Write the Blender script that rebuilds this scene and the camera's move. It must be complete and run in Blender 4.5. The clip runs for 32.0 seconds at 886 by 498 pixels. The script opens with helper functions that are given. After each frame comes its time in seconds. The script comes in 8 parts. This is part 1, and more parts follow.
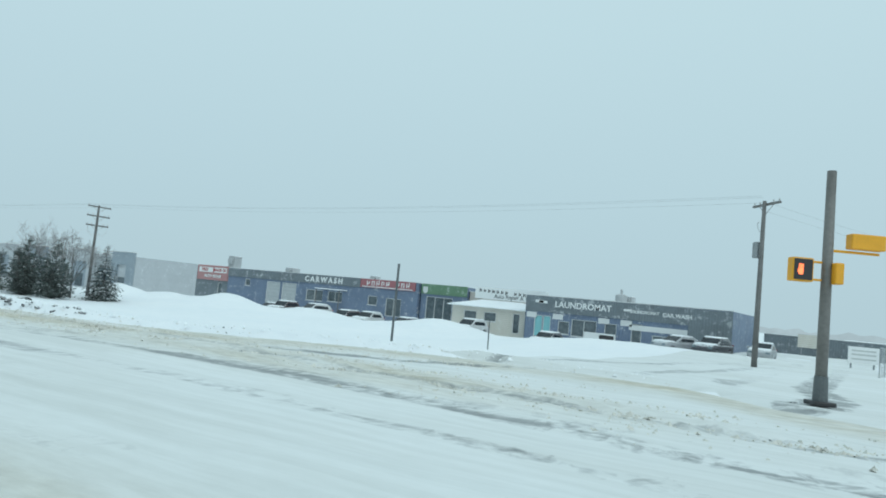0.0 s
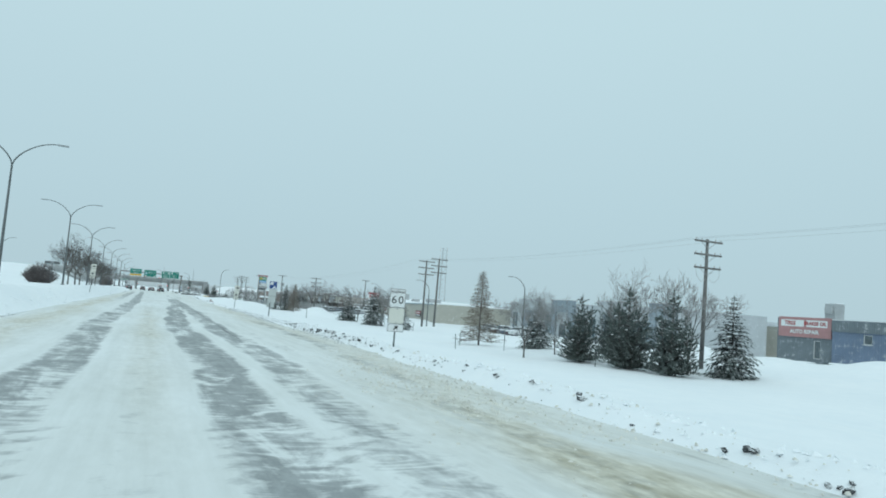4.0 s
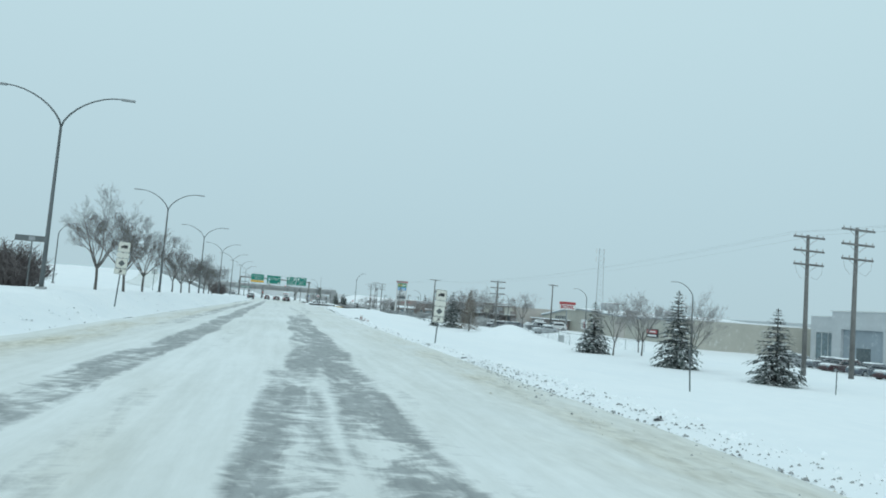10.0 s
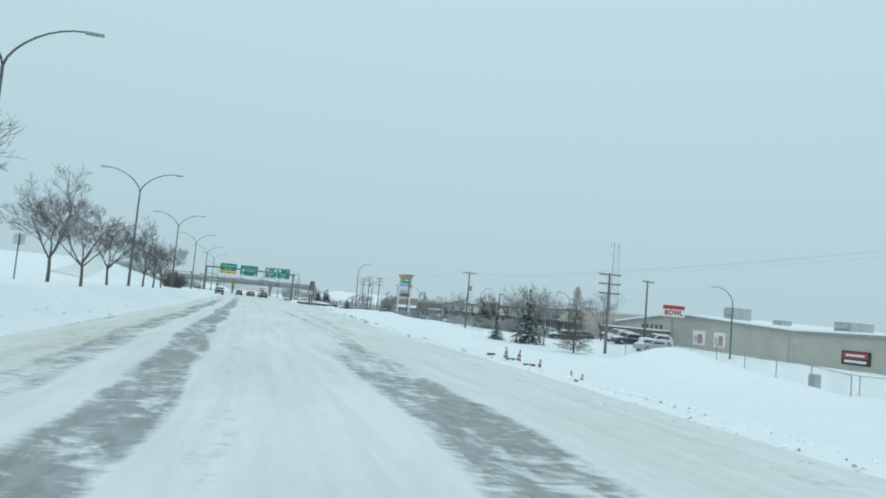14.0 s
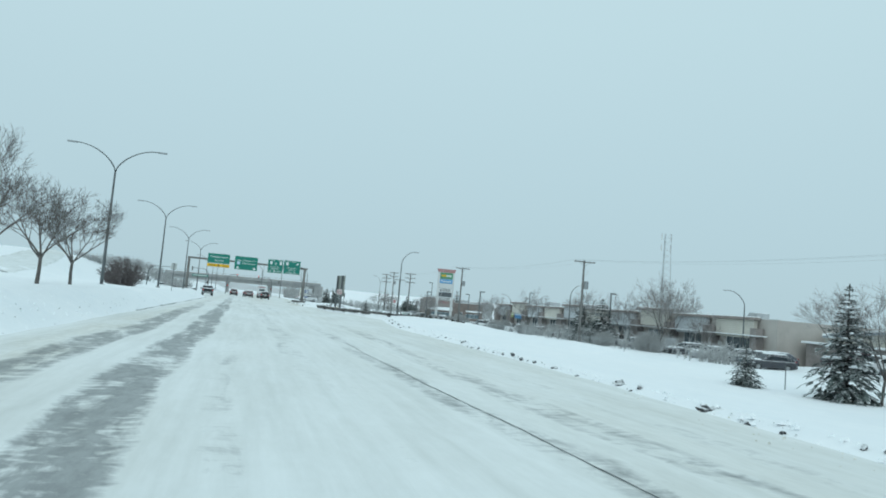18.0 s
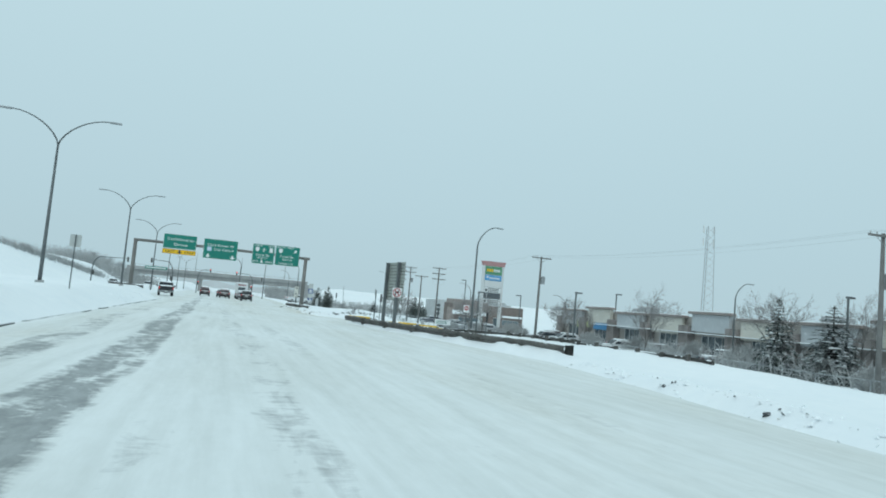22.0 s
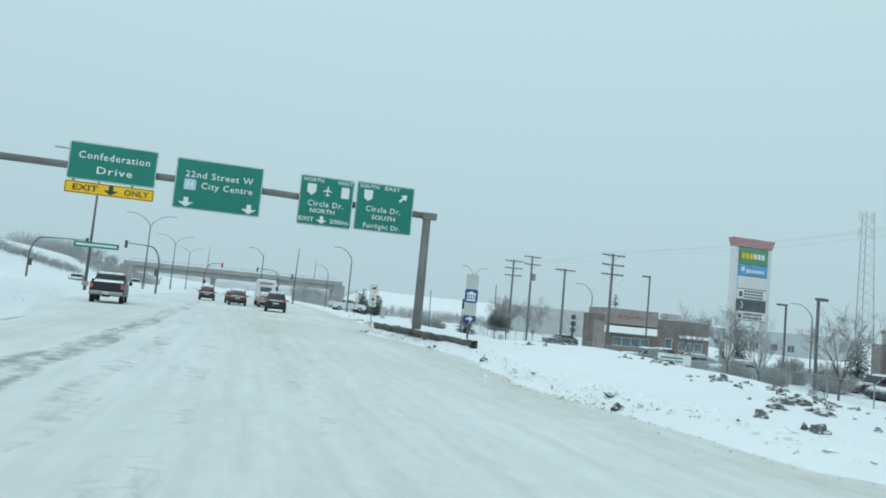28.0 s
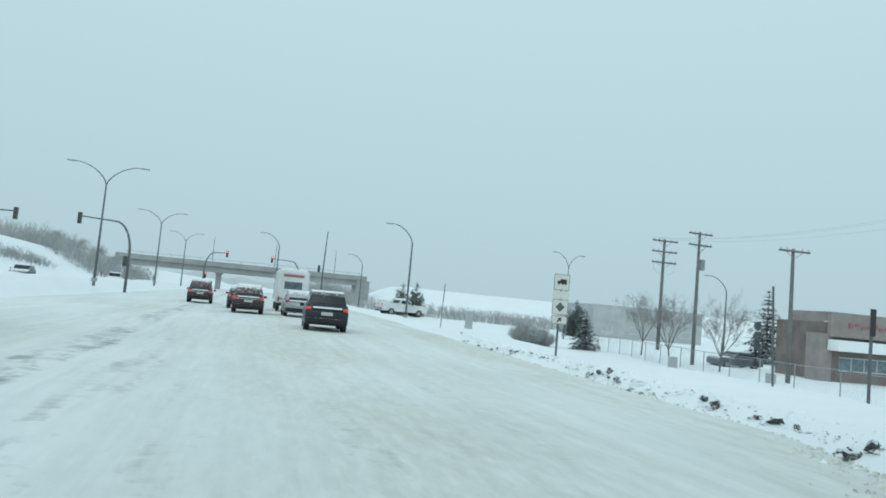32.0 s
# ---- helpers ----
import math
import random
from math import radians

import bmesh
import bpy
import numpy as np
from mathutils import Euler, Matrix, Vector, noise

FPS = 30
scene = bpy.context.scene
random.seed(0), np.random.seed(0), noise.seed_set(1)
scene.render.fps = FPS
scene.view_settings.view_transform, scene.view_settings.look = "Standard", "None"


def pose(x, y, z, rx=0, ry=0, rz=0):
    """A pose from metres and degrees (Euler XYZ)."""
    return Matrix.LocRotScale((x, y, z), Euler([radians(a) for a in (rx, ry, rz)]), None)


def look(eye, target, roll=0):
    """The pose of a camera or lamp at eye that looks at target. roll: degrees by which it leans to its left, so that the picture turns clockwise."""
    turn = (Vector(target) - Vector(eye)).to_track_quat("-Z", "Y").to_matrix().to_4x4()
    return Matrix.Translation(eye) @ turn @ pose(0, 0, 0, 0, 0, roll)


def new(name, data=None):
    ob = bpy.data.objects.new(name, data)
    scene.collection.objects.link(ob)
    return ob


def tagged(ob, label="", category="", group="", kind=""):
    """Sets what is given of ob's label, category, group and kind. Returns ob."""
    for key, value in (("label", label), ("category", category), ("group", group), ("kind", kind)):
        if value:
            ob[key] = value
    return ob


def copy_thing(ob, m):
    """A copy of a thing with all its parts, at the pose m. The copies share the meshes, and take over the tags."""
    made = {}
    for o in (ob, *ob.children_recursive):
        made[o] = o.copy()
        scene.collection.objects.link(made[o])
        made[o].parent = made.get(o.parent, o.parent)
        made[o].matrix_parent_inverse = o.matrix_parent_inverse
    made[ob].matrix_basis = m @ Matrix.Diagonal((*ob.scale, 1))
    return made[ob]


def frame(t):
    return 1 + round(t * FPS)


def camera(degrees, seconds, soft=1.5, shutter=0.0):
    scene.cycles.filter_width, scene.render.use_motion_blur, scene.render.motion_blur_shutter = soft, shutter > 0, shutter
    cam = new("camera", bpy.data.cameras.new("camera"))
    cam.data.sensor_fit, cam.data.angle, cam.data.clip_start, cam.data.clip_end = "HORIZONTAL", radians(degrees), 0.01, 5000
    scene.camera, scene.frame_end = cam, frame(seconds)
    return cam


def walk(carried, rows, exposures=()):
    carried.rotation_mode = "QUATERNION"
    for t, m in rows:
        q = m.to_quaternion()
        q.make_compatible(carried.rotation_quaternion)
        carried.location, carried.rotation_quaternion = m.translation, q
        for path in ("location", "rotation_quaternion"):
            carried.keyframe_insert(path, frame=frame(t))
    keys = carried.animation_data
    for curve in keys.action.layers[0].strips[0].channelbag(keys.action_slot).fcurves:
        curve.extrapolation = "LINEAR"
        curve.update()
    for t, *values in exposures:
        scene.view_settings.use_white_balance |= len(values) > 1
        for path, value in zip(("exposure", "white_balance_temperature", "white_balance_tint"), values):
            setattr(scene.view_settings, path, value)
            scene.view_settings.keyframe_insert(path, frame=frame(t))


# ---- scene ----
cam = camera(64.33, 32.0, soft=1.8)
PATH = [
    (0.0, pose(-8.834, -12.963, 1.651, 94.284, -5.390, -59.433)),
    (0.5, pose(-7.444, -9.759, 1.653, 94.301, -5.263, -52.342)),
    (1.0, pose(-6.146, -6.522, 1.654, 94.249, -5.131, -44.613)),
    (1.5, pose(-5.026, -3.218, 1.656, 94.412, -4.981, -37.100)),
    (2.0, pose(-4.175, 0.192, 1.658, 94.723, -4.946, -30.741)),
    (2.5, pose(-3.572, 3.707, 1.659, 94.926, -4.904, -26.541)),
    (3.0, pose(-3.118, 7.312, 1.659, 95.011, -4.774, -24.353)),
    (3.5, pose(-2.704, 11.005, 1.657, 94.995, -4.545, -23.262)),
    (4.0, pose(-2.258, 14.788, 1.654, 94.908, -4.382, -22.737)),
    (4.5, pose(-1.801, 18.680, 1.651, 94.792, -4.259, -22.270)),
    (5.0, pose(-1.352, 22.696, 1.648, 94.679, -4.171, -21.775)),
    (5.5, pose(-0.934, 26.855, 1.645, 94.605, -4.128, -21.167)),
    (6.0, pose(-0.566, 31.176, 1.642, 94.611, -4.168, -20.362)),
    (6.5, pose(-0.240, 35.568, 1.640, 94.666, -4.258, -19.410)),
    (7.0, pose(-0.024, 40.144, 1.641, 94.675, -4.386, -18.488)),
    (7.5, pose(0.117, 44.835, 1.641, 94.634, -4.453, -17.546)),
    (8.0, pose(0.184, 49.613, 1.641, 94.702, -4.532, -16.566)),
    (8.5, pose(0.144, 54.490, 1.640, 94.798, -4.613, -15.542)),
    (9.0, pose(0.000, 59.452, 1.640, 94.858, -4.564, -14.509)),
    (9.5, pose(-0.168, 64.452, 1.641, 94.889, -4.435, -13.728)),
    (10.0, pose(-0.426, 69.484, 1.644, 94.838, -4.315, -13.184)),
    (10.5, pose(-0.729, 74.589, 1.647, 94.832, -4.315, -12.884)),
    (11.0, pose(-1.028, 79.796, 1.650, 94.841, -4.448, -12.811)),
    (11.5, pose(-1.309, 85.081, 1.651, 94.812, -4.632, -12.986)),
    (12.0, pose(-1.560, 90.414, 1.652, 94.710, -4.841, -13.421)),
    (12.5, pose(-1.751, 95.780, 1.653, 94.634, -4.958, -14.012)),
    (13.0, pose(-1.879, 101.166, 1.653, 94.630, -4.998, -14.646)),
    (13.5, pose(-1.955, 106.561, 1.654, 94.723, -4.987, -15.188)),
    (14.0, pose(-2.002, 111.974, 1.653, 94.792, -5.022, -15.554)),
    (14.5, pose(-2.036, 117.406, 1.652, 94.817, -5.085, -15.854)),
    (15.0, pose(-2.057, 122.857, 1.651, 94.807, -5.082, -16.091)),
    (15.5, pose(-2.067, 128.316, 1.650, 94.776, -5.033, -16.257)),
    (16.0, pose(-2.065, 133.766, 1.650, 94.739, -4.956, -16.343)),
    (16.5, pose(-2.050, 139.196, 1.650, 94.713, -4.866, -16.338)),
    (17.0, pose(-2.023, 144.590, 1.650, 94.716, -4.782, -16.235)),
    (17.5, pose(-2.012, 149.952, 1.651, 94.707, -4.785, -16.036)),
    (18.0, pose(-2.040, 155.281, 1.651, 94.707, -4.847, -15.819)),
    (18.5, pose(-2.119, 160.571, 1.651, 94.728, -4.940, -15.683)),
    (19.0, pose(-2.230, 165.815, 1.650, 94.739, -5.059, -15.750)),
    (19.5, pose(-2.315, 171.014, 1.649, 94.806, -5.100, -16.029)),
    (20.0, pose(-2.339, 176.159, 1.648, 94.844, -5.072, -16.470)),
    (20.5, pose(-2.284, 181.226, 1.648, 94.843, -4.987, -16.904)),
    (21.0, pose(-2.154, 186.202, 1.648, 94.807, -4.902, -17.212)),
    (21.5, pose(-1.954, 191.078, 1.649, 94.788, -4.945, -17.453)),
    (22.0, pose(-1.707, 195.886, 1.650, 94.832, -5.059, -17.632)),
    (22.5, pose(-1.482, 200.690, 1.650, 94.880, -5.175, -17.635)),
    (23.0, pose(-1.300, 205.520, 1.650, 94.852, -5.213, -17.405)),
    (23.5, pose(-1.181, 210.368, 1.650, 94.877, -5.202, -17.081)),
    (24.0, pose(-1.105, 215.195, 1.650, 94.859, -5.146, -16.774)),
    (24.5, pose(-1.041, 219.938, 1.650, 94.835, -5.097, -16.581)),
    (25.0, pose(-0.981, 224.594, 1.649, 94.783, -4.998, -16.472)),
    (25.5, pose(-0.928, 229.228, 1.649, 94.758, -4.939, -16.428)),
    (26.0, pose(-0.861, 233.806, 1.650, 94.781, -4.972, -16.375)),
    (26.5, pose(-0.787, 238.322, 1.651, 94.830, -5.066, -16.315)),
    (27.0, pose(-0.714, 242.768, 1.653, 94.882, -5.194, -16.252)),
    (27.5, pose(-0.651, 247.140, 1.654, 94.915, -5.324, -16.189)),
    (28.0, pose(-0.606, 251.430, 1.653, 94.900, -5.421, -16.130)),
    (28.5, pose(-0.566, 255.729, 1.651, 94.838, -5.478, -16.045)),
    (29.0, pose(-0.541, 260.079, 1.646, 94.734, -5.502, -16.056)),
    (29.5, pose(-0.538, 264.417, 1.641, 94.551, -5.425, -15.972)),
    (30.0, pose(-0.522, 268.749, 1.638, 94.439, -5.348, -15.840)),
    (30.5, pose(-0.539, 272.935, 1.639, 94.454, -5.244, -15.663)),
    (31.0, pose(-0.608, 276.916, 1.644, 94.492, -5.203, -15.531)),
    (31.5, pose(-0.705, 280.747, 1.649, 94.488, -5.202, -15.460)),
    (32.0, pose(-0.815, 284.497, 1.654, 94.473, -5.217, -15.456)),
]
walk(cam, PATH, exposures=((0.0, 0.0), (28.2, 0.0), (29.2, 0.06), (30.0, 0.12), (31.0, 0.12), (32.0, 0.0)))

# ---------------------------------------------------------------- sky and sun
world = bpy.data.worlds.new("overcast_sky")
scene.world = world
world.use_nodes = True
wn, wl = world.node_tree.nodes, world.node_tree.links
wn.clear()
w_out, w_bg = wn.new("ShaderNodeOutputWorld"), wn.new("ShaderNodeBackground")
sky = wn.new("ShaderNodeTexSky")
sky.sky_type, sky.sun_disc = "NISHITA", False
sky.sun_elevation, sky.sun_rotation = radians(38), radians(200)
sky.air_density, sky.dust_density, sky.ozone_density = 1.0, 6.0, 1.5
w_co, w_sep, w_ramp = wn.new("ShaderNodeTexCoord"), wn.new("ShaderNodeSeparateXYZ"), wn.new("ShaderNodeValToRGB")
w_ramp.color_ramp.elements[0].position, w_ramp.color_ramp.elements[0].color = 0.0, (0.475, 0.648, 0.712, 1)
w_ramp.color_ramp.elements[1].position, w_ramp.color_ramp.elements[1].color = 1.0, (0.64, 0.84, 0.90, 1)
e = w_ramp.color_ramp.elements.new(0.10)
e.color = (0.485, 0.668, 0.738, 1)
e = w_ramp.color_ramp.elements.new(0.38)
e.color = (0.545, 0.742, 0.805, 1)
w_sc, w_mix = wn.new("ShaderNodeVectorMath"), wn.new("ShaderNodeMix")
w_sc.operation, w_mix.data_type = "SCALE", "RGBA"
w_sc.inputs["Scale"].default_value = 0.08
w_mix.inputs[0].default_value = 0.94
wl.new(w_co.outputs["Generated"], w_sep.inputs[0])
wl.new(w_sep.outputs["Z"], w_ramp.inputs["Fac"])
wl.new(sky.outputs[0], w_sc.inputs[0])
wl.new(w_sc.outputs[0], w_mix.inputs[6])
wl.new(w_ramp.outputs["Color"], w_mix.inputs[7])
wl.new(w_mix.outputs[2], w_bg.inputs["Color"])
w_bg.inputs["Strength"].default_value = 1.0
wl.new(w_bg.outputs[0], w_out.inputs[0])

sun = new("sun", bpy.data.lights.new("sun", "SUN"))
sun.data.energy, sun.data.angle, sun.data.color = 0.55, radians(40), (0.90, 0.985, 1.0)
sun.matrix_world = look((-60, -110, 120), (0, 0, 0))

# ---------------------------------------------------------------- materials
def nodes_of(name):
    m = bpy.data.materials.new(name)
    m.use_nodes = True
    t = m.node_tree
    return m, t, t.nodes["Principled BSDF"]


def noise_of(t, scale, detail=4.0, rough=0.6, space="Object"):
    c, n = t.nodes.new("ShaderNodeTexCoord"), t.nodes.new("ShaderNodeTexNoise")
    n.inputs["Scale"].default_value, n.inputs["Detail"].default_value = scale, detail
    n.inputs["Roughness"].default_value = rough
    t.links.new(c.outputs[space], n.inputs["Vector"])
    return n.outputs["Fac"]


def ramp_of(t, fac, a, b, lo=0.35, hi=0.65):
    r = t.nodes.new("ShaderNodeValToRGB")
    r.color_ramp.elements[0].position, r.color_ramp.elements[0].color = lo, (*a, 1)
    r.color_ramp.elements[1].position, r.color_ramp.elements[1].color = hi, (*b, 1)
    t.links.new(fac, r.inputs["Fac"])
    return r.outputs["Color"]


def math_of(t, op, a, b=None):
    n = t.nodes.new("ShaderNodeMath")
    n.operation = op
    for k, v in ((0, a), (1, b)):
        if v is None:
            continue
        if isinstance(v, (int, float)):
            n.inputs[k].default_value = v
        else:
            t.links.new(v, n.inputs[k])
    return n.outputs[0]


def mix_of(t, fac, a, b):
    n = t.nodes.new("ShaderNodeMix")
    n.data_type = "RGBA"
    for k, v in ((0, fac), (6, a), (7, b)):
        if isinstance(v, (int, float)):
            n.inputs[k].default_value = v
        elif isinstance(v, tuple):
            n.inputs[k].default_value = (*v, 1)
        else:
            t.links.new(v, n.inputs[k])
    return n.outputs[2]


def bump_of(t, b, height, strength=0.3, dist=0.02):
    n = t.nodes.new("ShaderNodeBump")
    n.inputs["Strength"].default_value, n.inputs["Distance"].default_value = strength, dist
    t.links.new(height, n.inputs["Height"])
    t.links.new(n.outputs[0], b.inputs["Normal"])


SNOW = (0.84, 0.87, 0.89)


def plain(name, col, rough=0.6, metal=0.0, vary=0.25, scale=6.0, bump=0.1, dust=0.0, space="Object"):
    """A surface with two scales of variation and, where dust > 0, driven snow that clings to it; on far things this
    also stands in for haze.
    """
    m, t, b = nodes_of(name)
    lo, hi = tuple(c * (1 - vary) for c in col), tuple(min(1, c * (1 + vary)) for c in col)
    big, fine = noise_of(t, scale * 0.25, 3, space=space), noise_of(t, scale * 5, 4, space=space)
    c = mix_of(t, 0.4, ramp_of(t, big, lo, hi), ramp_of(t, fine, lo, hi))
    r = math_of(t, "MULTIPLY_ADD", fine, 0.2)
    r.node.inputs[2].default_value = max(0.0, rough - 0.1)
    if dust > 0:
        g = t.nodes.new("ShaderNodeNewGeometry")
        s = t.nodes.new("ShaderNodeSeparateXYZ")
        t.links.new(g.outputs["Normal"], s.inputs[0])
        cling = math_of(t, "MULTIPLY_ADD", s.outputs["Z"], 0.35)
        cling.node.inputs[2].default_value = dust - 0.5
        f = math_of(t, "ADD", cling, noise_of(t, 9, 5, 0.7, space="Object"))
        f = math_of(t, "MULTIPLY", math_of(t, "SUBTRACT", f, 0.42), 5.0)
        f.node.use_clamp = True
        c = mix_of(t, f, c, SNOW)
    t.links.new(c, b.inputs["Base Color"])
    t.links.new(r, b.inputs["Roughness"])
    b.inputs["Metallic"].default_value = metal
    if bump:
        bump_of(t, b, fine, bump)
    return m


def make_snow():
    m, t, b = nodes_of("snow")
    big, mid, fine = noise_of(t, 0.12, 4), noise_of(t, 1.3, 5), noise_of(t, 22, 4)
    c = mix_of(t, 0.5, ramp_of(t, big, (0.84, 0.88, 0.91), (0.91, 0.935, 0.95)), ramp_of(t, mid, (0.85, 0.885, 0.91), (0.92, 0.94, 0.95)))
    t.links.new(c, b.inputs["Base Color"])
    b.inputs["Roughness"].default_value = 0.75
    b.inputs["Specular IOR Level"].default_value = 0.25
    bump_of(t, b, math_of(t, "ADD", mid, math_of(t, "MULTIPLY", fine, 0.15)), 0.35, 0.12)
    return m


def make_road():
    """Packed snow over asphalt: the meshes' own wear values bare the asphalt under wisps of drifting snow."""
    m, t, b = nodes_of("snowy_road")
    a, d = [t.nodes.new("ShaderNodeAttribute") for _ in range(2)]
    a.attribute_name, d.attribute_name = "wear", "dirt"
    co = t.nodes.new("ShaderNodeTexCoord")

    def field(scale, detail, stretch, turn, warp=0.0):
        mp, n = t.nodes.new("ShaderNodeMapping"), t.nodes.new("ShaderNodeTexNoise")
        mp.inputs["Scale"].default_value = (*stretch, 1.0)
        mp.inputs["Rotation"].default_value = (0, 0, radians(turn))
        n.inputs["Scale"].default_value, n.inputs["Detail"].default_value, n.inputs["Roughness"].default_value = scale, detail, 0.62
        n.inputs["Distortion"].default_value = warp
        t.links.new(co.outputs["Object"], mp.inputs["Vector"])
        t.links.new(mp.outputs[0], n.inputs["Vector"])
        return n.outputs["Fac"]

    wisp, patch, fine = field(0.9, 6, (1.5, 0.34), 4, 1.0), field(0.6, 5, (1.1, 0.25), 6, 0.6), field(4.0, 6, (1.2, 0.4), 0)
    broad, along, ripple = field(0.22, 3, (1, 0.35), 0), field(1.6, 5, (1.6, 0.08), 0), field(1.5, 6, (0.8, 1.3), 24, 1.8)
    grain = noise_of(t, 60, 3)

    def off(n, k):
        return math_of(t, "MULTIPLY", math_of(t, "SUBTRACT", n, 0.5), k)

    v = math_of(t, "ADD", off(wisp, 3.6), off(patch, 2.0))
    v = math_of(t, "ADD", v, math_of(t, "ADD", off(along, 1.2), off(ripple, 3.2)))
    v = math_of(t, "ADD", v, 1.36)
    v = math_of(t, "MULTIPLY", v, a.outputs["Fac"])
    f = math_of(t, "MULTIPLY", math_of(t, "SUBTRACT", v, 0.46), 1.8)
    f.node.use_clamp = True
    f = math_of(t, "MULTIPLY", f, 0.74)
    packed = ramp_of(t, broad, (0.66, 0.675, 0.64), (0.80, 0.825, 0.815), 0.38, 0.6)
    packed = mix_of(t, 0.45, packed, ramp_of(t, along, (0.585, 0.615, 0.61), (0.83, 0.86, 0.87), 0.32, 0.6))
    packed = mix_of(t, 0.25, packed, ramp_of(t, fine, (0.71, 0.73, 0.72), (0.83, 0.855, 0.86)))
    dirt = ramp_of(t, fine, (0.42, 0.385, 0.29), (0.70, 0.675, 0.58))
    dn = math_of(t, "MULTIPLY", d.outputs["Fac"], math_of(t, "ADD", off(patch, 4.0), 0.85))
    dn.node.use_clamp = True
    packed = mix_of(t, dn, packed, dirt)
    wet = mix_of(t, 0.5, ramp_of(t, grain, (0.13, 0.145, 0.155), (0.22, 0.235, 0.245), 0.3, 0.7), ramp_of(t, fine, (0.06, 0.075, 0.08), (0.30, 0.325, 0.33), 0.36, 0.62))
    col = mix_of(t, f, packed, wet)
    t.links.new(col, b.inputs["Base Color"])
    b.inputs["Roughness"].default_value = 0.7
    b.inputs["Specular IOR Level"].default_value = 0.3
    h = math_of(t, "SUBTRACT", math_of(t, "ADD", fine, math_of(t, "MULTIPLY", wisp, 0.8)), math_of(t, "MULTIPLY", f, 0.5))
    bump_of(t, b, h, 0.4, 0.04)
    return m


def make_glass(name, col=(0.05, 0.07, 0.08), spec=0.6):
    m, t, b = nodes_of(name)
    c = ramp_of(t, noise_of(t, 2.5), col, tuple(c * 1.8 for c in col))
    t.links.new(c, b.inputs["Base Color"])
    b.inputs["Roughness"].default_value = 0.12
    b.inputs["Specular IOR Level"].default_value = spec
    return m


def make_glow(name, col, power):
    m, t, b = nodes_of(name)
    b.inputs["Base Color"].default_value = (*col, 1)
    b.inputs["Emission Color"].default_value = (*col, 1)
    b.inputs["Emission Strength"].default_value = power
    return m


def make_siding(name, col, pitch, vary=0.12, axis="Z", dust=0.0):
    """Ribbed sheet: the ribs are fine relief."""
    m, t, b = nodes_of(name)
    c, s = t.nodes.new("ShaderNodeTexCoord"), t.nodes.new("ShaderNodeSeparateXYZ")
    t.links.new(c.outputs["Object"], s.inputs[0])
    ribs = math_of(t, "SINE", math_of(t, "MULTIPLY", s.outputs[axis], 6.283 / pitch))
    lo, hi = tuple(k * (1 - vary) for k in col), tuple(min(1, k * (1 + vary)) for k in col)
    k = mix_of(t, 0.5, ramp_of(t, noise_of(t, 0.5), lo, hi), ramp_of(t, noise_of(t, 9, 5), lo, hi))
    if dust:
        f = math_of(t, "MULTIPLY", math_of(t, "SUBTRACT", noise_of(t, 1.4, 6, 0.75), 0.62 - dust), 4.0)
        f.node.use_clamp = True
        k = mix_of(t, f, k, SNOW)
    t.links.new(k, b.inputs["Base Color"])
    b.inputs["Roughness"].default_value = 0.55
    bump_of(t, b, ribs, 0.6, 0.02)
    return m


M_SNOW, M_ROAD = make_snow(), make_road()
M_GALV = plain("galvanised_steel", (0.30, 0.32, 0.33), 0.5, 0.35, 0.2, 3, 0.05, dust=0.12)
M_DARKPOLE = plain("dark_weathered_steel", (0.13, 0.145, 0.15), 0.55, 0.3, 0.25, 3, 0.05, dust=0.06)
M_WOODPOLE = plain("weathered_pole_wood", (0.165, 0.163, 0.158), 0.85, 0, 0.3, 4, 0.3, dust=0.12)
M_WIRE = plain("wire_grey", (0.44, 0.47, 0.48), 0.6, 0.2, 0.1)
M_CERAMIC = plain("insulator_ceramic", (0.45, 0.47, 0.47), 0.3, 0, 0.1)
M_SIGNWHITE = plain("sign_white", (0.74, 0.76, 0.76), 0.45, 0, 0.05, 2, 0.02)
M_SIGNBLACK = plain("sign_black", (0.03, 0.03, 0.032), 0.45, 0, 0.15)
M_SIGNGREEN = plain("sign_green", (0.003, 0.19, 0.145), 0.4, 0, 0.16, 1.2, 0.02, dust=0.05)
M_SIGNYELLOW = plain("sign_yellow", (0.86, 0.50, 0.008), 0.45, 0, 0.08)
M_SIGNBLUE = plain("sign_blue", (0.02, 0.065, 0.22), 0.45, 0, 0.12)
M_PALEBLUE = plain("sign_pale_blue", (0.42, 0.58, 0.72), 0.45, 0, 0.08)
M_FADEDWHITE = plain("faded_cream_sign", (0.66, 0.66, 0.60), 0.5, 0, 0.06, 2, 0.02)
M_SIGNRED = plain("sign_red", (0.38, 0.055, 0.06), 0.45, 0, 0.12)
M_SIGNBACK = plain("sign_back_aluminium", (0.50, 0.53, 0.52), 0.5, 0.25, 0.12, 2, 0.04, dust=0.12)
M_BOARDBACK = plain("grey_green_plank_board", (0.34, 0.365, 0.34), 0.6, 0.05, 0.16, 1.5, 0.05, dust=0.08)
# far wall: haze is mixed into the grey base colour
M_HAZEWALL = plain("haze_paled_wall", (0.44, 0.46, 0.465), 0.9, 0, 0.15, 2, 0.1, dust=0.25)
M_COCOA = plain("brown_stucco", (0.20, 0.165, 0.15), 0.9, 0, 0.3, 3, 0.2, dust=0.2)
M_PANELGREEN = plain("green_sign_face", (0.10, 0.30, 0.17), 0.6, 0, 0.15, 3, 0.05, dust=0.12)
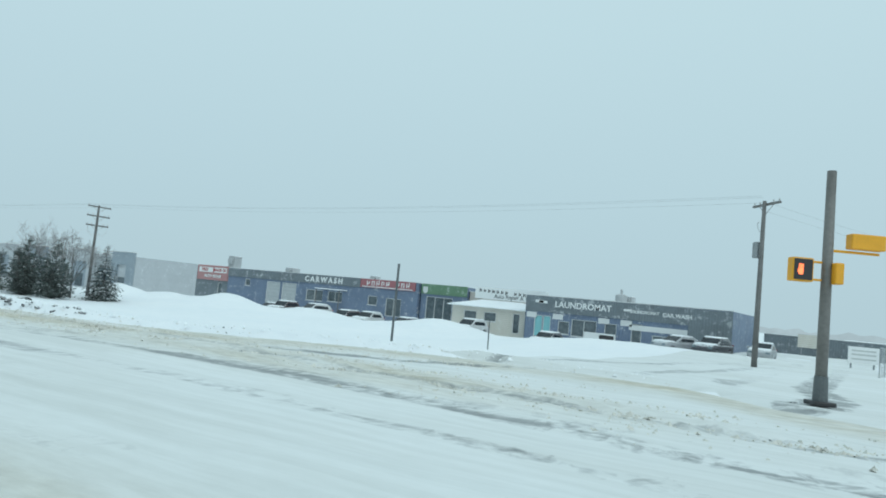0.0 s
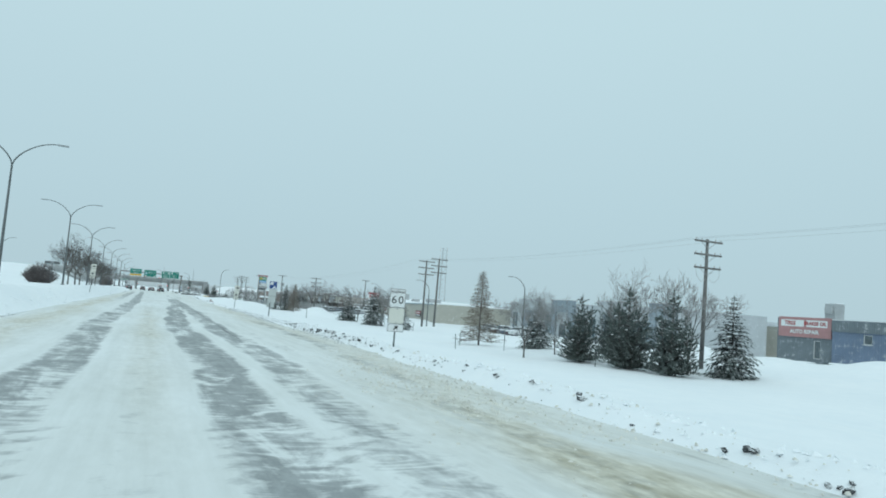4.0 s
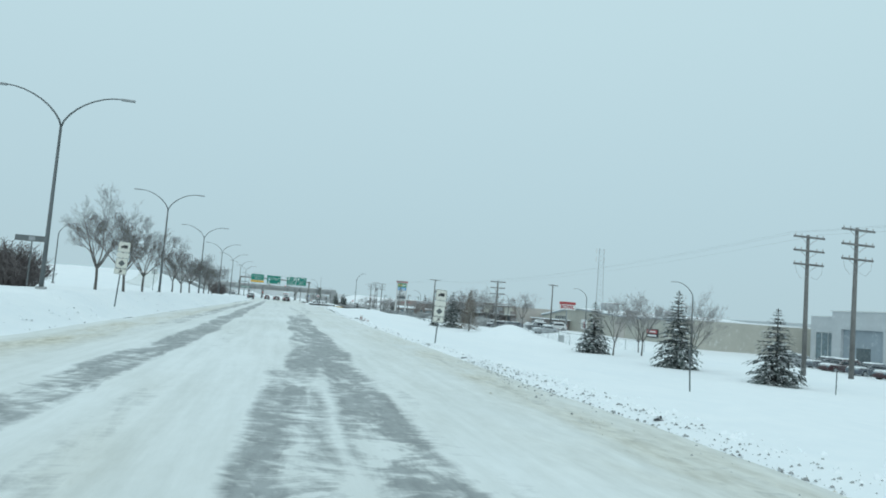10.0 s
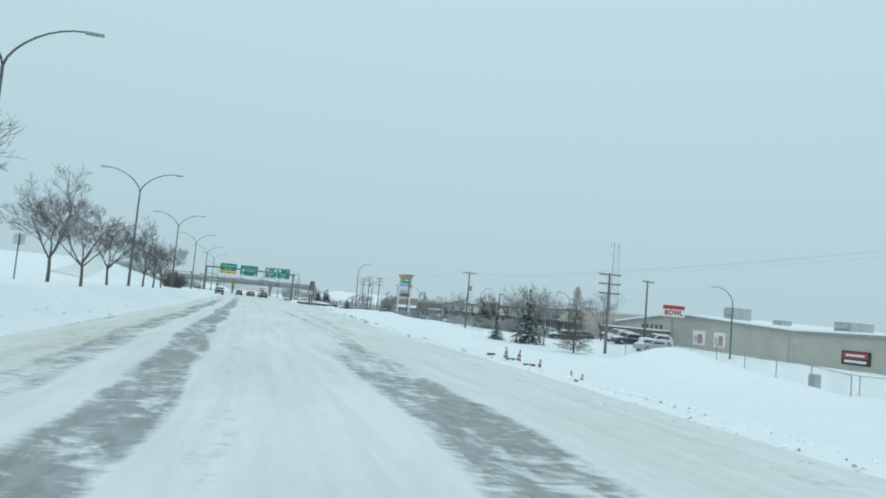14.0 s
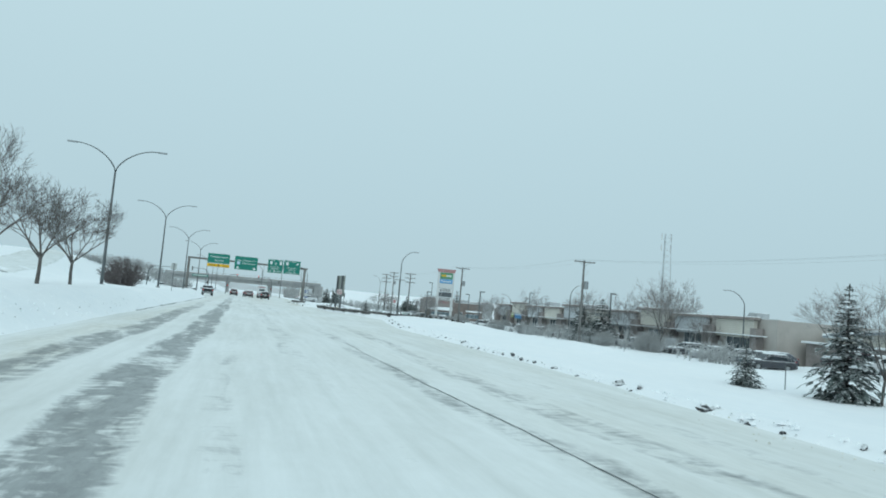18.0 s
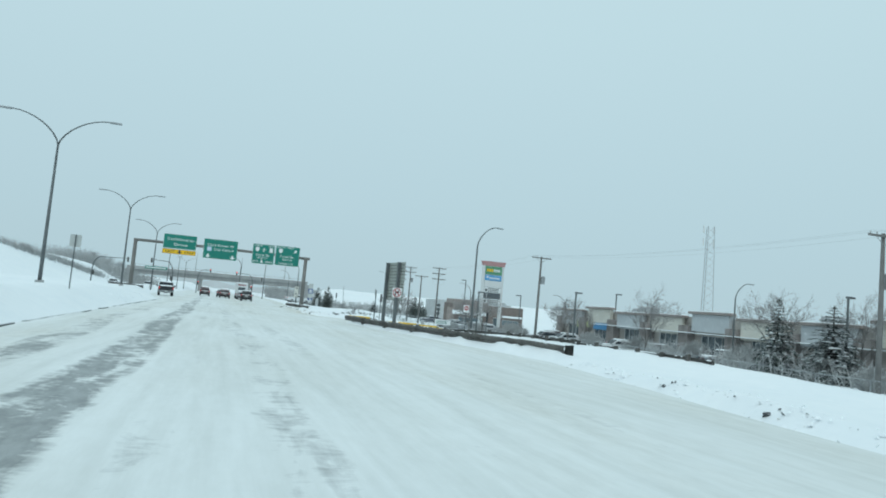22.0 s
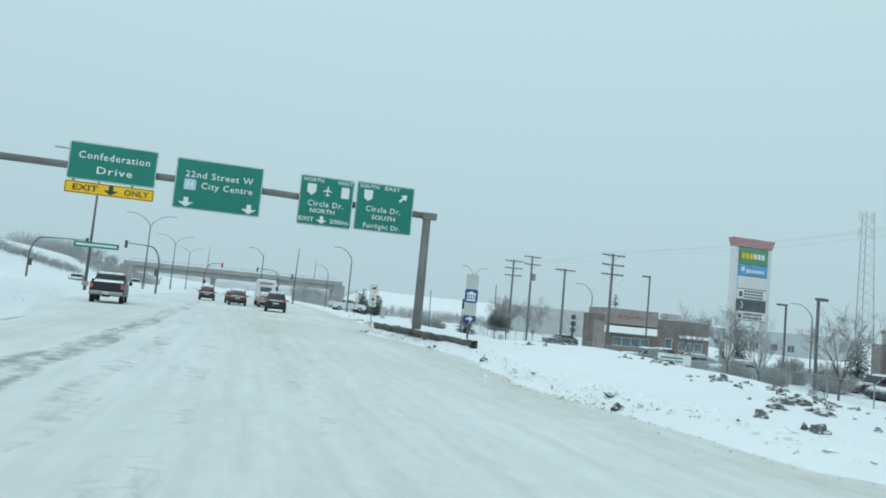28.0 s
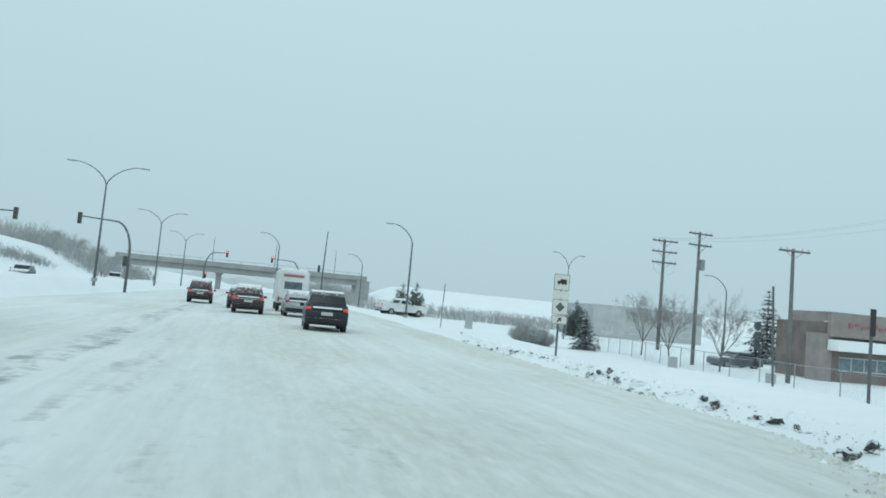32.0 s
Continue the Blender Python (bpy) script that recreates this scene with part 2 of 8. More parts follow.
M_SLATE = plain("slate_sign_face", (0.10, 0.115, 0.125), 0.6, 0, 0.3, 5, 0.05, dust=0.08)
M_RAIL = plain("guardrail_steel_dirty", (0.095, 0.092, 0.086), 0.75, 0.15, 0.65, 5, 0.3, dust=0.07)
M_GANTRY = plain("weathered_gantry_steel", (0.19, 0.185, 0.175), 0.6, 0.25, 0.3, 2, 0.1, dust=0.10)
M_CONEDARK = plain("dirty_faded_cone_plastic", (0.30, 0.075, 0.05), 0.7, 0, 0.3, 6, 0.1, dust=0.10)
M_CONCRETE = plain("concrete_grey", (0.33, 0.34, 0.34), 0.85, 0, 0.2, 1.0, 0.2, dust=0.04)
M_YELLOWPAINT = plain("barrier_yellow_paint", (0.74, 0.47, 0.03), 0.55, 0, 0.2, 3, 0.1, dust=0.1)
M_BARK = plain("bark", (0.12, 0.112, 0.105), 0.9, 0, 0.3, 8, 0.5, dust=0.08)
M_TWIG = plain("twigs", (0.25, 0.24, 0.235), 0.9, 0, 0.25, 4, 0.0, dust=0.18)
M_REDTWIG = plain("reddish_twigs", (0.15, 0.132, 0.13), 0.9, 0, 0.3, 4, 0.0, dust=0.12)
M_NEEDLE = plain("spruce_needles", (0.068, 0.09, 0.084), 0.85, 0, 0.4, 3, 0.0, dust=0.14)
M_PINE = plain("pine_needles", (0.11, 0.135, 0.125), 0.85, 0, 0.35, 3, 0.0, dust=0.14)
# far twigs: distance haze is put into the pale colour, with some clinging snow
M_THICKET = plain("haze_paled_twigs", (0.37, 0.38, 0.38), 0.9, 0, 0.25, 1, 0.0, dust=0.20)
M_ELMTWIG = plain("elm_twigs", (0.10, 0.094, 0.09), 0.9, 0, 0.25, 4, 0.0, dust=0.05)
M_LARCH = plain("bare_larch_twigs", (0.18, 0.15, 0.12), 0.9, 0, 0.3, 3, 0.0, dust=0.12)
M_CLOD = plain("dirty_frozen_slush", (0.075, 0.08, 0.085), 0.9, 0, 0.5, 9, 0.6, dust=0.30)
M_CHURN = plain("churned_dirty_snow", (0.66, 0.65, 0.60), 0.9, 0, 0.2, 5, 0.3)
M_ICECRUST = plain("grey_ice_crust", (0.30, 0.31, 0.31), 0.8, 0, 0.4, 6, 0.4, dust=0.10)
M_JOINT = plain("dark_joint_sealer", (0.11, 0.12, 0.125), 0.9, 0, 0.6, 3, 0.3, dust=0.05)
M_ROCK = plain("field_stone", (0.13, 0.13, 0.128), 0.85, 0, 0.5, 5, 0.4, dust=0.27)
M_GLASS = make_glass("dark_window_glass", (0.075, 0.095, 0.105))
M_LITGLASS = make_glass("pale_window_glass", (0.12, 0.16, 0.18))
M_CARGLASS = make_glass("dark_car_glass", (0.02, 0.025, 0.03), 0.3)
M_BLACKRUBBER = plain("black_rubber", (0.02, 0.02, 0.022), 0.8, 0, 0.2, 10, 0.1, dust=0.1)
M_CHROME = plain("dull_chrome", (0.34, 0.35, 0.36), 0.25, 0.8, 0.1, 4, 0.02, dust=0.05)
M_ORANGE = plain("signal_orange_paint", (0.78, 0.36, 0.02), 0.5, 0, 0.12)
M_TAIL = make_glow("lit_tail_lamp", (0.6, 0.06, 0.06), 0.3)
M_REDLAMP = make_glow("lit_red_signal", (1.0, 0.09, 0.08), 1.6)
M_HAND = make_glow("lit_pedestrian_symbol", (1.0, 0.22, 0.08), 1.3)
M_AMBERLENS = plain("dark_signal_lens", (0.06, 0.05, 0.03), 0.3)
M_REDLENS = plain("red_tail_lens", (0.35, 0.02, 0.025), 0.3)


# ---------------------------------------------------------------- mesh tools
def part(name, bm, mat, parent=None, label="", smooth=False):
    me = bpy.data.meshes.new(name)
    bm.to_mesh(me)
    bm.free()
    if smooth:
        me.polygons.foreach_set("use_smooth", [True] * len(me.polygons))
    me.materials.append(mat)
    ob = new(name, me)
    ob.parent = parent
    if label:
        ob["label"] = label
    return ob


def thing(name, x, y, z, label, category, rz=0.0, group="", kind=""):
    ob = new(name)
    ob.empty_display_size = 0.3
    ob.matrix_world = pose(x, y, z, 0, 0, rz)
    return tagged(ob, label, category, group, kind)


def box(bm, c, s, bevel=0.0, m=None):
    g = bmesh.ops.create_cube(bm, size=1.0)["verts"]
    bmesh.ops.scale(bm, vec=s, verts=g)
    bmesh.ops.translate(bm, vec=c, verts=g)
    if bevel:
        es = list({e for v in g for e in v.link_edges})
        r = bmesh.ops.bevel(bm, geom=es, offset=bevel, segments=2, affect="EDGES", profile=0.5)
        g = list({v for f in r["faces"] for v in f.verts} | {v for v in g if v.is_valid})
    if m is not None:
        bmesh.ops.transform(bm, matrix=m, verts=[v for v in g if v.is_valid])
    return g


def boxed(c, s, bevel=0.0):
    bm = bmesh.new()
    box(bm, c, s, bevel)
    return bm


def tube(bm, pts, radii, n=8, cap=True):
    """A tapering tube along points."""
    pts = [Vector(p) for p in pts]
    rings = []
    for i, p in enumerate(pts):
        d = (pts[min(i + 1, len(pts) - 1)] - pts[max(i - 1, 0)]).normalized()
        u = d.orthogonal().normalized() if abs(d.z) < 0.9 else d.cross(Vector((0, 1, 0))).normalized()
        if abs(d.z) < 0.9:
            u = d.cross(Vector((0, 0, 1))).normalized()
        w = d.cross(u)
        r = radii[i] if isinstance(radii, (list, tuple)) else radii
        rings.append([bm.verts.new(p + (u * math.cos(k * math.tau / n) + w * math.sin(k * math.tau / n)) * r) for k in range(n)])
    for a, b in zip(rings, rings[1:]):
        for k in range(n):
            bm.faces.new((a[k], a[(k + 1) % n], b[(k + 1) % n], b[k]))
    if cap:
        bm.faces.new(rings[0][::-1])
        bm.faces.new(rings[-1])


def tubed(pts, radii, n=8):
    bm = bmesh.new()
    tube(bm, pts, radii, n)
    return bm


def prism(bm, outline, y0, y1):
    """Extrudes an outline of (x, z) from y0 to y1."""
    a = [bm.verts.new((x, y0, z)) for x, z in outline]
    b = [bm.verts.new((x, y1, z)) for x, z in outline]
    n = len(a)
    bm.faces.new(a)
    bm.faces.new(b[::-1])
    for k in range(n):
        bm.faces.new((a[(k + 1) % n], a[k], b[k], b[(k + 1) % n]))
    bmesh.ops.recalc_face_normals(bm, faces=bm.faces)


def prismed(outline, y0, y1):
    bm = bmesh.new()
    prism(bm, outline, y0, y1)
    return bm


def lettering(text, size, x, z, y, mat, parent, align="CENTER", name="lettering", bold=0.0, depth=0.004, spacing=1.0, span=None):
    """Letters in the x-z plane that read from the -y side; span: their left and right ends."""
    cu = bpy.data.curves.new("letters", "FONT")
    cu.body, cu.size, cu.align_x, cu.align_y = text, size, align, "CENTER"
    cu.extrude, cu.offset, cu.resolution_u, cu.space_character = depth, bold, 2, spacing
    tmp = new("tmp", cu)
    dg = bpy.context.evaluated_depsgraph_get()
    me = bpy.data.meshes.new_from_object(tmp.evaluated_get(dg))
    bpy.data.objects.remove(tmp)
    if span:
        lo, hi = min(v.co.x for v in me.vertices), max(v.co.x for v in me.vertices)
        x = (span[0] + span[1]) / 2
        me.transform(Matrix.Diagonal(((span[1] - span[0]) / (hi - lo), 1, 1, 1)) @ Matrix.Translation((-(lo + hi) / 2, 0, 0)))
    me.transform(Matrix.Translation((x, y, z)) @ Matrix.Rotation(radians(90), 4, "X"))
    bm = bmesh.new()
    bm.from_mesh(me)
    seen, spans = set(), []
    for v in bm.verts:
        if v in seen:
            continue
        seen.add(v)
        todo, isle = [v], []
        while todo:
            q = todo.pop()
            isle.append(q)
            for e in q.link_edges:
                o = e.other_vert(q)
                if o not in seen:
                    seen.add(o)
                    todo.append(o)
        spans.append([min(q.co.x for q in isle), max(q.co.x for q in isle), isle])
    spans.sort(key=lambda k: k[0])
    words = []
    for lo, hi, isle in spans:
        if words and lo - words[-1][0] < 0.2 * size:
            words[-1] = (max(words[-1][0], hi), words[-1][1] + isle)
        else:
            words.append((hi, isle))
    ob = None
    for hi, isle in words:
        num = {q: i for i, q in enumerate(isle)}
        wm = bpy.data.meshes.new(name)
        wm.from_pydata([q.co[:] for q in isle], [], [[num[q] for q in f.verts] for f in {f for q in isle for f in q.link_faces}])
        wm.materials.append(mat)
        ob = new(name, wm)
        ob.parent = parent
    bm.free()
    return ob


EDGE_Y = [-60, -16, -13.5, -11.5, -9, -2.6, -1, 0.74, 1.9, 3.25, 5.6, 9, 14, 20, 26, 34, 44, 50, 56, 61, 72, 84, 120, 137, 154, 176, 187, 200, 209, 220, 232, 246, 252, 257, 259, 264, 268, 272, 276, 290, 294, 301, 311, 322, 345, 400, 520]
EDGE_X = [3, 4, 7.5, 8.3, 10.4, 10.4, 9.9, 9.1, 8.0, 6.9, 5.7, 5.1, 4.8, 4.95, 5.1, 5.1, 5.4, 5.6, 5.3, 5.3, 5.7, 5.75, 6.2, 6.5, 6.6, 7.5, 7.8, 8.0, 8.9, 10.6, 9.2, 7.3, 9.4, 9.0, 7.0, 6.6, 6.4, 6.9, 7.6, 6.7, 8.0, 8.2, 8.75, 9.3, 10.5, 11.5, 13]
LEFT_Y = [-60, 6, 24, 280, 300, 520]
LEFT_X = [-45, -45, -7.8, -8.0, -12.5, -13]


def road_right(y):
    return np.interp(y, EDGE_Y, EDGE_X)


def road_left(y):
    return np.interp(y, LEFT_Y, LEFT_X)


def smooth(a, b, v):
    k = np.clip((v - a) / (b - a), 0, 1)
    return k * k * (3 - 2 * k)


def wavy(x, y):
    return (np.sin(x * 0.31 + 1.3 * np.sin(y * 0.17)) + np.sin(y * 0.23 + 1.7 * np.sin(x * 0.13 + 1)) + 0.6 * np.sin(x * 0.83 + y * 0.57)
            + 0.5 * np.sin(y * 1.31 - x * 0.71 + 2 * np.sin(y * 0.11)))


def land(x, y):
    """Height of the snow at x, y."""
    x, y = np.asarray(x, float), np.asarray(y, float)
    dr, dl = x - road_right(y), road_left(y) - x
    z = np.full(np.broadcast(x, y).shape, -0.10)
    cross = smooth(-34, -26, y) * (1 - smooth(-10, 0, y))
    ramp = smooth(246, 251, y + 0.55 * np.clip(x - 9, 0, 14)) * (1 - smooth(254, 258, y + 0.55 * np.clip(x - 9, 0, 14))) * (1 - smooth(24, 32, x))
    fall = -1.45 * smooth(3.0, 17, dr) - 0.55 * smooth(20, 55, dr)
    fall = fall * (1 - 0.75 * smooth(20, -5, y)) + 0.35 * smooth(250, 275, y) * (1 - smooth(300, 315, y)) * smooth(0.5, 3, dr) * (1 - smooth(8, 14, dr))
    bank = smooth(188, 206, y) * (1 - smooth(251, 262, y))
    fall = fall * (1 - bank) + (-0.30 * smooth(2, 9, dr) - 1.10 * smooth(21, 29, x) - 0.5 * smooth(40, 60, x)) * bank
    steep = smooth(84, 100, y) * (1 - smooth(176, 196, y))
    fall = fall - 0.52 * steep * smooth(0.5, 1.7, dr) * (1 - 0.8 * smooth(6, 14, dr))
    fall = fall + 0.55 * np.exp(-((x - 19.5) / 2.8) ** 2) * smooth(204, 222, y) * (1 - smooth(244, 252, y))
    row = (0.24 + 0.05 * wavy(x * 2, y * 2)) * np.exp(-((dr - 0.7) / 0.75) ** 2) * (1 - 0.7 * cross) * (1 - 0.75 * smooth(56, 70, y) * (1 - smooth(182, 200, y)))
    right = 0.02 + fall + row + 0.035 * wavy(x, y) * smooth(1, 4, dr)
    right = right * (1 - ramp) + (0.01 + 0.6 * fall) * ramp
    z = np.where(dr > -0.15, right * smooth(-0.15, 0.35, dr) - 0.10 * (1 - smooth(-0.15, 0.35, dr)), z)
    left = 1.12 * smooth(0.1, 2.6, dl) + (0.04 * wavy(x, y) + 0.035 * wavy(x * 2.3, y * 1.9)) * smooth(0.5, 2, dl)
    left = left * (1 - 0.85 * smooth(298, 316, y) * smooth(3.0, 6.0, dl) * (1 - smooth(14, 20, dl)))
    left = left + (0.18 + 0.06 * wavy(x, y * 2)) * np.exp(-((dl - 0.8) / 0.5) ** 2)
    z = np.where(dl > -0.15, left * smooth(-0.15, 0.3, dl) - 0.10 * (1 - smooth(-0.15, 0.3, dl)), z)
    z = z + 0.24 * np.exp(-((x - 7.7 + 0.092 * (y - 276.6)) / 0.45) ** 2) * smooth(274, 277, y) * (1 - smooth(290, 292, y))
    for ya, yb, xa, xb in ((219, 247.5, 11.6, 7.5), (276, 291.5, 9.0, 7.6)):
        xc = xa + (xb - xa) * (y - ya) / (yb - ya)
        z = z + (0.20 + 0.05 * wavy(x * 3, y * 3)) * np.exp(-((x - xc - 0.1) / 0.7) ** 2) * smooth(ya, ya + 1.5, y) * (1 - smooth(yb - 1, yb + 0.5, y))
    # mounds of ploughed snow beside the lots
    for mx, my, mh, ma, mb in ((30.5, 161, 1.7, 3.2, 4.5), (29.5, 155, 0.9, 3, 4), (31, 150, 0.5, 3, 4), (25, 205, 0.45, 3, 9), (33, 197, 0.5, 4, 5), (36, 62, 0.9, 6, 9), (46, 48, 1.0, 8, 10),
                               (46, 26, 0.9, 7, 8), (44, 6, 0.7, 6, 8), (62, 120, 0.8, 4, 5), (14, 268, 0.5, 5, 9), (16, 280, 0.5, 4, 6), (40, 90, 0.6, 8, 8), (51, 73, 1.9, 3.5, 4.5), (51, 63, 1.4, 3, 6), (51, 52, 1.5, 3, 5), (51, 38, 1.2, 3, 6), (51, 22, 1.3, 3, 5), (47, 16, 0.6, 5, 5)):
        z = z + mh * np.exp(-((x - mx) / ma) ** 2 - ((y - my) / mb) ** 2)
    z = z + 1.1 * smooth(43, 53, x) * smooth(150, 166, y) * (1 - smooth(206, 218, y)) * (1 - smooth(100, 120, x))
    # the embankment that climbs to the bridge, and the bridge's approaches
    z = z + 6.0 * smooth(30, 45, -x) * smooth(215, 345, y) * (1 - 0.2 * smooth(420, 480, y)) * (1 - smooth(70, 110, -x))
    z = z + 7.6 * (smooth(26, 48, x) * smooth(462, 492, y) + smooth(24, 34, -x) * smooth(462, 492, y) * 0.25) * (1 - smooth(520, 560, y))
    far = smooth(500, 1400, np.hypot(x, y - 150))
    return z + far * (2.0 + 1.0 * wavy(x * 0.02, y * 0.02))


def spread(a, lo, hi, step, b, grow=1.18):
    v = [lo + step * i for i in range(int(round((hi - lo) / step)) + 1)]
    s, k = step, lo
    while k > a:
        s *= grow
        k -= s
        v.insert(0, k)
    s, k = step, hi
    while k < b:
        s *= grow
        k += s
        v.append(k)
    return np.array(v)


def sheet(name, xs, ys, zs, mat):
    """A grid mesh; xs, ys, zs are 2-D arrays."""
    r, c = xs.shape
    co = np.stack([xs, ys, zs], -1).reshape(-1, 3)
    i = np.arange(r * c).reshape(r, c)
    q = np.stack([i[:-1, :-1], i[:-1, 1:], i[1:, 1:], i[1:, :-1]], -1).reshape(-1, 4)
    me = bpy.data.meshes.new(name)
    me.from_pydata(co.tolist(), [], q.tolist())
    me.polygons.foreach_set("use_smooth", [True] * len(me.polygons))
    me.materials.append(mat)
    return new(name, me)


gx, gy = np.meshgrid(spread(-2600, -16, 40, 0.55, 2600, 1.15), spread(-2400, -34, 330, 1.0, 2900, 1.12))
ground = sheet("ground", gx, gy, land(gx, gy), M_SNOW)
tagged(ground, "deep wind-smoothed white snow over roadside fields", "ground", kind="structure")

# the carriageway: packed snow with wheel strips worn to the asphalt
ry = np.concatenate([np.arange(-60, 345, 0.5), np.arange(345, 521, 2.5)])
ru = np.linspace(0, 1, 190)
rx = road_left(ry)[:, None] - 0.25 + (road_right(ry) - road_left(ry) + 0.5)[:, None] * ru[None, :]
ryy = np.repeat(ry[:, None], len(ru), 1)


def strip(y, x, pts, width, soft=0.30):
    """How much a wheel strip along (y, x, strength) points is worn at x, y."""
    py, px, ps = zip(*pts)
    c = np.interp(y, py, px) + 0.10 * np.sin(y * 0.21) + 0.06 * np.sin(y * 0.63)
    return np.interp(y, py, ps) * np.exp(-np.clip(np.abs(x - c) - width / 2, 0, None) ** 2 / soft ** 2)


wear = np.zeros_like(rx)
for pts, width in (
    ([(-40, -5.5, 0.1), (0, -4.6, 0.3), (15, -3.6, 0.62), (45, -4.0, 0.62), (88, -3.5, 0.68), (110, -3.4, 0.74), (150, -3.6, 0.74), (205, -3.6, 0.78), (240, -3.8, 0.62), (320, -4.5, 0.42)], 0.65),
    ([(60, -5.4, 0.0), (110, -5.2, 0.45), (150, -5.6, 0.60), (180, -5.6, 0.68), (215, -5.7, 0.55), (240, -6.2, 0.35), (300, -6.6, 0.25)], 0.6),
    ([(-12, -3.5, 0.1), (0, -2.4, 0.3), (12, -0.8, 0.62), (25, -0.65, 0.70), (45, -0.8, 0.76), (67, -0.40, 0.74), (80, 0.0, 0.6), (95, 0.1, 0.1)], 0.7),
    ([(10, 0.6, 0.1), (18, 0.6, 0.42), (26, 0.75, 0.5), (45, 0.85, 0.72), (67, 1.0, 0.68), (90, 1.3, 0.8), (125, 1.6, 0.7), (150, 2.2, 0.30), (200, 1.2, 0.1)], 0.6),
    ([(80, 0.5, 0), (88, 0.5, 0.72), (110, 0.95, 0.74), (128, 1.0, 0.62), (145, 0.6, 0.0)], 0.7),
    ([(-10, 1.6, 0.3), (5, 1.4, 0.4), (20, 2.6, 0.3), (42, 3.9, 0.50), (60, 4.25, 0.45), (90, 4.4, 0.1)], 0.45),
    ([(130, 3.2, 0), (146, 3.1, 0.40), (165, 3.3, 0.46), (175, 3.4, 0.42), (198, 3.8, 0.36), (215, 4.0, 0.0)], 0.5),
    ([(150, 1.9, 0.3), (163, 1.85, 0.45), (181, 1.65, 0.42), (205, 1.7, 0.25), (230, 1.9, 0.1)], 0.3),
    ([(150, -0.6, 0.1), (171, -0.4, 0.28), (190, -0.55, 0.34), (215, -0.6, 0.42), (238, -1.0, 0.48), (262, -1.3, 0.44), (300, -1.4, 0.4), (330, -1.4, 0.3)], 0.5),
    ([(205, 0.7, 0.1), (218, 0.7, 0.40), (240, 0.75, 0.40), (262, 0.75, 0.44), (300, 0.6, 0.42), (330, 0.6, 0.3)], 0.4),
    ([(245, -2.6, 0.1), (262, -2.6, 0.36), (300, -2.8, 0.3)], 0.3),
    ([(255, 3.4, 0.0), (275, 3.2, 0.38), (300, 2.9, 0.40), (330, 2.6, 0.3)], 0.4),
    ([(-6, 11, 0.3), (-4, 8.8, 0.75), (-3, 7.7, 0.8), (-2.2, 7.05, 0.8), (-1.27, 6.5, 0.8), (-0.46, 6.0, 0.7), (0.3, 5.5, 0.55), (2.0, 4.6, 0.2)], 0.5),
    ([(-30, 0.6, 0.62), (-14, 0.5, 0.66), (-4, 1.6, 0.66), (5, 0.7, 0.55), (12, 0.2, 0.2)], 0.3),
    ([(-30, -1.6, 0.45), (-14, -1.4, 0.48), (-4, -0.6, 0.45), (6, -1.6, 0.45), (14, -2.2, 0.3)], 0.25),
    ([(-16, 3.1, 0.45), (-6, 3.4, 0.5), (4, 4.0, 0.5), (14, 4.4, 0.45), (26, 4.8, 0.3)], 0.3),
):
    wear = np.maximum(wear, strip(ryy, rx, pts, width))
wear = wear * np.where(rx > -2.2, np.interp(ryy, [190, 215, 240, 262], [1, 0.85, 0.74, 0.70]), 1.0)
dirt = 0.75 * np.exp(-((rx - road_right(ryy) + 1.1) / 1.1) ** 2) * np.interp(ryy, [-20, 0, 14, 30, 60, 96, 120, 200, 260, 330], [0.9, 0.9, 1.0, 0.6, 0.75, 0.7, 0.2, 0.12, 0.35, 0.5])
dirt = np.maximum(dirt, 0.55 * np.exp(-((rx + 2.1) / 0.5) ** 2) * np.interp(ryy, [20, 40, 60, 75, 90], [0, 0.9, 0.8, 0.3, 0]))
dirt = np.maximum(dirt, 0.8 * np.exp(-((rx + 6.3) / 0.9) ** 2) * np.interp(ryy, [30, 60, 130, 220], [0.8, 0.8, 0.7, 0.2]))
dirt = np.maximum(dirt, 0.36 * np.exp(-((rx - 1.2) / 2.2) ** 2) * np.interp(ryy, [225, 262, 285, 330], [0, 0.5, 0.9, 0.8]))
dirt = np.maximum(dirt, 0.6 * np.exp(-((rx - 3.6) / 2.0) ** 2) * np.interp(ryy, [-12, -5, 6, 16], [0, 0.9, 0.9, 0.2]))
dirt = np.maximum(dirt, 0.95 * np.exp(-((rx - road_right(ryy) + 2.0) / 1.4) ** 2) * np.interp(ryy, [-3, 4, 22, 34], [0, 1, 1, 0]))
windrow = np.exp(-((rx - 3.7) / 0.9) ** 2) * np.interp(ryy, [-40, -14, 2, 7], [1, 1, 1, 0])
rz = 0.012 + 0.012 * wavy(rx * 3, ryy * 1.5) - 0.03 * wear + windrow * (0.05 + 0.03 * wavy(rx * 11, ryy * 9))
edge_in = np.minimum(rx - rx[:, :1], rx[:, -1:] - rx)
rz = rz - 0.10 * (1 - smooth(0.0, 0.5, edge_in))
road = sheet("road", rx, ryy, rz, M_ROAD)
tagged(road, "wide city road under packed snow with bare dark wheel tracks", "road", kind="structure")
jy = np.concatenate([np.arange(41.0, 72.0, 0.12), np.arange(147.0, 182.0, 0.12)])
jx = np.interp(jy, [41, 48, 55, 66, 72, 147, 160, 174, 182], [1.0, 1.06, 1.15, 1.25, 1.3, 2.2, 1.95, 1.8, 1.75]) + 0.008 * np.sin(jy * 1.7) + 0.005 * np.sin(jy * 7.3)
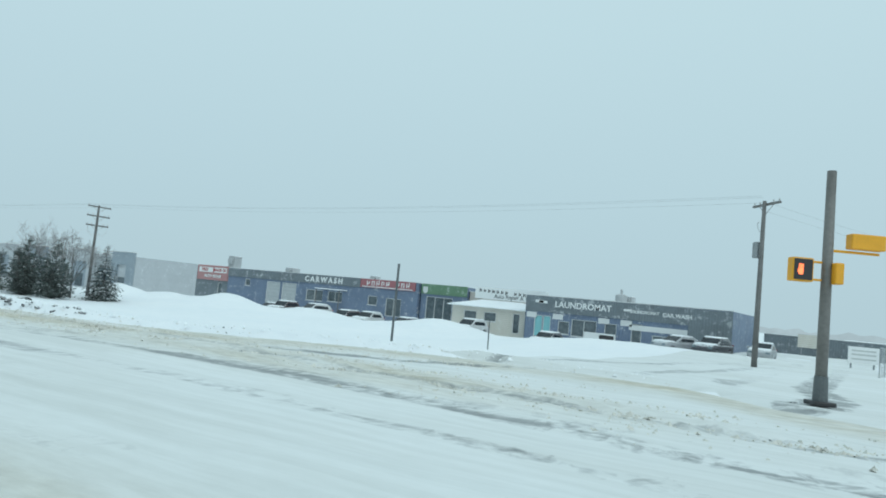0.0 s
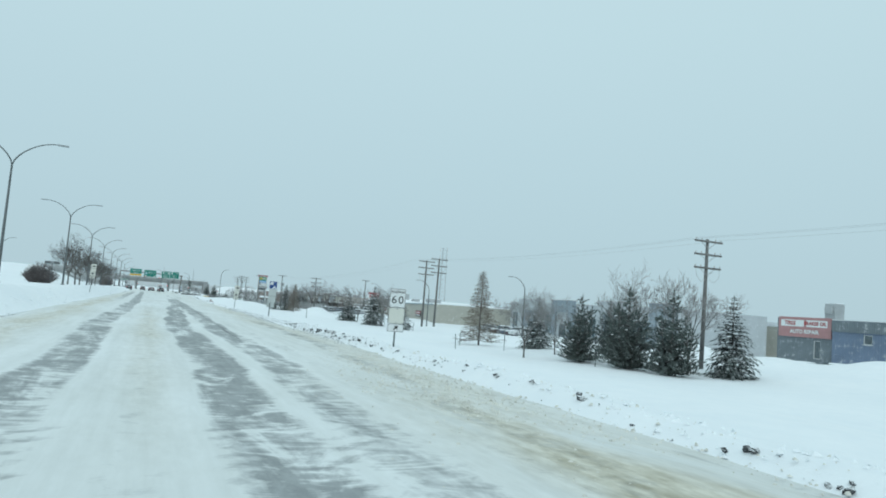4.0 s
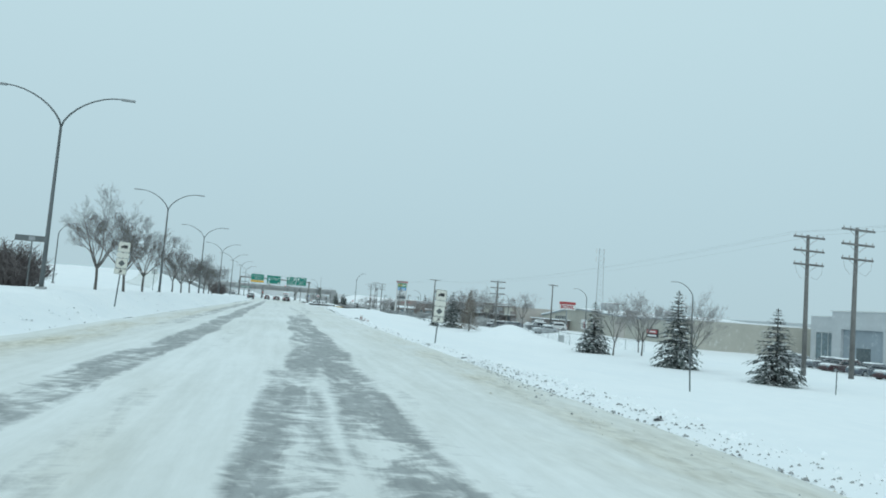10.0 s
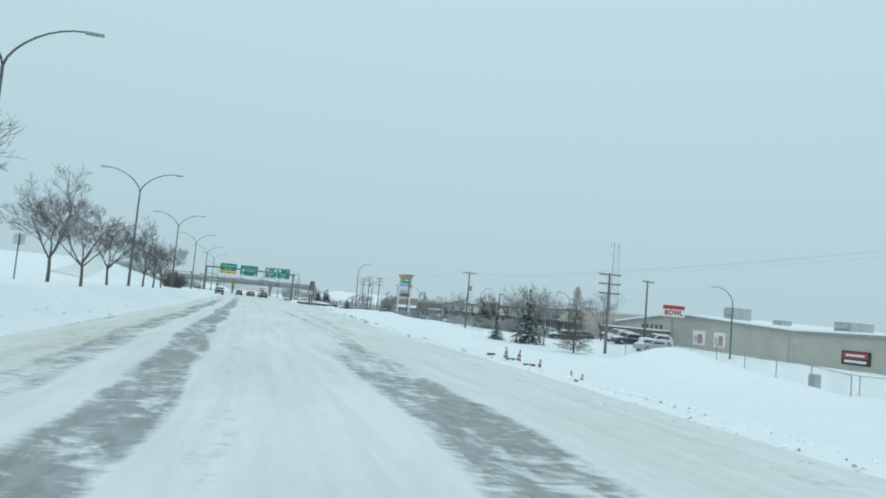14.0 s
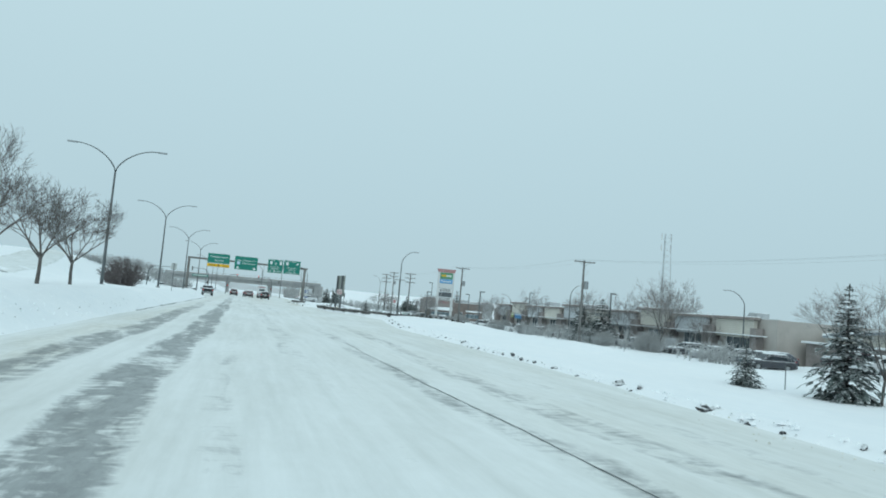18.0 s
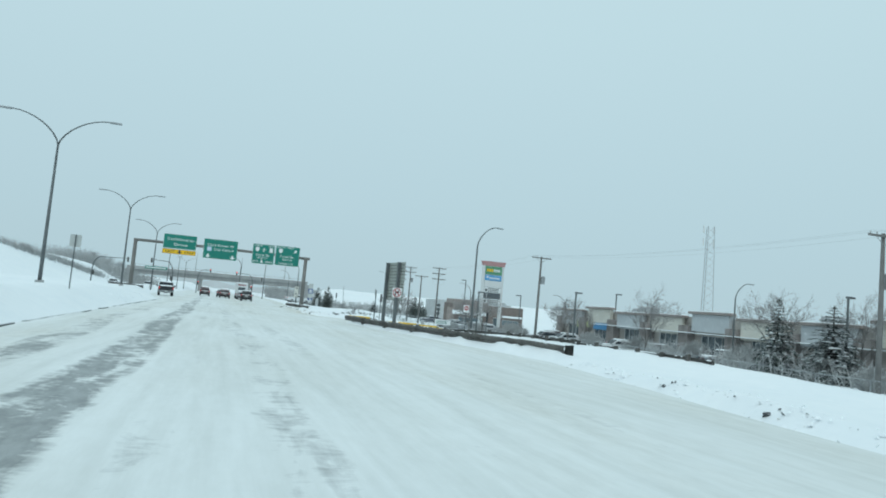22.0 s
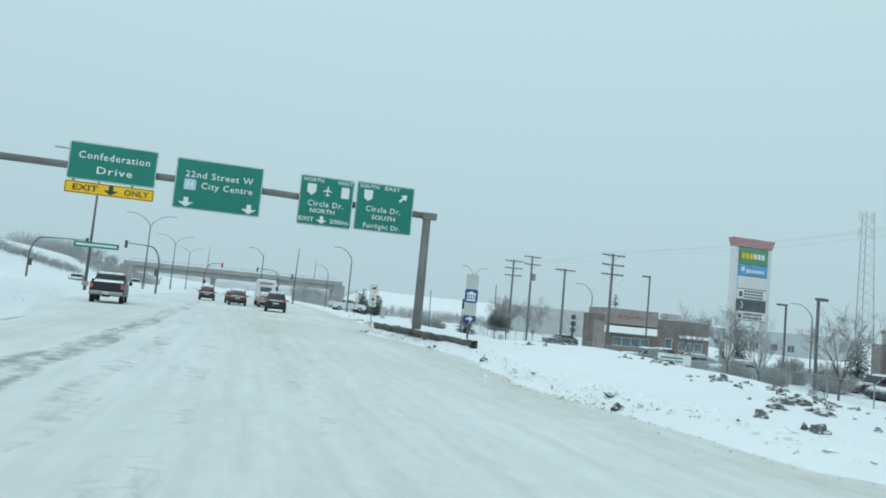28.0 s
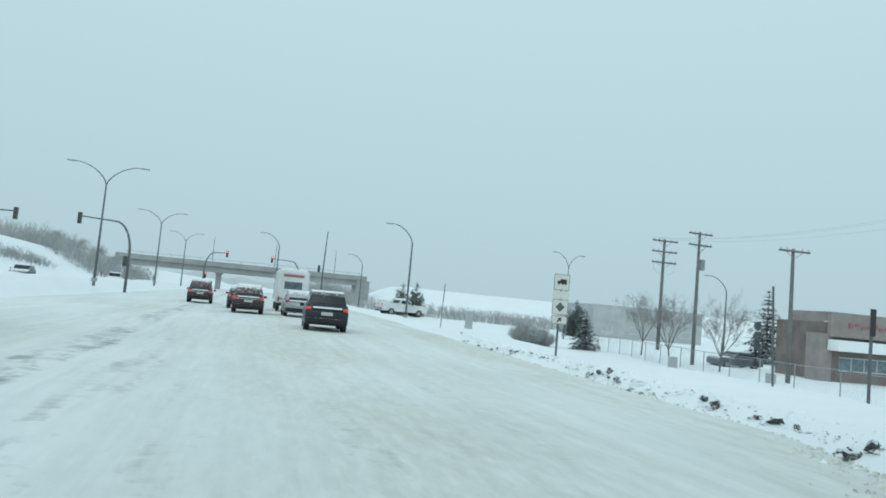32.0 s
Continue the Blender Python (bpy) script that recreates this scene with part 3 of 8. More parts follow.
for lo, hi in ((41.0, 72.0), (147.0, 182.0)):
    k = (jy >= lo) & (jy < hi)
    wide = (0.014 if lo < 100 else 0.008) * (0.35 + np.abs(np.sin(jy[k] * 2.1) * np.sin(jy[k] * 0.77))) * np.interp(jy[k], [lo, lo + 4, hi - 4, hi], [0.2, 1, 1, 0.2])
    off_ = np.stack([-wide, 0 * wide, wide], 1)
    jxx, jyy = jx[k][:, None] + off_, np.repeat(jy[k][:, None], 3, 1)
    base = 0.012 + 0.012 * wavy(jxx * 3, jyy * 1.5) - 0.010
    joint = sheet("pavement_joint", jxx, jyy, base + np.array([0.004, 0.014, 0.004])[None, :], M_JOINT)
    joint.parent = road
for key, val in (("wear", wear), ("dirt", dirt)):
    at = road.data.attributes.new(key, "FLOAT", "POINT")
    at.data.foreach_set("value", val.reshape(-1).astype(np.float32))


def gz(x, y):
    return float(land(x, y))


# the side street that leaves the crossing
sx, sy = np.meshgrid(np.concatenate([np.arange(4.2, 30, 0.3), np.arange(30, 90, 1.5)]), np.arange(-15.0, -1.4, 0.2))
swear = np.zeros_like(sx)
for pts, width in (([(5, -5.5, 0.0), (9, -3.6, 0.6), (14, -3.4, 0.62), (22, -4.2, 0.55), (40, -7.5, 0.4), (60, -9, 0.2)], 0.35), ([(9, -7.5, 0.0), (14, -7.2, 0.5), (20, -7.0, 0.55), (40, -9, 0.3)], 0.4),
                   ([(7, -11.5, 0.35), (10, -12.2, 0.8), (13, -12.4, 0.7), (20, -11.5, 0.6), (40, -12, 0.3)], 0.9), ([(12, -10.0, 0.2), (15, -9.4, 0.6), (22, -9.4, 0.3)], 0.5)):
    px, py, ps = zip(*pts)
    swear = np.maximum(swear, np.interp(sx, px, ps) * np.exp(-np.clip(np.abs(sy - np.interp(sx, px, py)) - width / 2, 0, None) ** 2 / 0.09))
sedge = np.minimum(np.minimum(sy + 15.0, -1.6 - sy), np.minimum(sx - 4.2, 88 - sx))
side = sheet("side_road", sx, sy, land(sx, sy) + 0.02 - 0.06 * (1 - smooth(0, 1.2, sedge)), M_ROAD)
tagged(side, "snow-packed side street with slushy tyre lines", "road", kind="structure")
for key, val in (("wear", swear), ("dirt", 0 * swear)):
    at = side.data.attributes.new(key, "FLOAT", "POINT")
    at.data.foreach_set("value", val.reshape(-1).astype(np.float32))

# the ramp that climbs the far embankment
ay_ = np.arange(262.0, 345.0, 1.0)
au_ = np.linspace(0, 1, 36)
ax0, ax1 = np.interp(ay_, [262, 276, 289, 307, 326, 345], [-39.0, -40.0, -41.3, -43.2, -45.5, -48.5]), np.interp(ay_, [262, 269, 288, 308, 326, 345], [-32.4, -33.4, -35.5, -37.8, -40.5, -43.5])
axx = ax0[:, None] + (ax1 - ax0)[:, None] * au_[None, :]
ayy = np.repeat(ay_[:, None], len(au_), 1)
ramp_road = sheet("ramp_road", axx, ayy, land(axx, ayy) + 0.06 - 0.2 * (1 - smooth(0, 0.06, np.minimum(au_, 1 - au_)))[None, :], M_ROAD)
tagged(ramp_road, "snowy ramp road with dark slushy edges on the embankment", "road", kind="structure")
awear = 0.35 * (np.exp(-((au_ - 0.08) / 0.07) ** 2) + np.exp(-((au_ - 0.92) / 0.07) ** 2))[None, :] + 0 * axx
for key, val in (("wear", awear), ("dirt", 0 * awear)):
    at = ramp_road.data.attributes.new(key, "FLOAT", "POINT")
    at.data.foreach_set("value", val.reshape(-1).astype(np.float32))

# broken line of the median kerb where the plough has bared it
kerb = new("kerb")
tagged(kerb, "dark concrete kerb showing through the snow", "kerb", kind="structure")
ky = 48.0
while ky < 280:
    kl = random.uniform(2.0, 7.0)
    kb = bmesh.new()
    g = bmesh.ops.create_cube(kb, size=1.0)["verts"]
    bmesh.ops.scale(kb, vec=(0.16, kl, 0.16), verts=g)
    bmesh.ops.bevel(kb, geom=list(kb.edges), offset=0.02, segments=1, affect="EDGES")
    k_ob = part("kerb_stone", kb, M_CLOD, kerb)
    k_ob.location = (float(road_left(ky)) + 0.20, ky + kl / 2, random.uniform(-0.07, -0.045) if ky < 190 else random.uniform(-0.045, -0.025))
    ky += kl + random.choice((2.0, 6.0, 14.0, 24.0) if ky < 190 else (0.03, 0.4, 1.5, 3.0))

# ---------------------------------------------------------------- street furniture
def arm_points(side, rise, reach, z0, n=9):
    return [(side * reach * (1 - math.cos(k / (n - 1) * math.pi / 2)) ** 0.8, 0, z0 + rise * math.sin(k / (n - 1) * math.pi / 2)) for k in range(n)]


def double_lamp():
    """Tapered pole that forks into two swept arms; the fork is 8.0 m up."""
    t = thing("street_lamp", -11.35, 34.0, 0, "tall weathered steel street lamp with two curved arms", "street lamp", group="median street lamps")
    part("pole", tubed([(0, 0, -0.4), (0, 0, 3), (0, 0, 8.0)], [0.115, 0.095, 0.06], 10), M_DARKPOLE, t, smooth=True)
    part("base_flange", boxed((0, 0, 0.1), (0.4, 0.4, 0.3), 0.03), M_CONCRETE, t)
    for s in (-1, 1):
        a = part("arm", tubed(arm_points(s, 1.75, 2.55, 7.95), [0.05, 0.047, 0.044, 0.041, 0.038, 0.036, 0.034, 0.032, 0.03], 8), M_DARKPOLE, t, smooth=True)
        bm = bmesh.new()
        box(bm, (s * 2.85, 0, 9.68), (0.66, 0.22, 0.10), 0.03)
        part("lamp_head", bm, M_GALV, a, "slim grey lamp head")
    return t


lamp0 = double_lamp()
LAMP_Y = (68.2, 106.3, 140.3, 174.1, 207.6, 240.4, 274.7, 307.5, 339, 372, 405)
for y in LAMP_Y:
    k = 1.0 if y < 330 else 0.86
    copy_thing(lamp0, pose(-11.35, y, 1.0 if k == 1 else 1.05, 0, 0, random.uniform(-2, 2)) @ Matrix.Diagonal((k, k, k, 1)))
copy_thing(lamp0, pose(37.2, 365, -0.9, 0, 0, 20) @ Matrix.Diagonal((0.86, 0.86, 1.05, 1)))
lamp0.matrix_basis = pose(-11.35, 34.0, 1.0)


def single_lamp(h=8.6, reach=2.0, side=1):
    t = thing("road_lamp", 0, 0, 0, "grey steel road lamp with one curved arm", "street lamp", group="single-arm road lamps")
    pts = [(0, 0, -0.4), (0, 0, h * 0.5), (0, 0, h * 0.8)] + [(side * p[0], p[1], p[2]) for p in arm_points(1, h * 0.2, reach, h * 0.8)[1:]]
    part("pole", tubed(pts, [0.10, 0.085, 0.065] + [0.055 - 0.003 * k for k in range(8)], 8), M_DARKPOLE, t, smooth=True)
    part("base_flange", boxed((0, 0, 0.1), (0.36, 0.36, 0.3), 0.03), M_CONCRETE, t)
    part("lamp_head", boxed((side * (reach + 0.28), 0, h - 0.03), (0.62, 0.2, 0.1), 0.03), M_GALV, t)
    return t


rl = single_lamp()
rl.matrix_basis = pose(19.0, 252.8, -0.1, 0, 0, 15) @ Matrix.Diagonal((1.0, 1.0, 1.07, 1))
for x, y, h, rz in ((14.4, 353, 9.2, 170), (51.0, 150.0, 9.3, 160), (48.2, 105.0, 9.1, 130), (49.5, 178.5, 7.8, 150), (3.5, 409, 11.2, 170), (16.5, 398, 8.4, 170), (47, 268, 6.8, 20), (58.0, 362.0, 10.3, 170),
                    (49.6, 219.4, 7.6, 160), (44.6, 251.1, 8.0, 10), (60, 315, 8.0, 160), (-28.2, 167.3, 7.8, 0)):
    copy_thing(rl, pose(x, y, gz(x, y), 0, 0, rz) @ Matrix.Diagonal((h / 8.6, h / 8.6, h / 8.6 / 1.07, 1)))


def utility_pole(arms, h, transformer=False):
    t = thing("utility_pole", 0, 0, 0, "weathered wooden utility pole with %s crossarm%s" % (("one", "two", "three")[arms - 1], "" if arms == 1 else "s"), "utility pole")
    part("pole", tubed([(0, 0, -0.5), (0, 0, h * 0.5), (0, 0, h)], [0.165, 0.14, 0.105], 9), M_WOODPOLE, t, smooth=True)
    for k in range(arms):
        z = h - 0.18 - 0.95 * k
        a = part("crossarm", boxed((0, -0.13, z), (2.5 - 0.05 * k, 0.11, 0.13), 0.01), M_WOODPOLE, t)
        for x in (-1.12, -0.62, 0.62, 1.12):
            bm = bmesh.new()
            tube(bm, [(x, -0.13, z + 0.05), (x, -0.13, z + 0.17), (x, -0.13, z + 0.22)], [0.03, 0.05, 0.025], 6)
            part("insulator", bm, M_CERAMIC, a)
        for s in (-1, 1):
            part("brace", tubed([(s * 0.65, -0.13, z - 0.06), (0, -0.1, z - 0.55)], 0.018, 5), M_GALV, a)
    if arms == 3:
        for s in (-1, 1):
            p = [(s * 1.1, -0.15, h - 2.1 - 0.0), (s * 1.0, -0.2, h - 2.7), (s * 0.6, -0.2, h - 3.1), (s * 0.15, -0.15, h - 2.9)]
            part("jumper_cable", tubed(p, 0.014, 5), M_WIRE, t)
    if transformer:
        bm = bmesh.new()
        tube(bm, [(0.42, 0, h - 3.2), (0.42, 0, h - 2.35), (0.42, 0, h - 2.28)], [0.24, 0.25, 0.12], 12)
        part("transformer", bm, M_GALV, t, "round grey transformer can")
        part("bracket", boxed((0.2, 0, h - 2.7), (0.25, 0.08, 0.3)), M_GALV, t)
        part("cable_loop", tubed([(0.3, 0, h - 1.7), (0.5, 0, h - 1.45), (0.55, 0, h - 1.2), (0.35, 0, h - 1.15)], 0.02, 5), M_WIRE, t)
    return t


POLES = [  # x, y, crossarms, top height, transformer, heading
    (33.8, -8.0, 1, 9.0, True, 40), (34.2, 54.0, 3, 8.05, False, 0), (35.0, 111.3, 3, 8.65, False, 0), (35.4, 107.6, 3, 8.85, False, 0), (33.4, 176.8, 3, 6.7, False, 0),
    (34.1, 226.7, 1, 8.15, True, 0), (33.6, 271.0, 1, 8.7, True, 0), (34.5, 314.0, 3, 8.75, False, 0), (34.3, 324.0, 1, 7.5, False, 0), (33.9, 339.0, 3, 9.1, False, 0),
    (35.2, 335.8, 2, 9.6, True, 8), (52, 200, 1, 8, False, 20)]
up = {}
for x, y, n, top, tr, rz in POLES:
    z = gz(x, y)
    h = round(top - z, 1)
    k = (n, tr)
    if k not in up:
        up[k] = (utility_pole(n, h, tr), h)
        up[k][0].matrix_basis = pose(x, y, z, random.uniform(-0.5, 0.5), random.uniform(-0.6, 0.6), rz)
    else:
        copy_thing(up[k][0], pose(x, y, top - up[k][1], random.uniform(-0.5, 0.5), random.uniform(-0.6, 0.6), rz))


def wires():
    """Each span of line is a wire of its own."""
    row = [(33.8, -8.0, 9.0), (34.2, 54.0, 8.05), (34.6, 111.0, 8.65), (33.4, 176.8, 6.7), (34.1, 226.7, 8.15), (33.6, 271.0, 8.7), (34.5, 314.0, 8.75), (33.9, 339.0, 9.1)]
    for a, b in zip(row, row[1:]):
        for off in (-1.12, -0.62, 1.12):
            n = 12
            pts = [(a[0] + (b[0] - a[0]) * k / n + off, a[1] + (b[1] - a[1]) * k / n, a[2] + 0.05 + (b[2] - a[2]) * k / n - 0.55 * 4 * (k / n) * (1 - k / n)) for k in range(n + 1)]
            w = part("power_line", tubed(pts, 0.007, 4), M_WIRE)
            tagged(w, "thin grey overhead power line strung between poles", "cable", group="overhead lines")
    for off in (0.0, 0.5):
        pts = [(34.2 + 46 * k / 10, -8.2 - 22 * k / 10, 8.9 - off - 1.6 * (k / 10) * (1 - k / 10)) for k in range(11)]
        tagged(part("power_line", tubed(pts, 0.007, 4), M_WIRE), "thin grey overhead power line strung between poles", "cable", group="overhead lines")


wires()


def post(t, h, w=0.06, mat=None, x=0.0):
    return part("post", boxed((x, 0.05, (h - 0.4) / 2), (w, w, h + 0.4), 0.006), mat or M_DARKPOLE, t)


def plate(name, t, x, z, w, h, mat, y=0.0, label=""):
    bm = bmesh.new()
    g = box(bm, (x, y, z), (w, 0.012, h))
    es = [e for e in bm.edges if abs(e.verts[0].co.y - e.verts[1].co.y) > 0.005]
    bmesh.ops.bevel(bm, geom=es, offset=min(min(w, h) * 0.06, 0.05), segments=2, affect="EDGES")
    return part(name, bm, mat, t, label)


def rim(t, x, z, w, h, mat, y=-0.009, k=0.012, inset=0.015):
    """A thin printed border."""
    w, h = w - 2 * inset, h - 2 * inset
    bm = bmesh.new()
    for c, s in (((x, y, z + h / 2), (w, 0.004, k)), ((x, y, z - h / 2), (w, 0.004, k)), ((x - w / 2, y, z), (k, 0.004, h)), ((x + w / 2, y, z), (k, 0.004, h))):
        box(bm, c, s)
    return part("border", bm, mat, t)


def arrow(t, x, z, size, mat, turn=0.0, y=-0.01, fat=0.22, name="arrow", wing=0.42):
    """A solid arrow that points down at turn 0."""
    o = [(-fat / 2, 0.5), (fat / 2, 0.5), (fat / 2, 0.0), (wing, 0.0), (0, -0.5), (-wing, 0.0), (-fat / 2, 0.0)]
    c, s = math.cos(radians(turn)), math.sin(radians(turn))
    bm = prismed([(x + size * (a * c - b * s), z + size * (a * s + b * c)) for a, b in o], y - 0.004, y + 0.004)
    return part(name, bm, mat, t)


# speed limit sign, with a blank tab and an arrow tab
t = thing("speed_limit_sign", 5.99, 38.72, 0.0, "white maximum 60 speed sign with arrow plate on a post", "road sign")
post(t, 1.4, 0.05)
plate("sign_plate", t, 0, 1.93, 0.60, 0.68, M_SIGNWHITE)
rim(t, 0, 1.93, 0.60, 0.68, M_SIGNBLACK)
lettering("MAXIMUM", 0.135, 0, 2.14, -0.010, M_SIGNBLACK, t, span=(-0.255, 0.245))
lettering("60", 0.40, 0, 1.86, -0.010, M_SIGNBLACK, t, span=(-0.225, 0.225), spacing=1.15)
plate("blank_plate", t, 0, 1.305, 0.58, 0.55, M_FADEDWHITE)
rim(t, 0, 1.305, 0.58, 0.55, M_SIGNBACK, k=0.008)
plate("arrow_plate", t, 0, 0.875, 0.60, 0.29, M_SIGNWHITE)
rim(t, 0, 0.875, 0.60, 0.29, M_SIGNBLACK)
arrow(t, 0, 0.875, 0.22, M_SIGNBLACK, 135)
for z in (2.24, 1.62, 1.54, 1.07):
    part("bolt", tubed([(0, -0.02, z), (0, 0.0, z)], 0.016, 6), M_SIGNBLACK, t)

# camping service sign
t = thing("service_sign", 6.70, 71.55, 0.0, "blue camping service sign with faded plates on a post", "road sign")
post(t, 2.3, 0.07)
plate("sign_plate", t, 0.14, 2.55, 0.60, 0.58, M_SIGNBLUE)
rim(t, 0.14, 2.55, 0.60, 0.58, M_SIGNWHITE)
bm = boxed((0.02, -0.01, 2.68), (0.24, 0.008, 0.20), 0.003)
box(bm, (-0.10, -0.01, 2.61), (0.10, 0.008, 0.10))
tube(bm, [(0.04, -0.014, 2.58), (0.04, -0.006, 2.58)], 0.04, 10)
tube(bm, [(-0.10, -0.014, 2.57), (-0.10, -0.006, 2.57)], 0.03, 10)
part("trailer_symbol", bm, M_SIGNWHITE, t)
part("trailer_window", boxed((0.04, -0.017, 2.72), (0.10, 0.004, 0.03)), M_SIGNBLUE, t)
o = [(0.08, 2.29), (0.24, 2.52), (0.40, 2.29), (0.29, 2.29), (0.24, 2.37), (0.19, 2.29)]
part("tent_symbol", prismed(o, -0.014, -0.006), M_SIGNWHITE, t)
plate("faded_plate", t, 0.12, 1.96, 0.60, 0.57, M_SIGNBACK, 0.0, "snow-dusted grey plate")
plate("faded_plate", t, 0.10, 1.40, 0.60, 0.52, M_SIGNBACK, 0.0, "snow-dusted grey plate")
plate("lower_plate", t, 0.07, 0.95, 0.60, 0.34, M_SIGNBACK, 0.1, "snow-dusted grey plate behind the post")
for z in (2.20, 1.70, 1.63, 1.16):
    part("bolt", tubed([(0.1, -0.02, z), (0.1, 0.0, z)], 0.016, 6), M_SIGNBLACK, t)


def truck_route_sign(x, y, z, rz=0.0, h=3.05):
    t = thing("truck_route_sign", x, y, z, "cream truck route sign with dark diamond on a post", "road sign", rz, group="truck route signs")
    post(t, h - 0.1)
    z0 = h - 0.29
    plate("sign_plate", t, 0, z0, 0.60, 0.57, M_FADEDWHITE)
    rim(t, 0, z0, 0.60, 0.57, M_SIGNBLACK)
    bm = boxed((0.06, -0.01, z0 + 0.03), (0.24, 0.008, 0.15))
    box(bm, (-0.11, -0.01, z0 + 0.0), (0.10, 0.008, 0.09))
    for wx in (-0.11, 0.04, 0.13):
        tube(bm, [(wx, -0.014, z0 - 0.06), (wx, -0.006, z0 - 0.06)], 0.03, 8)
    part("truck_symbol", bm, M_SIGNBLACK, t)
    plate("blank_plate", t, 0, z0 - 0.44, 0.60, 0.27, M_FADEDWHITE)
    z1 = z0 - 0.86
    plate("route_plate", t, 0, z1, 0.60, 0.54, M_FADEDWHITE)
    rim(t, 0, z1, 0.60, 0.54, M_SIGNBLACK)
    part("diamond", prismed([(0, z1 + 0.17), (0.17, z1), (0, z1 - 0.17), (-0.17, z1)], -0.014, -0.006), M_DARKPOLE, t)
    plate("arrow_plate", t, 0, z1 - 0.44, 0.60, 0.30, M_FADEDWHITE)
    rim(t, 0, z1 - 0.44, 0.60, 0.30, M_SIGNBLACK)
    arrow(t, 0, z1 - 0.44, 0.22, M_SIGNBLACK, 135)
    for zz in (z0 - 0.26, z0 - 0.33, z0 - 0.54, z0 - 0.62):
        part("bolt", tubed([(0, -0.02, zz), (0, 0.0, zz)], 0.014, 6), M_SIGNBLACK, t)
    return t


tr = truck_route_sign(9.6, 307.0, 0.02)
copy_thing(tr, pose(7.8, 105.85, -0.41, 0, 3, 0))
copy_thing(tr, pose(-8.7, 109.5, 0.85, 0, 3, 0))


def small_sign(name, x, y, z, h, w, hh, mat, label, rz=0.0):
    t = thing(name, x, y, z, label, "road sign", rz)
    post(t, h)
    plate("sign_plate", t, 0, h - hh / 2, w, hh, mat)
    return t


small_sign("road_sign", -10.0, 241.5, 0.85, 3.2, 0.62, 0.72, M_SIGNBACK, "weathered grey square sign on a dark post", 180)
small_sign("road_sign", -14.5, 156, 1.1, 2.6, 0.6, 0.6, M_SIGNBACK, "weathered grey square sign on a dark post", 180)
s = small_sign("street_name_sign", -13.0, 109.5, 1.05, 2.75, 1.6, 0.30, M_DARKPOLE, "wide dark back of a street name sign on a post")
part("rail_clamp", boxed((0, -0.012, 2.60), (0.3, 0.02, 0.2)), M_GALV, s)

# museum sign beside the gantry rail
t = thing("museum_sign", 8.32, 278.4, 0.45, "tall pale sign with blue museum symbol and arrow", "road sign")
post(t, 0.6, 0.07)
plate("top_plate", t, 0, 2.42, 0.52, 0.58, M_SIGNBACK, 0, "pale snow-dusted plate")
plate("museum_plate", t, 0, 1.84, 0.54, 0.56, M_SIGNBLUE)
bm = boxed((0, -0.01, 1.66), (0.40, 0.008, 0.035))
box(bm, (0, -0.01, 1.70), (0.36, 0.008, 0.025))
for x in (-0.15, -0.08, 0.08, 0.15):
    box(bm, (x, -0.01, 1.80), (0.035, 0.008, 0.18))
box(bm, (0, -0.01, 1.91), (0.40, 0.008, 0.03))
prism(bm, [(-0.21, 1.93), (0.21, 1.93), (0, 2.04)], -0.014, -0.006)
part("museum_symbol", bm, M_SIGNWHITE, t)
lettering("M", 0.2, 0, 1.79, -0.010, M_SIGNWHITE, t, bold=0.004)
plate("faded_plate", t, 0, 1.31, 0.52, 0.48, M_SIGNBACK)
plate("arrow_plate", t, 0, 0.93, 0.54, 0.26, M_SIGNBLUE)
arrow(t, 0, 0.93, 0.3, M_SIGNWHITE, 90)

# ---------------------------------------------------------------- sign gantry
GY = 287.0
t = thing("sign_gantry", 8.34, GY, 0.0, "grey steel gantry over the road", "gantry")
part("post", tubed([(0, 0, -0.3), (0, 0, 3.2), (0, 0, 6.45)], [0.25, 0.235, 0.21], 14), M_GANTRY, t, smooth=True)
part("post", tubed([(-20.2, 0, 0.6), (-20.2, 0, 3.4), (-20.2, 0, 6.6)], [0.25, 0.235, 0.21], 14), M_GANTRY, t, smooth=True)
part("beam", tubed([(-20.4, 0, 6.62), (-10, 0, 6.62), (0.2, 0, 6.42)], [0.17, 0.17, 0.17], 12), M_GANTRY, t, smooth=True)
part("cap", boxed((0.12, 0, 6.42), (0.75, 0.42, 0.34), 0.03), M_GANTRY, t)
part("footing", tubed([(0, 0, -0.3), (0, 0, 0.35)], 0.42, 14), M_CONCRETE, t)
part("footing", tubed([(-20.2, 0, 0.4), (-20.2, 0, 1.35)], 0.42, 14), M_CONCRETE, t)
for x in (-16.8, -14.3, -12.0, -9.0, -6.1, -4.3, -2.8, -1.2):
    part("sign_bracket", boxed((x, -0.22, 6.6), (0.09, 0.12, 1.6)), M_GANTRY, t)


def guide_sign(x0, x1, z0, z1, label):
    s = thing("overhead_sign", (x0 + x1) / 2, GY - 0.32, 0, label, "overhead sign", group="overhead guide signs")
    w, h, z = x1 - x0, z1 - z0, (z0 + z1) / 2
    plate("panel", s, 0, z, w, h, M_SIGNGREEN)
    rim(s, 0, z, w, h, M_SIGNWHITE, k=0.024, inset=0.03)
    return s, w, h, z


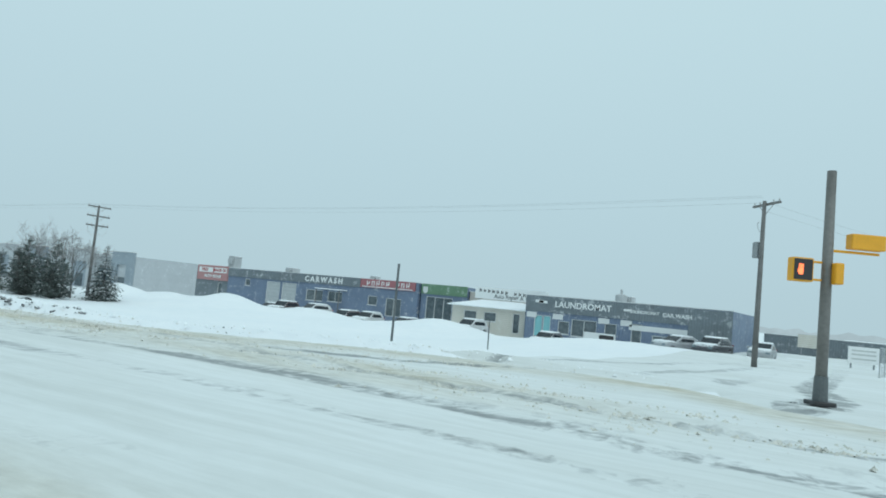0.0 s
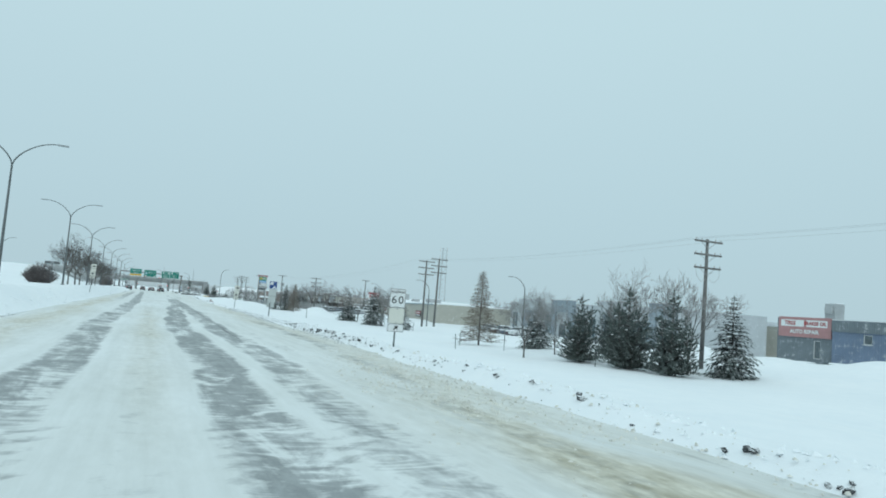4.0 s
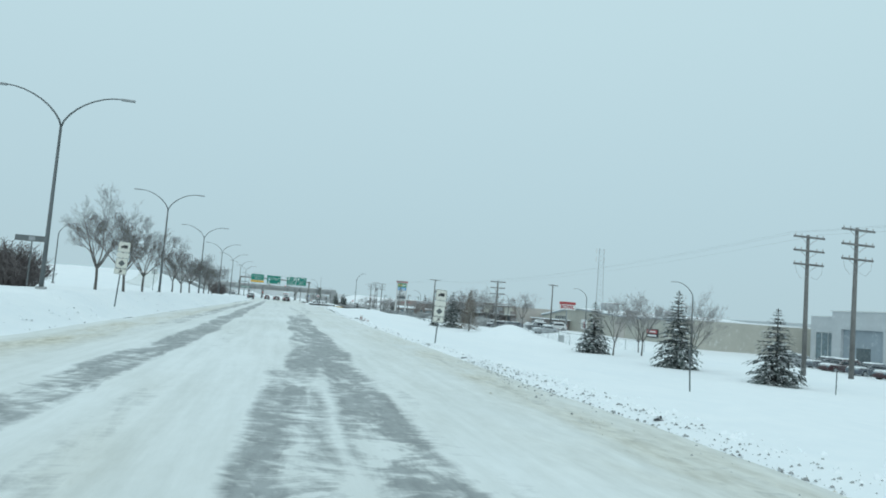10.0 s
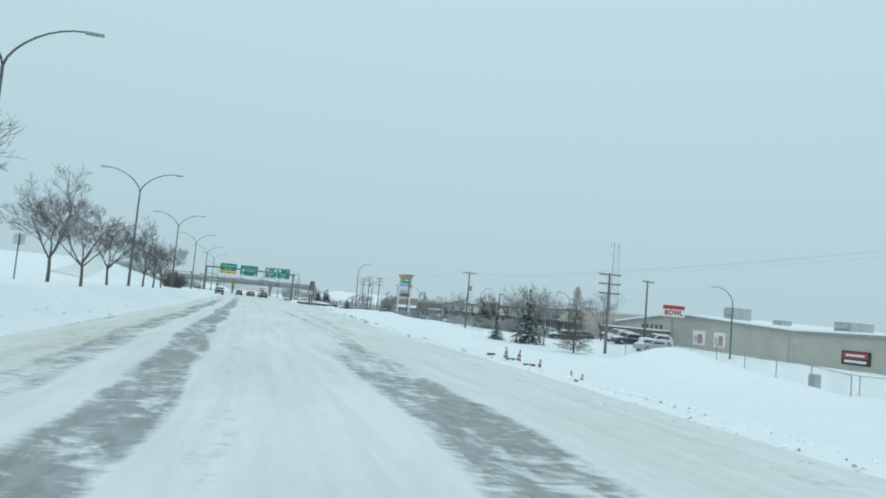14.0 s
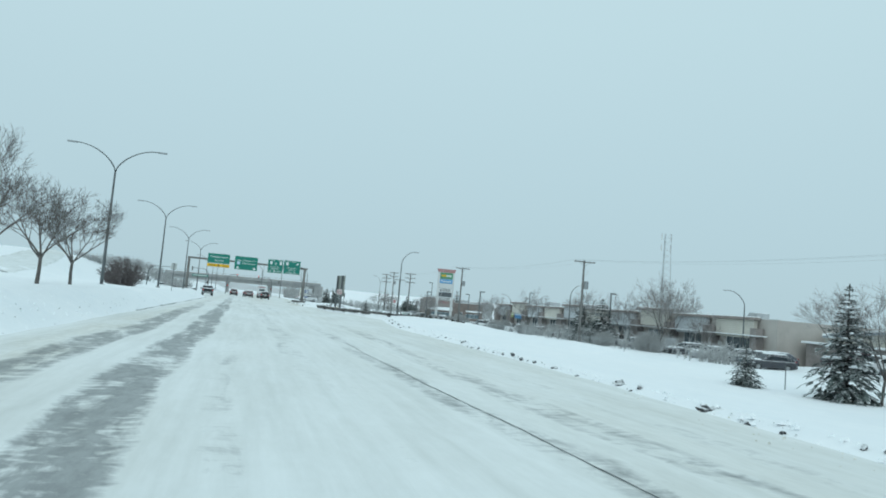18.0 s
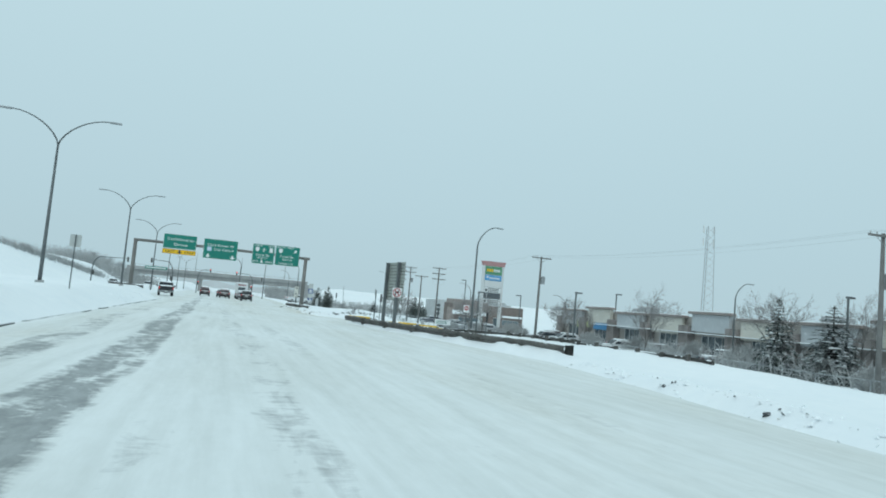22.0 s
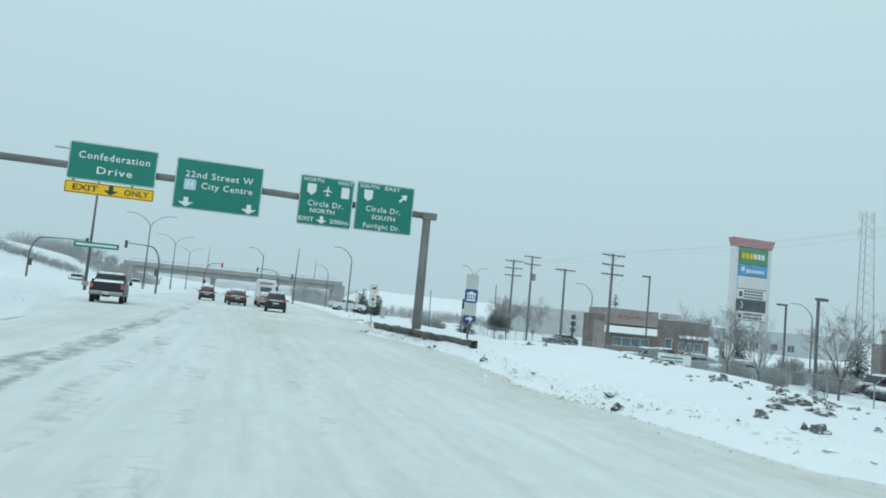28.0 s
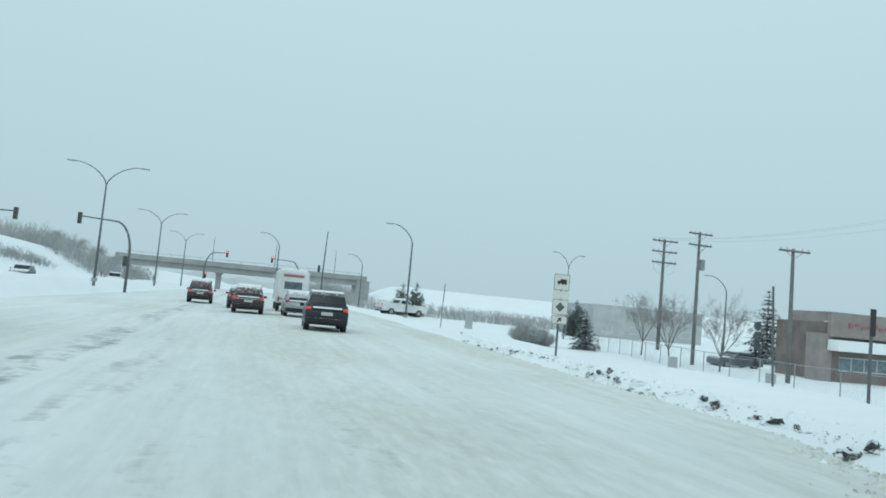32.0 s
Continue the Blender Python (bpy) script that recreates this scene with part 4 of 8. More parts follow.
s, w, h, z = guide_sign(-8.76, -4.98, 5.98, 7.72, "green overhead sign for Confederation Drive with yellow strip")
C = -6.97
lettering("Confederation", 0.46, 0, 7.12, -0.014, M_SIGNWHITE, s, bold=0.004, span=(-8.44 - C, -5.40 - C), spacing=1.15)
lettering("Drive", 0.46, 0, 6.48, -0.014, M_SIGNWHITE, s, bold=0.004, span=(-7.62 - C, -6.10 - C), spacing=1.15)
plate("exit_strip", s, 0, 5.62, w + 0.03, 0.56, M_SIGNYELLOW)
rim(s, 0, 5.62, w, 0.54, M_SIGNBLACK, k=0.03, inset=0.03)
lettering("EXIT", 0.38, 0, 5.61, -0.014, M_SIGNBLACK, s, bold=0.004, span=(-1.55, -0.50))
lettering("ONLY", 0.38, 0, 5.61, -0.014, M_SIGNBLACK, s, bold=0.004, span=(0.62, 1.68))
arrow(s, 0.05, 5.62, 0.44, M_SIGNBLACK, 0, fat=0.44, wing=0.72)
s, w, h, z = guide_sign(-4.14, -0.13, 5.23, 7.64, "green overhead sign for 22nd Street and city centre")
C = -2.135
lettering("22nd Street W", 0.42, 0, 6.90, -0.014, M_SIGNWHITE, s, bold=0.004, span=(-3.70 - C, -0.58 - C), spacing=1.15)
lettering("City Centre", 0.42, 0, 6.40, -0.014, M_SIGNWHITE, s, bold=0.004, span=(-2.93 - C, -0.57 - C), spacing=1.15)
plate("hospital_badge", s, -1.31, 6.41, 0.54, 0.52, M_PALEBLUE, -0.012)
lettering("H", 0.44, -1.31, 6.40, -0.024, M_SIGNWHITE, s, bold=0.006)
arrow(s, -1.41, 5.56, 0.46, M_SIGNWHITE, 0, fat=0.46, wing=0.76)
arrow(s, 1.48, 5.56, 0.46, M_SIGNWHITE, 0, fat=0.46, wing=0.76)


def shield(s, x, z, k):
    o = [(x - 0.20 * k, z + 0.25 * k), (x + 0.20 * k, z + 0.25 * k), (x + 0.20 * k, z - 0.12 * k), (x, z - 0.27 * k), (x - 0.20 * k, z - 0.12 * k)]
    part("route_shield", prismed(o, -0.016, -0.008), M_SIGNWHITE, s, "blank white route shield")


s, w, h, z = guide_sign(1.66, 4.34, 5.18, 7.66, "green overhead sign for Circle Drive north exit")
C = 3.0
lettering("NORTH", 0.27, 0, 7.45, -0.014, M_SIGNWHITE, s, bold=0.002, span=(1.82 - C, 2.80 - C))
lettering("WEST", 0.27, 0, 7.45, -0.014, M_SIGNWHITE, s, bold=0.002, span=(3.50 - C, 4.27 - C))
shield(s, -0.76, 6.98, 1.10)
plate("route_shield", s, 0.92, 6.98, 0.40, 0.56, M_SIGNWHITE, -0.012)
bm = tubed([(0.04, -0.012, 6.76), (0.04, -0.012, 7.22)], [0.035, 0.03], 6)
prism(bm, [(-0.18, 6.95), (0.04, 7.07), (0.26, 6.95), (0.26, 6.91), (0.04, 6.97), (-0.18, 6.91)], -0.016, -0.008)
prism(bm, [(-0.06, 6.76), (0.04, 6.83), (0.14, 6.76), (0.14, 6.73), (-0.06, 6.73)], -0.016, -0.008)
part("aeroplane_symbol", bm, M_SIGNWHITE, s)
lettering("Circle Dr.", 0.40, 0, 6.28, -0.014, M_SIGNWHITE, s, bold=0.003, span=(2.11 - C, 3.87 - C), spacing=1.15)
lettering("NORTH", 0.31, 0, 5.92, -0.014, M_SIGNWHITE, s, bold=0.003, span=(2.26 - C, 3.48 - C))
lettering("EXIT", 0.31, 0, 5.47, -0.014, M_SIGNWHITE, s, bold=0.003, span=(1.76 - C, 2.49 - C))
lettering("200m", 0.31, 0, 5.47, -0.014, M_SIGNWHITE, s, bold=0.003, span=(3.27 - C, 4.20 - C))
arrow(s, -0.13, 5.49, 0.38, M_SIGNWHITE, 0, fat=0.46, wing=0.70)
s, w, h, z = guide_sign(4.48, 7.47, 5.24, 7.71, "green overhead sign for Circle Drive south exit")
C = 5.975
lettering("SOUTH", 0.27, 0, 7.50, -0.014, M_SIGNWHITE, s, bold=0.002, span=(4.63 - C, 5.60 - C))
lettering("EAST", 0.27, 0, 7.50, -0.014, M_SIGNWHITE, s, bold=0.002, span=(5.92 - C, 6.71 - C))
shield(s, -0.88, 7.05, 1.10)
arrow(s, 0.94, 7.12, 0.55, M_SIGNWHITE, 135, fat=0.20, wing=0.36)
lettering("Circle Dr.", 0.40, 0, 6.37, -0.014, M_SIGNWHITE, s, bold=0.003, span=(5.03 - C, 6.83 - C), spacing=1.15)
lettering("SOUTH", 0.31, 0, 5.96, -0.014, M_SIGNWHITE, s, bold=0.003, span=(5.37 - C, 6.57 - C))
lettering("Fairlight Dr.", 0.34, 0, 5.51, -0.014, M_SIGNWHITE, s, bold=0.003, span=(4.98 - C, 6.88 - C), spacing=1.1)


# ---------------------------------------------------------------- guardrails
def beam_profile():
    """Outline of a corrugated beam: a narrow bulge below a broad one, 0.34 m tall, with the sheet's own thickness."""
    front = []
    for z0, z1, deep in ((0.0, 0.10, 0.05), (0.10, 0.34, 0.085)):
        front += [(deep * math.sin(math.pi * k / 8) ** 0.6, z0 + (z1 - z0) * k / 8) for k in range(9)]
    return front + [(u - 0.014, v) for u, v in front[::-1]]


WBEAM = beam_profile()


def guardrail(pts, top, label, flared=True, buried=0.0, blocks=1.9):
    """A corrugated rail along (x, y, ground) points; spacer blocks and posts stand behind it."""
    t = thing("guardrail", pts[0][0], pts[0][1], 0, label, "guardrail")
    o = Vector((pts[0][0], pts[0][1], 0))
    specks = bmesh.new()
    for (ax, ay, az), (bx, by, bz) in zip(pts, pts[1:]):
        a, b = Vector((ax, ay, az)) - o, Vector((bx, by, bz)) - o
        d = (b - a)
        n = max(1, int(round(d.length / 3.8)))
        side = Vector((d.y, -d.x, 0)).normalized()
        run = d.normalized()
        for k in range(n):
            p, q = a + d * (k / n), a + d * ((k + 1) / n) + run * 0.12
            bm = bmesh.new()
            j0, j1 = random.uniform(-0.03, 0.02) - buried * random.random(), random.uniform(-0.03, 0.02) - buried * random.random()
            lean = random.uniform(-0.03, 0.04)
            rows = []
            for i in range(5):
                f = i / 4
                dent = 0.018 * noise.noise(Vector((ax + k + f * 2.0, ay, 3.0)))
                rows.append([bm.verts.new(p + (q - p) * f - side * (u + dent + lean * v) + Vector((0, 0, top - 0.34 + v + j0 + (j1 - j0) * f))) for u, v in WBEAM])
            m = len(WBEAM)
            for r0, r1 in zip(rows, rows[1:]):
                for i in range(m):
                    bm.faces.new((r0[i], r0[(i + 1) % m], r1[(i + 1) % m], r1[i]))
            bm.faces.new(rows[0])
            bm.faces.new(rows[-1][::-1])
            bmesh.ops.recalc_face_normals(bm, faces=bm.faces)
            part("rail", bm, M_RAIL, t, smooth=True)
            for _ in range(5):
                c = p + (q - p) * random.random() + side * random.uniform(-0.03, 0.08) + Vector((0, 0, top - 0.015 + j0))
                w = random.uniform(0.03, 0.14)
                box(specks, tuple(c), (w, w * 1.4, random.uniform(0.03, 0.06)), 0.01)
        n = max(1, int(d.length / blocks))
        for k in range(n):
            c, up_ = a + d * ((k + 0.3) / n) + side * 0.13, random.uniform(-0.07, 0.03)
            turn = Matrix.Rotation(math.atan2(d.y, d.x), 4, "Z")
            pb = bmesh.new()
            box(pb, (0, 0, (top + up_ - 0.5) / 2), (0.17, 0.20, top + up_ + 0.5), 0.02)
            for v in pb.verts:
                if v.co.z > 0.1:
                    v.co.z += 0.3 * v.co.x
            bmesh.ops.transform(pb, matrix=Matrix.Translation(c) @ turn @ Matrix.Rotation(random.uniform(-0.09, 0.09), 4, "Y"), verts=pb.verts)
            part("post", pb, M_RAIL, t)
            if k % 2 == 0:
                kb = boxed((0, 0, top - 0.34 - random.uniform(0.0, 0.05)), (random.uniform(0.25, 0.5), 0.10, 0.12), 0.03)
                bmesh.ops.transform(kb, matrix=Matrix.Translation(c - side * 0.14) @ turn, verts=kb.verts)
                part("spacer_block", kb, M_RAIL, t)
    tagged(part("snow_speck", specks, M_SNOW, t, "crusted specks of snow"), kind="stuff")
    if flared:
        e = Vector(pts[0]) - o
        d = (Vector(pts[1]) - Vector(pts[0])).normalized()
        side = Vector((d.y, -d.x, 0)).normalized()
        bm = bmesh.new()
        fan = [(0.0, 0.0, 0.0), (-0.16, -0.015, 0.0), (-0.30, 0.02, 0.02), (-0.42, 0.10, 0.03)]
        rows = [[bm.verts.new(e + d * x - side * (0.04 - y) + Vector((0, 0, z))) for z in (top - 0.36 - dz, top + dz)] for x, y, dz in fan]
        for r0, r1 in zip(rows, rows[1:]):
            bm.faces.new((r0[0], r1[0], r1[1], r0[1]))
        bmesh.ops.solidify(bm, geom=list(bm.faces), thickness=0.012)
        part("flared_end", bm, M_RAIL, t, "plain flared steel end", smooth=True)
    return t


guardrail([(11.2, 220.5, 0.16), (9.7, 230, 0.10), (8.4, 238.5, 0.06), (7.2, 246.8, 0.04)], 0.50, "dirty steel guardrail half buried in snow by the ramp")
guardrail([(7.9, 276.6, 0.10), (7.35, 283.4, 0.10), (6.8, 290.2, 0.12)], 0.50, "dirty steel guardrail at the foot of the gantry")
guardrail([(-10.3, 281.8, gz(-10.3, 281.8)), (-13.6, 283.2, gz(-13.6, 283.2))], 0.28, "snow-covered guardrail round the gantry's far post")
guardrail([(10.0, 252.2, 0.0), (13.5, 251.9, -0.2)] + [(x, y, gz(x, y)) for x, y in ((17.2, 249.4), (18.6, 244.0), (18.9, 234.0), (19.1, 222.0))], 0.30, "dark guardrail along the far side of the ramp", flared=False, buried=0.2)


def barrier(x0, y0, x1, y1, z, label):
    """A half-buried dark barrier with yellow strips along its top."""
    t = thing("traffic_barrier", x0, y0, z, label, "barrier", math.degrees(math.atan2(y1 - y0, x1 - x0)), group="half-buried barriers")
    L = math.hypot(x1 - x0, y1 - y0)
    part("concrete_block", prismed([(0.0, -0.3), (L, -0.3), (L, 0.30), (0.7 * L, 0.35), (0.3 * L, 0.31), (0.0, 0.36)], -0.16, 0.16), M_CLOD, t)
    n = max(1, int(L / 1.6))
    for k in range(n):
        part("yellow_strip", boxed((L * (k + 0.5) / n, -0.06, 0.31 + 0.03 * math.sin(k * 2.0)), (L / n * 0.86, 0.24, 0.13), 0.01), M_YELLOWPAINT, t)
    return t


barrier(9.4, 258.6, 11.4, 257.7, -0.05, "dark half-buried barrier with yellow strips along its top")
barrier(11.9, 257.4, 16.5, 254.0, -0.25, "dark half-buried barrier with yellow strips along its top")
barrier(14.9, 251.9, 17.6, 250.6, -0.35, "dark half-buried barrier with yellow strips along its top")

# the back of a big plank sign beside the ramp
t = thing("large_sign_back", 9.25, 241.5, 0.0, "back of a large grey plank sign on two steel beams", "road sign", -82)
# dark sheet added behind the gaps so the grooves look shaded
part("groove_shade_sheet", boxed((0, 0.03, 3.16), (3.26, 0.015, 2.50)), M_RAIL, t)
for k in range(12):
    z = 2.02 + 0.21 * k
    part("plank", boxed((0, 0.0, z), (3.3 - 0.02 * (k % 3), 0.05, 0.176), 0.02), M_BOARDBACK, t)
for x in (-1.05, 1.0):
    p = part("steel_beam", boxed((x, -0.14, 1.95), (0.07, 0.20, 4.9), 0.008), M_DARKPOLE, t)
    part("flange", boxed((x, -0.245, 1.95), (0.19, 0.02, 4.9)), M_DARKPOLE, p)

# no right turn sign, yield sign seen from behind, markers
t = thing("turn_ban_sign", 8.78, 238.6, -0.12, "white turn ban sign with red ring", "road sign")
post(t, 2.5, 0.06)
plate("sign_plate", t, 0, 2.5, 0.60, 0.60, M_SIGNWHITE)
bm = bmesh.new()
tube(bm, [(0.24 * math.cos(a), -0.012, 2.5 + 0.24 * math.sin(a)) for a in [k * math.tau / 28 for k in range(29)]], 0.03, 5, cap=False)
part("red_ring", bm, M_SIGNRED, t)
part("red_bar", prismed([(-0.19, 2.66), (-0.15, 2.70), (0.19, 2.34), (0.15, 2.30)], -0.020, -0.010), M_SIGNRED, t)
part("turn_arrow", prismed([(-0.12, 2.33), (-0.06, 2.33), (-0.06, 2.50), (0.05, 2.50), (0.05, 2.44), (0.17, 2.54), (0.05, 2.64), (0.05, 2.57), (-0.12, 2.57)], -0.014, -0.006), M_SIGNBLACK, t)
t = thing("yield_sign", 8.65, 244.3, 0.1, "grey back of a yield sign on a post", "road sign", 250)
post(t, 2.4, 0.06)
part("sign_plate", prismed([(-0.33, 2.5), (0.33, 2.5), (0.0, 1.93)], -0.008, 0.004), M_SIGNBACK, t)
t = thing("no_entry_sign", 18.4, 252.6, -0.45, "small white and red no entry sign on a post", "road sign")
post(t, 2.5, 0.06)
plate("sign_plate", t, 0, 2.25, 0.5, 0.62, M_SIGNWHITE)
bm = bmesh.new()
tube(bm, [(0, -0.016, 2.3), (0, -0.008, 2.3)], 0.2, 20)
part("red_disc", bm, M_SIGNRED, t)
part("white_bar", boxed((0, -0.02, 2.3), (0.28, 0.006, 0.07)), M_SIGNWHITE, t)
for x, y, h in ((11.9, 256.9, 2.3), (17, 244, 1.7), (14.6, 299, 2.4)):
    small_sign("object_marker", x, y, gz(x, y), h, 0.16, 0.7, M_SIGNBLACK, "dark slim marker board on a post")

# snow stakes in the field
def stake(x, y, h, r=0.028, lean=0.0):
    b = part("snow_stake", tubed([(0, 0, -0.2), (0, 0, h)], r, 6), M_DARKPOLE)
    b.matrix_world = pose(x, y, gz(x, y), lean, lean * 0.5, 0)
    tagged(b, "thin dark stake standing in the snow", "stake", group="snow stakes")


stake(15.2, 3.5, 3.2, 0.05)
for x, y, h in ((22, 2.5, 1.4), (26, 55, 1.3), (20.5, 66, 1.2), (24, 73, 1.1), (14, 92, 1.5), (25.4, 67.1, 2.1), (31, 104, 1.3), (14.5, 292, 3.4), (12.0, 331, 3.0), (27.5, 218, 1.6), (29, 190, 1.4), (12.5, 300, 2.6)):
    stake(x, y, h, 0.03, random.uniform(-3, 3))
# ---------------------------------------------------------------- trees
def bare_tree(name, h, label, seed, spread_=0.75, mat=None, dense=4, trunk_h=0.25, fork=5, lift=0.75, fine=0.009, stout=0.020):
    """Trunk, limbs and a crown of fine twigs, all tapered."""
    rnd = random.Random(seed)
    t = thing(name, 0, 0, 0, label, "tree")
    tr_, cr = bmesh.new(), bmesh.new()
    top = Vector((rnd.uniform(-0.1, 0.1), rnd.uniform(-0.1, 0.1), h * trunk_h))
    r0 = h * stout
    tube(tr_, [(0, 0, -0.4), (0, 0, 0.1), top * 0.5 + Vector((0.03, 0, 0)), top], [r0 * 1.5, r0 * 1.15, r0, r0 * 0.9], 8)

    def grow(p, d, length, r, level):
        n = 4
        pts, rad = [p], [r]
        for k in range(n):
            d = (d + Vector((rnd.uniform(-1, 1), rnd.uniform(-1, 1), rnd.uniform(-0.35, lift))) * 0.16).normalized()
            p = p + d * length / n
            pts.append(p)
            rad.append(r * (1 - 0.62 * (k + 1) / n))
        bm = tr_ if level == 0 else cr
        tube(bm, pts, rad, 6 if level == 0 else (4 if level == 1 else 3), cap=False)
        if level >= dense:
            return
        kids = (4, 5, 5, 4, 3)[level]
        for k in range(kids):
            f = 0.3 + 0.7 * (k + rnd.random()) / kids
            i = min(n - 1, int(f * n))
            q = pts[i].lerp(pts[i + 1], f * n - i)
            a = rnd.uniform(0, math.tau)
            u = d.orthogonal().normalized()
            side = (u * math.cos(a) + d.cross(u) * math.sin(a))
            nd = (d * 0.72 + side * rnd.uniform(0.45, 0.8) + Vector((0, 0, 0.18))).normalized()
            grow(q, nd, length * rnd.uniform(0.42, 0.66), max(fine, rad[i] * 0.55), level + 1)

    for k in range(fork):
        a = k * math.tau / fork + rnd.uniform(-0.4, 0.4)
        d = Vector((math.cos(a) * spread_, math.sin(a) * spread_, 1.0 + rnd.uniform(-0.1, 0.5))).normalized()
        grow(top * rnd.uniform(0.82, 1.0), d, h * rnd.uniform(0.42, 0.54), r0 * 0.6, 0)
    part("trunk", tr_, M_BARK, t, smooth=True)
    part("crown", cr, mat or M_TWIG, t, "crown of fine bare twigs")
    return t


def conifer(name, h, w, label, seed, mat, droop=0.25, layers=22, open_=0.0, tips=9, needle=1.0, start=0.04, stems=((0, 0, 1.0),), ragged=0.0):
    """Whorls of branches that carry many small needle sprays; snow rests on some."""
    rnd = random.Random(seed)
    t = thing(name, 0, 0, 0, label, "tree")
    part("trunk", tubed([(0, 0, -0.4), (0, 0, h * 0.5), (0, 0, h * 0.985)], [h * 0.022, h * 0.012, 0.012], 7), M_BARK, t, smooth=True)
    bm, sn = bmesh.new(), bmesh.new()

    def spray(p, d, length, width):
        side = d.cross(Vector((0, 0, 1)))
        if side.length < 1e-3:
            side = Vector((1, 0, 0))
        side = side.normalized()
        tilt = Vector((0, 0, rnd.uniform(-0.5, 0.2)))
        a = bm.verts.new(p)
        b = bm.verts.new(p + d * length * 0.55 + (side + tilt) * width)
        c = bm.verts.new(p + d * length + Vector((0, 0, rnd.uniform(-0.06, 0.02))))
        e = bm.verts.new(p + d * length * 0.5 + (-side + tilt) * width)
        bm.faces.new((a, b, c))
        bm.faces.new((a, c, e))

    for sx_, sy_, S in stems:
        H = h * S
        for L in range(layers):
            f = start + (1 - start) * (L + rnd.uniform(-0.3, 0.3)) / layers
            f = min(0.985, max(start, f))
            z = H * f
            rr = w / 2 * (1 - f) ** 0.95 * S * rnd.uniform(0.80 - ragged, 1.18 + ragged) + 0.02
            n = max(4, int(5 + 9 * (1 - f)))
            tip = min(1.0, 0.22 + 1.5 * (1 - f))
            for k in range(n):
                if rnd.random() < open_:
                    continue
                a = k * math.tau / n + rnd.uniform(-0.35, 0.35) + L * 0.7
                r = rr * rnd.uniform(0.68 - ragged, 1.18 + ragged)
                d = Vector((math.cos(a), math.sin(a), 0))
                rise = 0.35 * f
                p0 = Vector((sx_, sy_, z))
                prev = p0
                m = max(3, int(r / (0.34 * needle)))
                for j in range(1, m + 1):
                    g = j / m
                    p = p0 + d * r * g + Vector((0, 0, r * (rise * g - droop * g * g * (1.3 - f)) + 0.06 * r * g * g * g))
                    dd = (p - prev).normalized()
                    wd = (0.14 + 0.10 * (1 - g)) * needle * (0.6 + 0.4 * w / 4)
                    for _ in range(max(2, tips // 3)):
                        ang = rnd.uniform(-1.1, 1.1)
                        q = Matrix.Rotation(ang, 3, "Z") @ dd
                        q = (q + Vector((0, 0, rnd.uniform(-0.45, 0.2)))).normalized()
                        spray(prev.lerp(p, rnd.random()), q, rnd.uniform(0.28, 0.52) * needle * tip, wd * rnd.uniform(0.35, 0.8) * tip)
                    prev = p
                if rnd.random() < 0.16 and r > 0.3:
                    c = p0 + d * r * 0.65 + Vector((0, 0, r * (rise * 0.65 - droop * 0.45 * (1.3 - f)) + 0.05))
                    s = bmesh.ops.create_icosphere(sn, subdivisions=1, radius=rnd.uniform(0.07, 0.15))["verts"]
                    bmesh.ops.transform(sn, matrix=Matrix.Translation(c) @ Matrix.Diagonal((1.5, 1.5, 0.45, 1)), verts=s)
        for _ in range(9):
            spray(Vector((sx_, sy_, H * 0.93)), Vector((rnd.uniform(-0.15, 0.15), rnd.uniform(-0.15, 0.15), 1)).normalized(), h * 0.07, 0.025)
        if S < 1.0:
            tube(bm, [(sx_ * 0.3, sy_ * 0.3, 0.1), (sx_, sy_, H * 0.5), (sx_, sy_, H * 0.97)], [0.05, 0.04, 0.01], 5)
    part("needle_crown", bm, mat, t, "dense dark needle sprays")
    tagged(part("snow_load", sn, M_SNOW, t, "small pads of snow", smooth=True), kind="stuff")
    return t


def bush(label, seed, h=1.4, w=2.4, mat=None, stems=230):
    """A dome of many fine forked stems."""
    rnd = random.Random(seed)
    t = thing("bush", 0, 0, 0, label, "bush")
    bm = bmesh.new()
    for k in range(stems):
        a, r = rnd.uniform(0, math.tau), rnd.random() ** 0.5
        p = Vector((math.cos(a) * r * w * 0.22, math.sin(a) * r * w * 0.22, -0.15))
        top = h * math.sqrt(max(0.05, 1 - 0.85 * r * r)) * rnd.uniform(0.72, 1.08)
        q = Vector((math.cos(a) * r * w * 0.5, math.sin(a) * r * w * 0.5, top))
        m = p.lerp(q, 0.5) + Vector((rnd.uniform(-0.1, 0.1), rnd.uniform(-0.1, 0.1), 0.06))
        tube(bm, [p, m, q], [0.016, 0.012, 0.006], 3, cap=False)
        d = (q - p).normalized()
        for _ in range(9):
            s = p.lerp(q, rnd.uniform(0.3, 1.0))
            e = s + (d * 0.5 + Vector((rnd.uniform(-1, 1), rnd.uniform(-1, 1), rnd.uniform(-0.4, 0.6)))).normalized() * h * rnd.uniform(0.10, 0.24)
            tube(bm, [s, e], [0.010, 0.005], 3, cap=False)
    part("twig_mass", bm, mat or M_REDTWIG, t)
    return t


def plant(src, x, y, s=1.0, rz=None, z=None, sx=1.0):
    rz = random.uniform(0, 360) if rz is None else rz
    return copy_thing(src, pose(x, y, gz(x, y) if z is None else z, 0, 0, rz) @ Matrix.Diagonal((s * sx, s * sx, s, 1)))


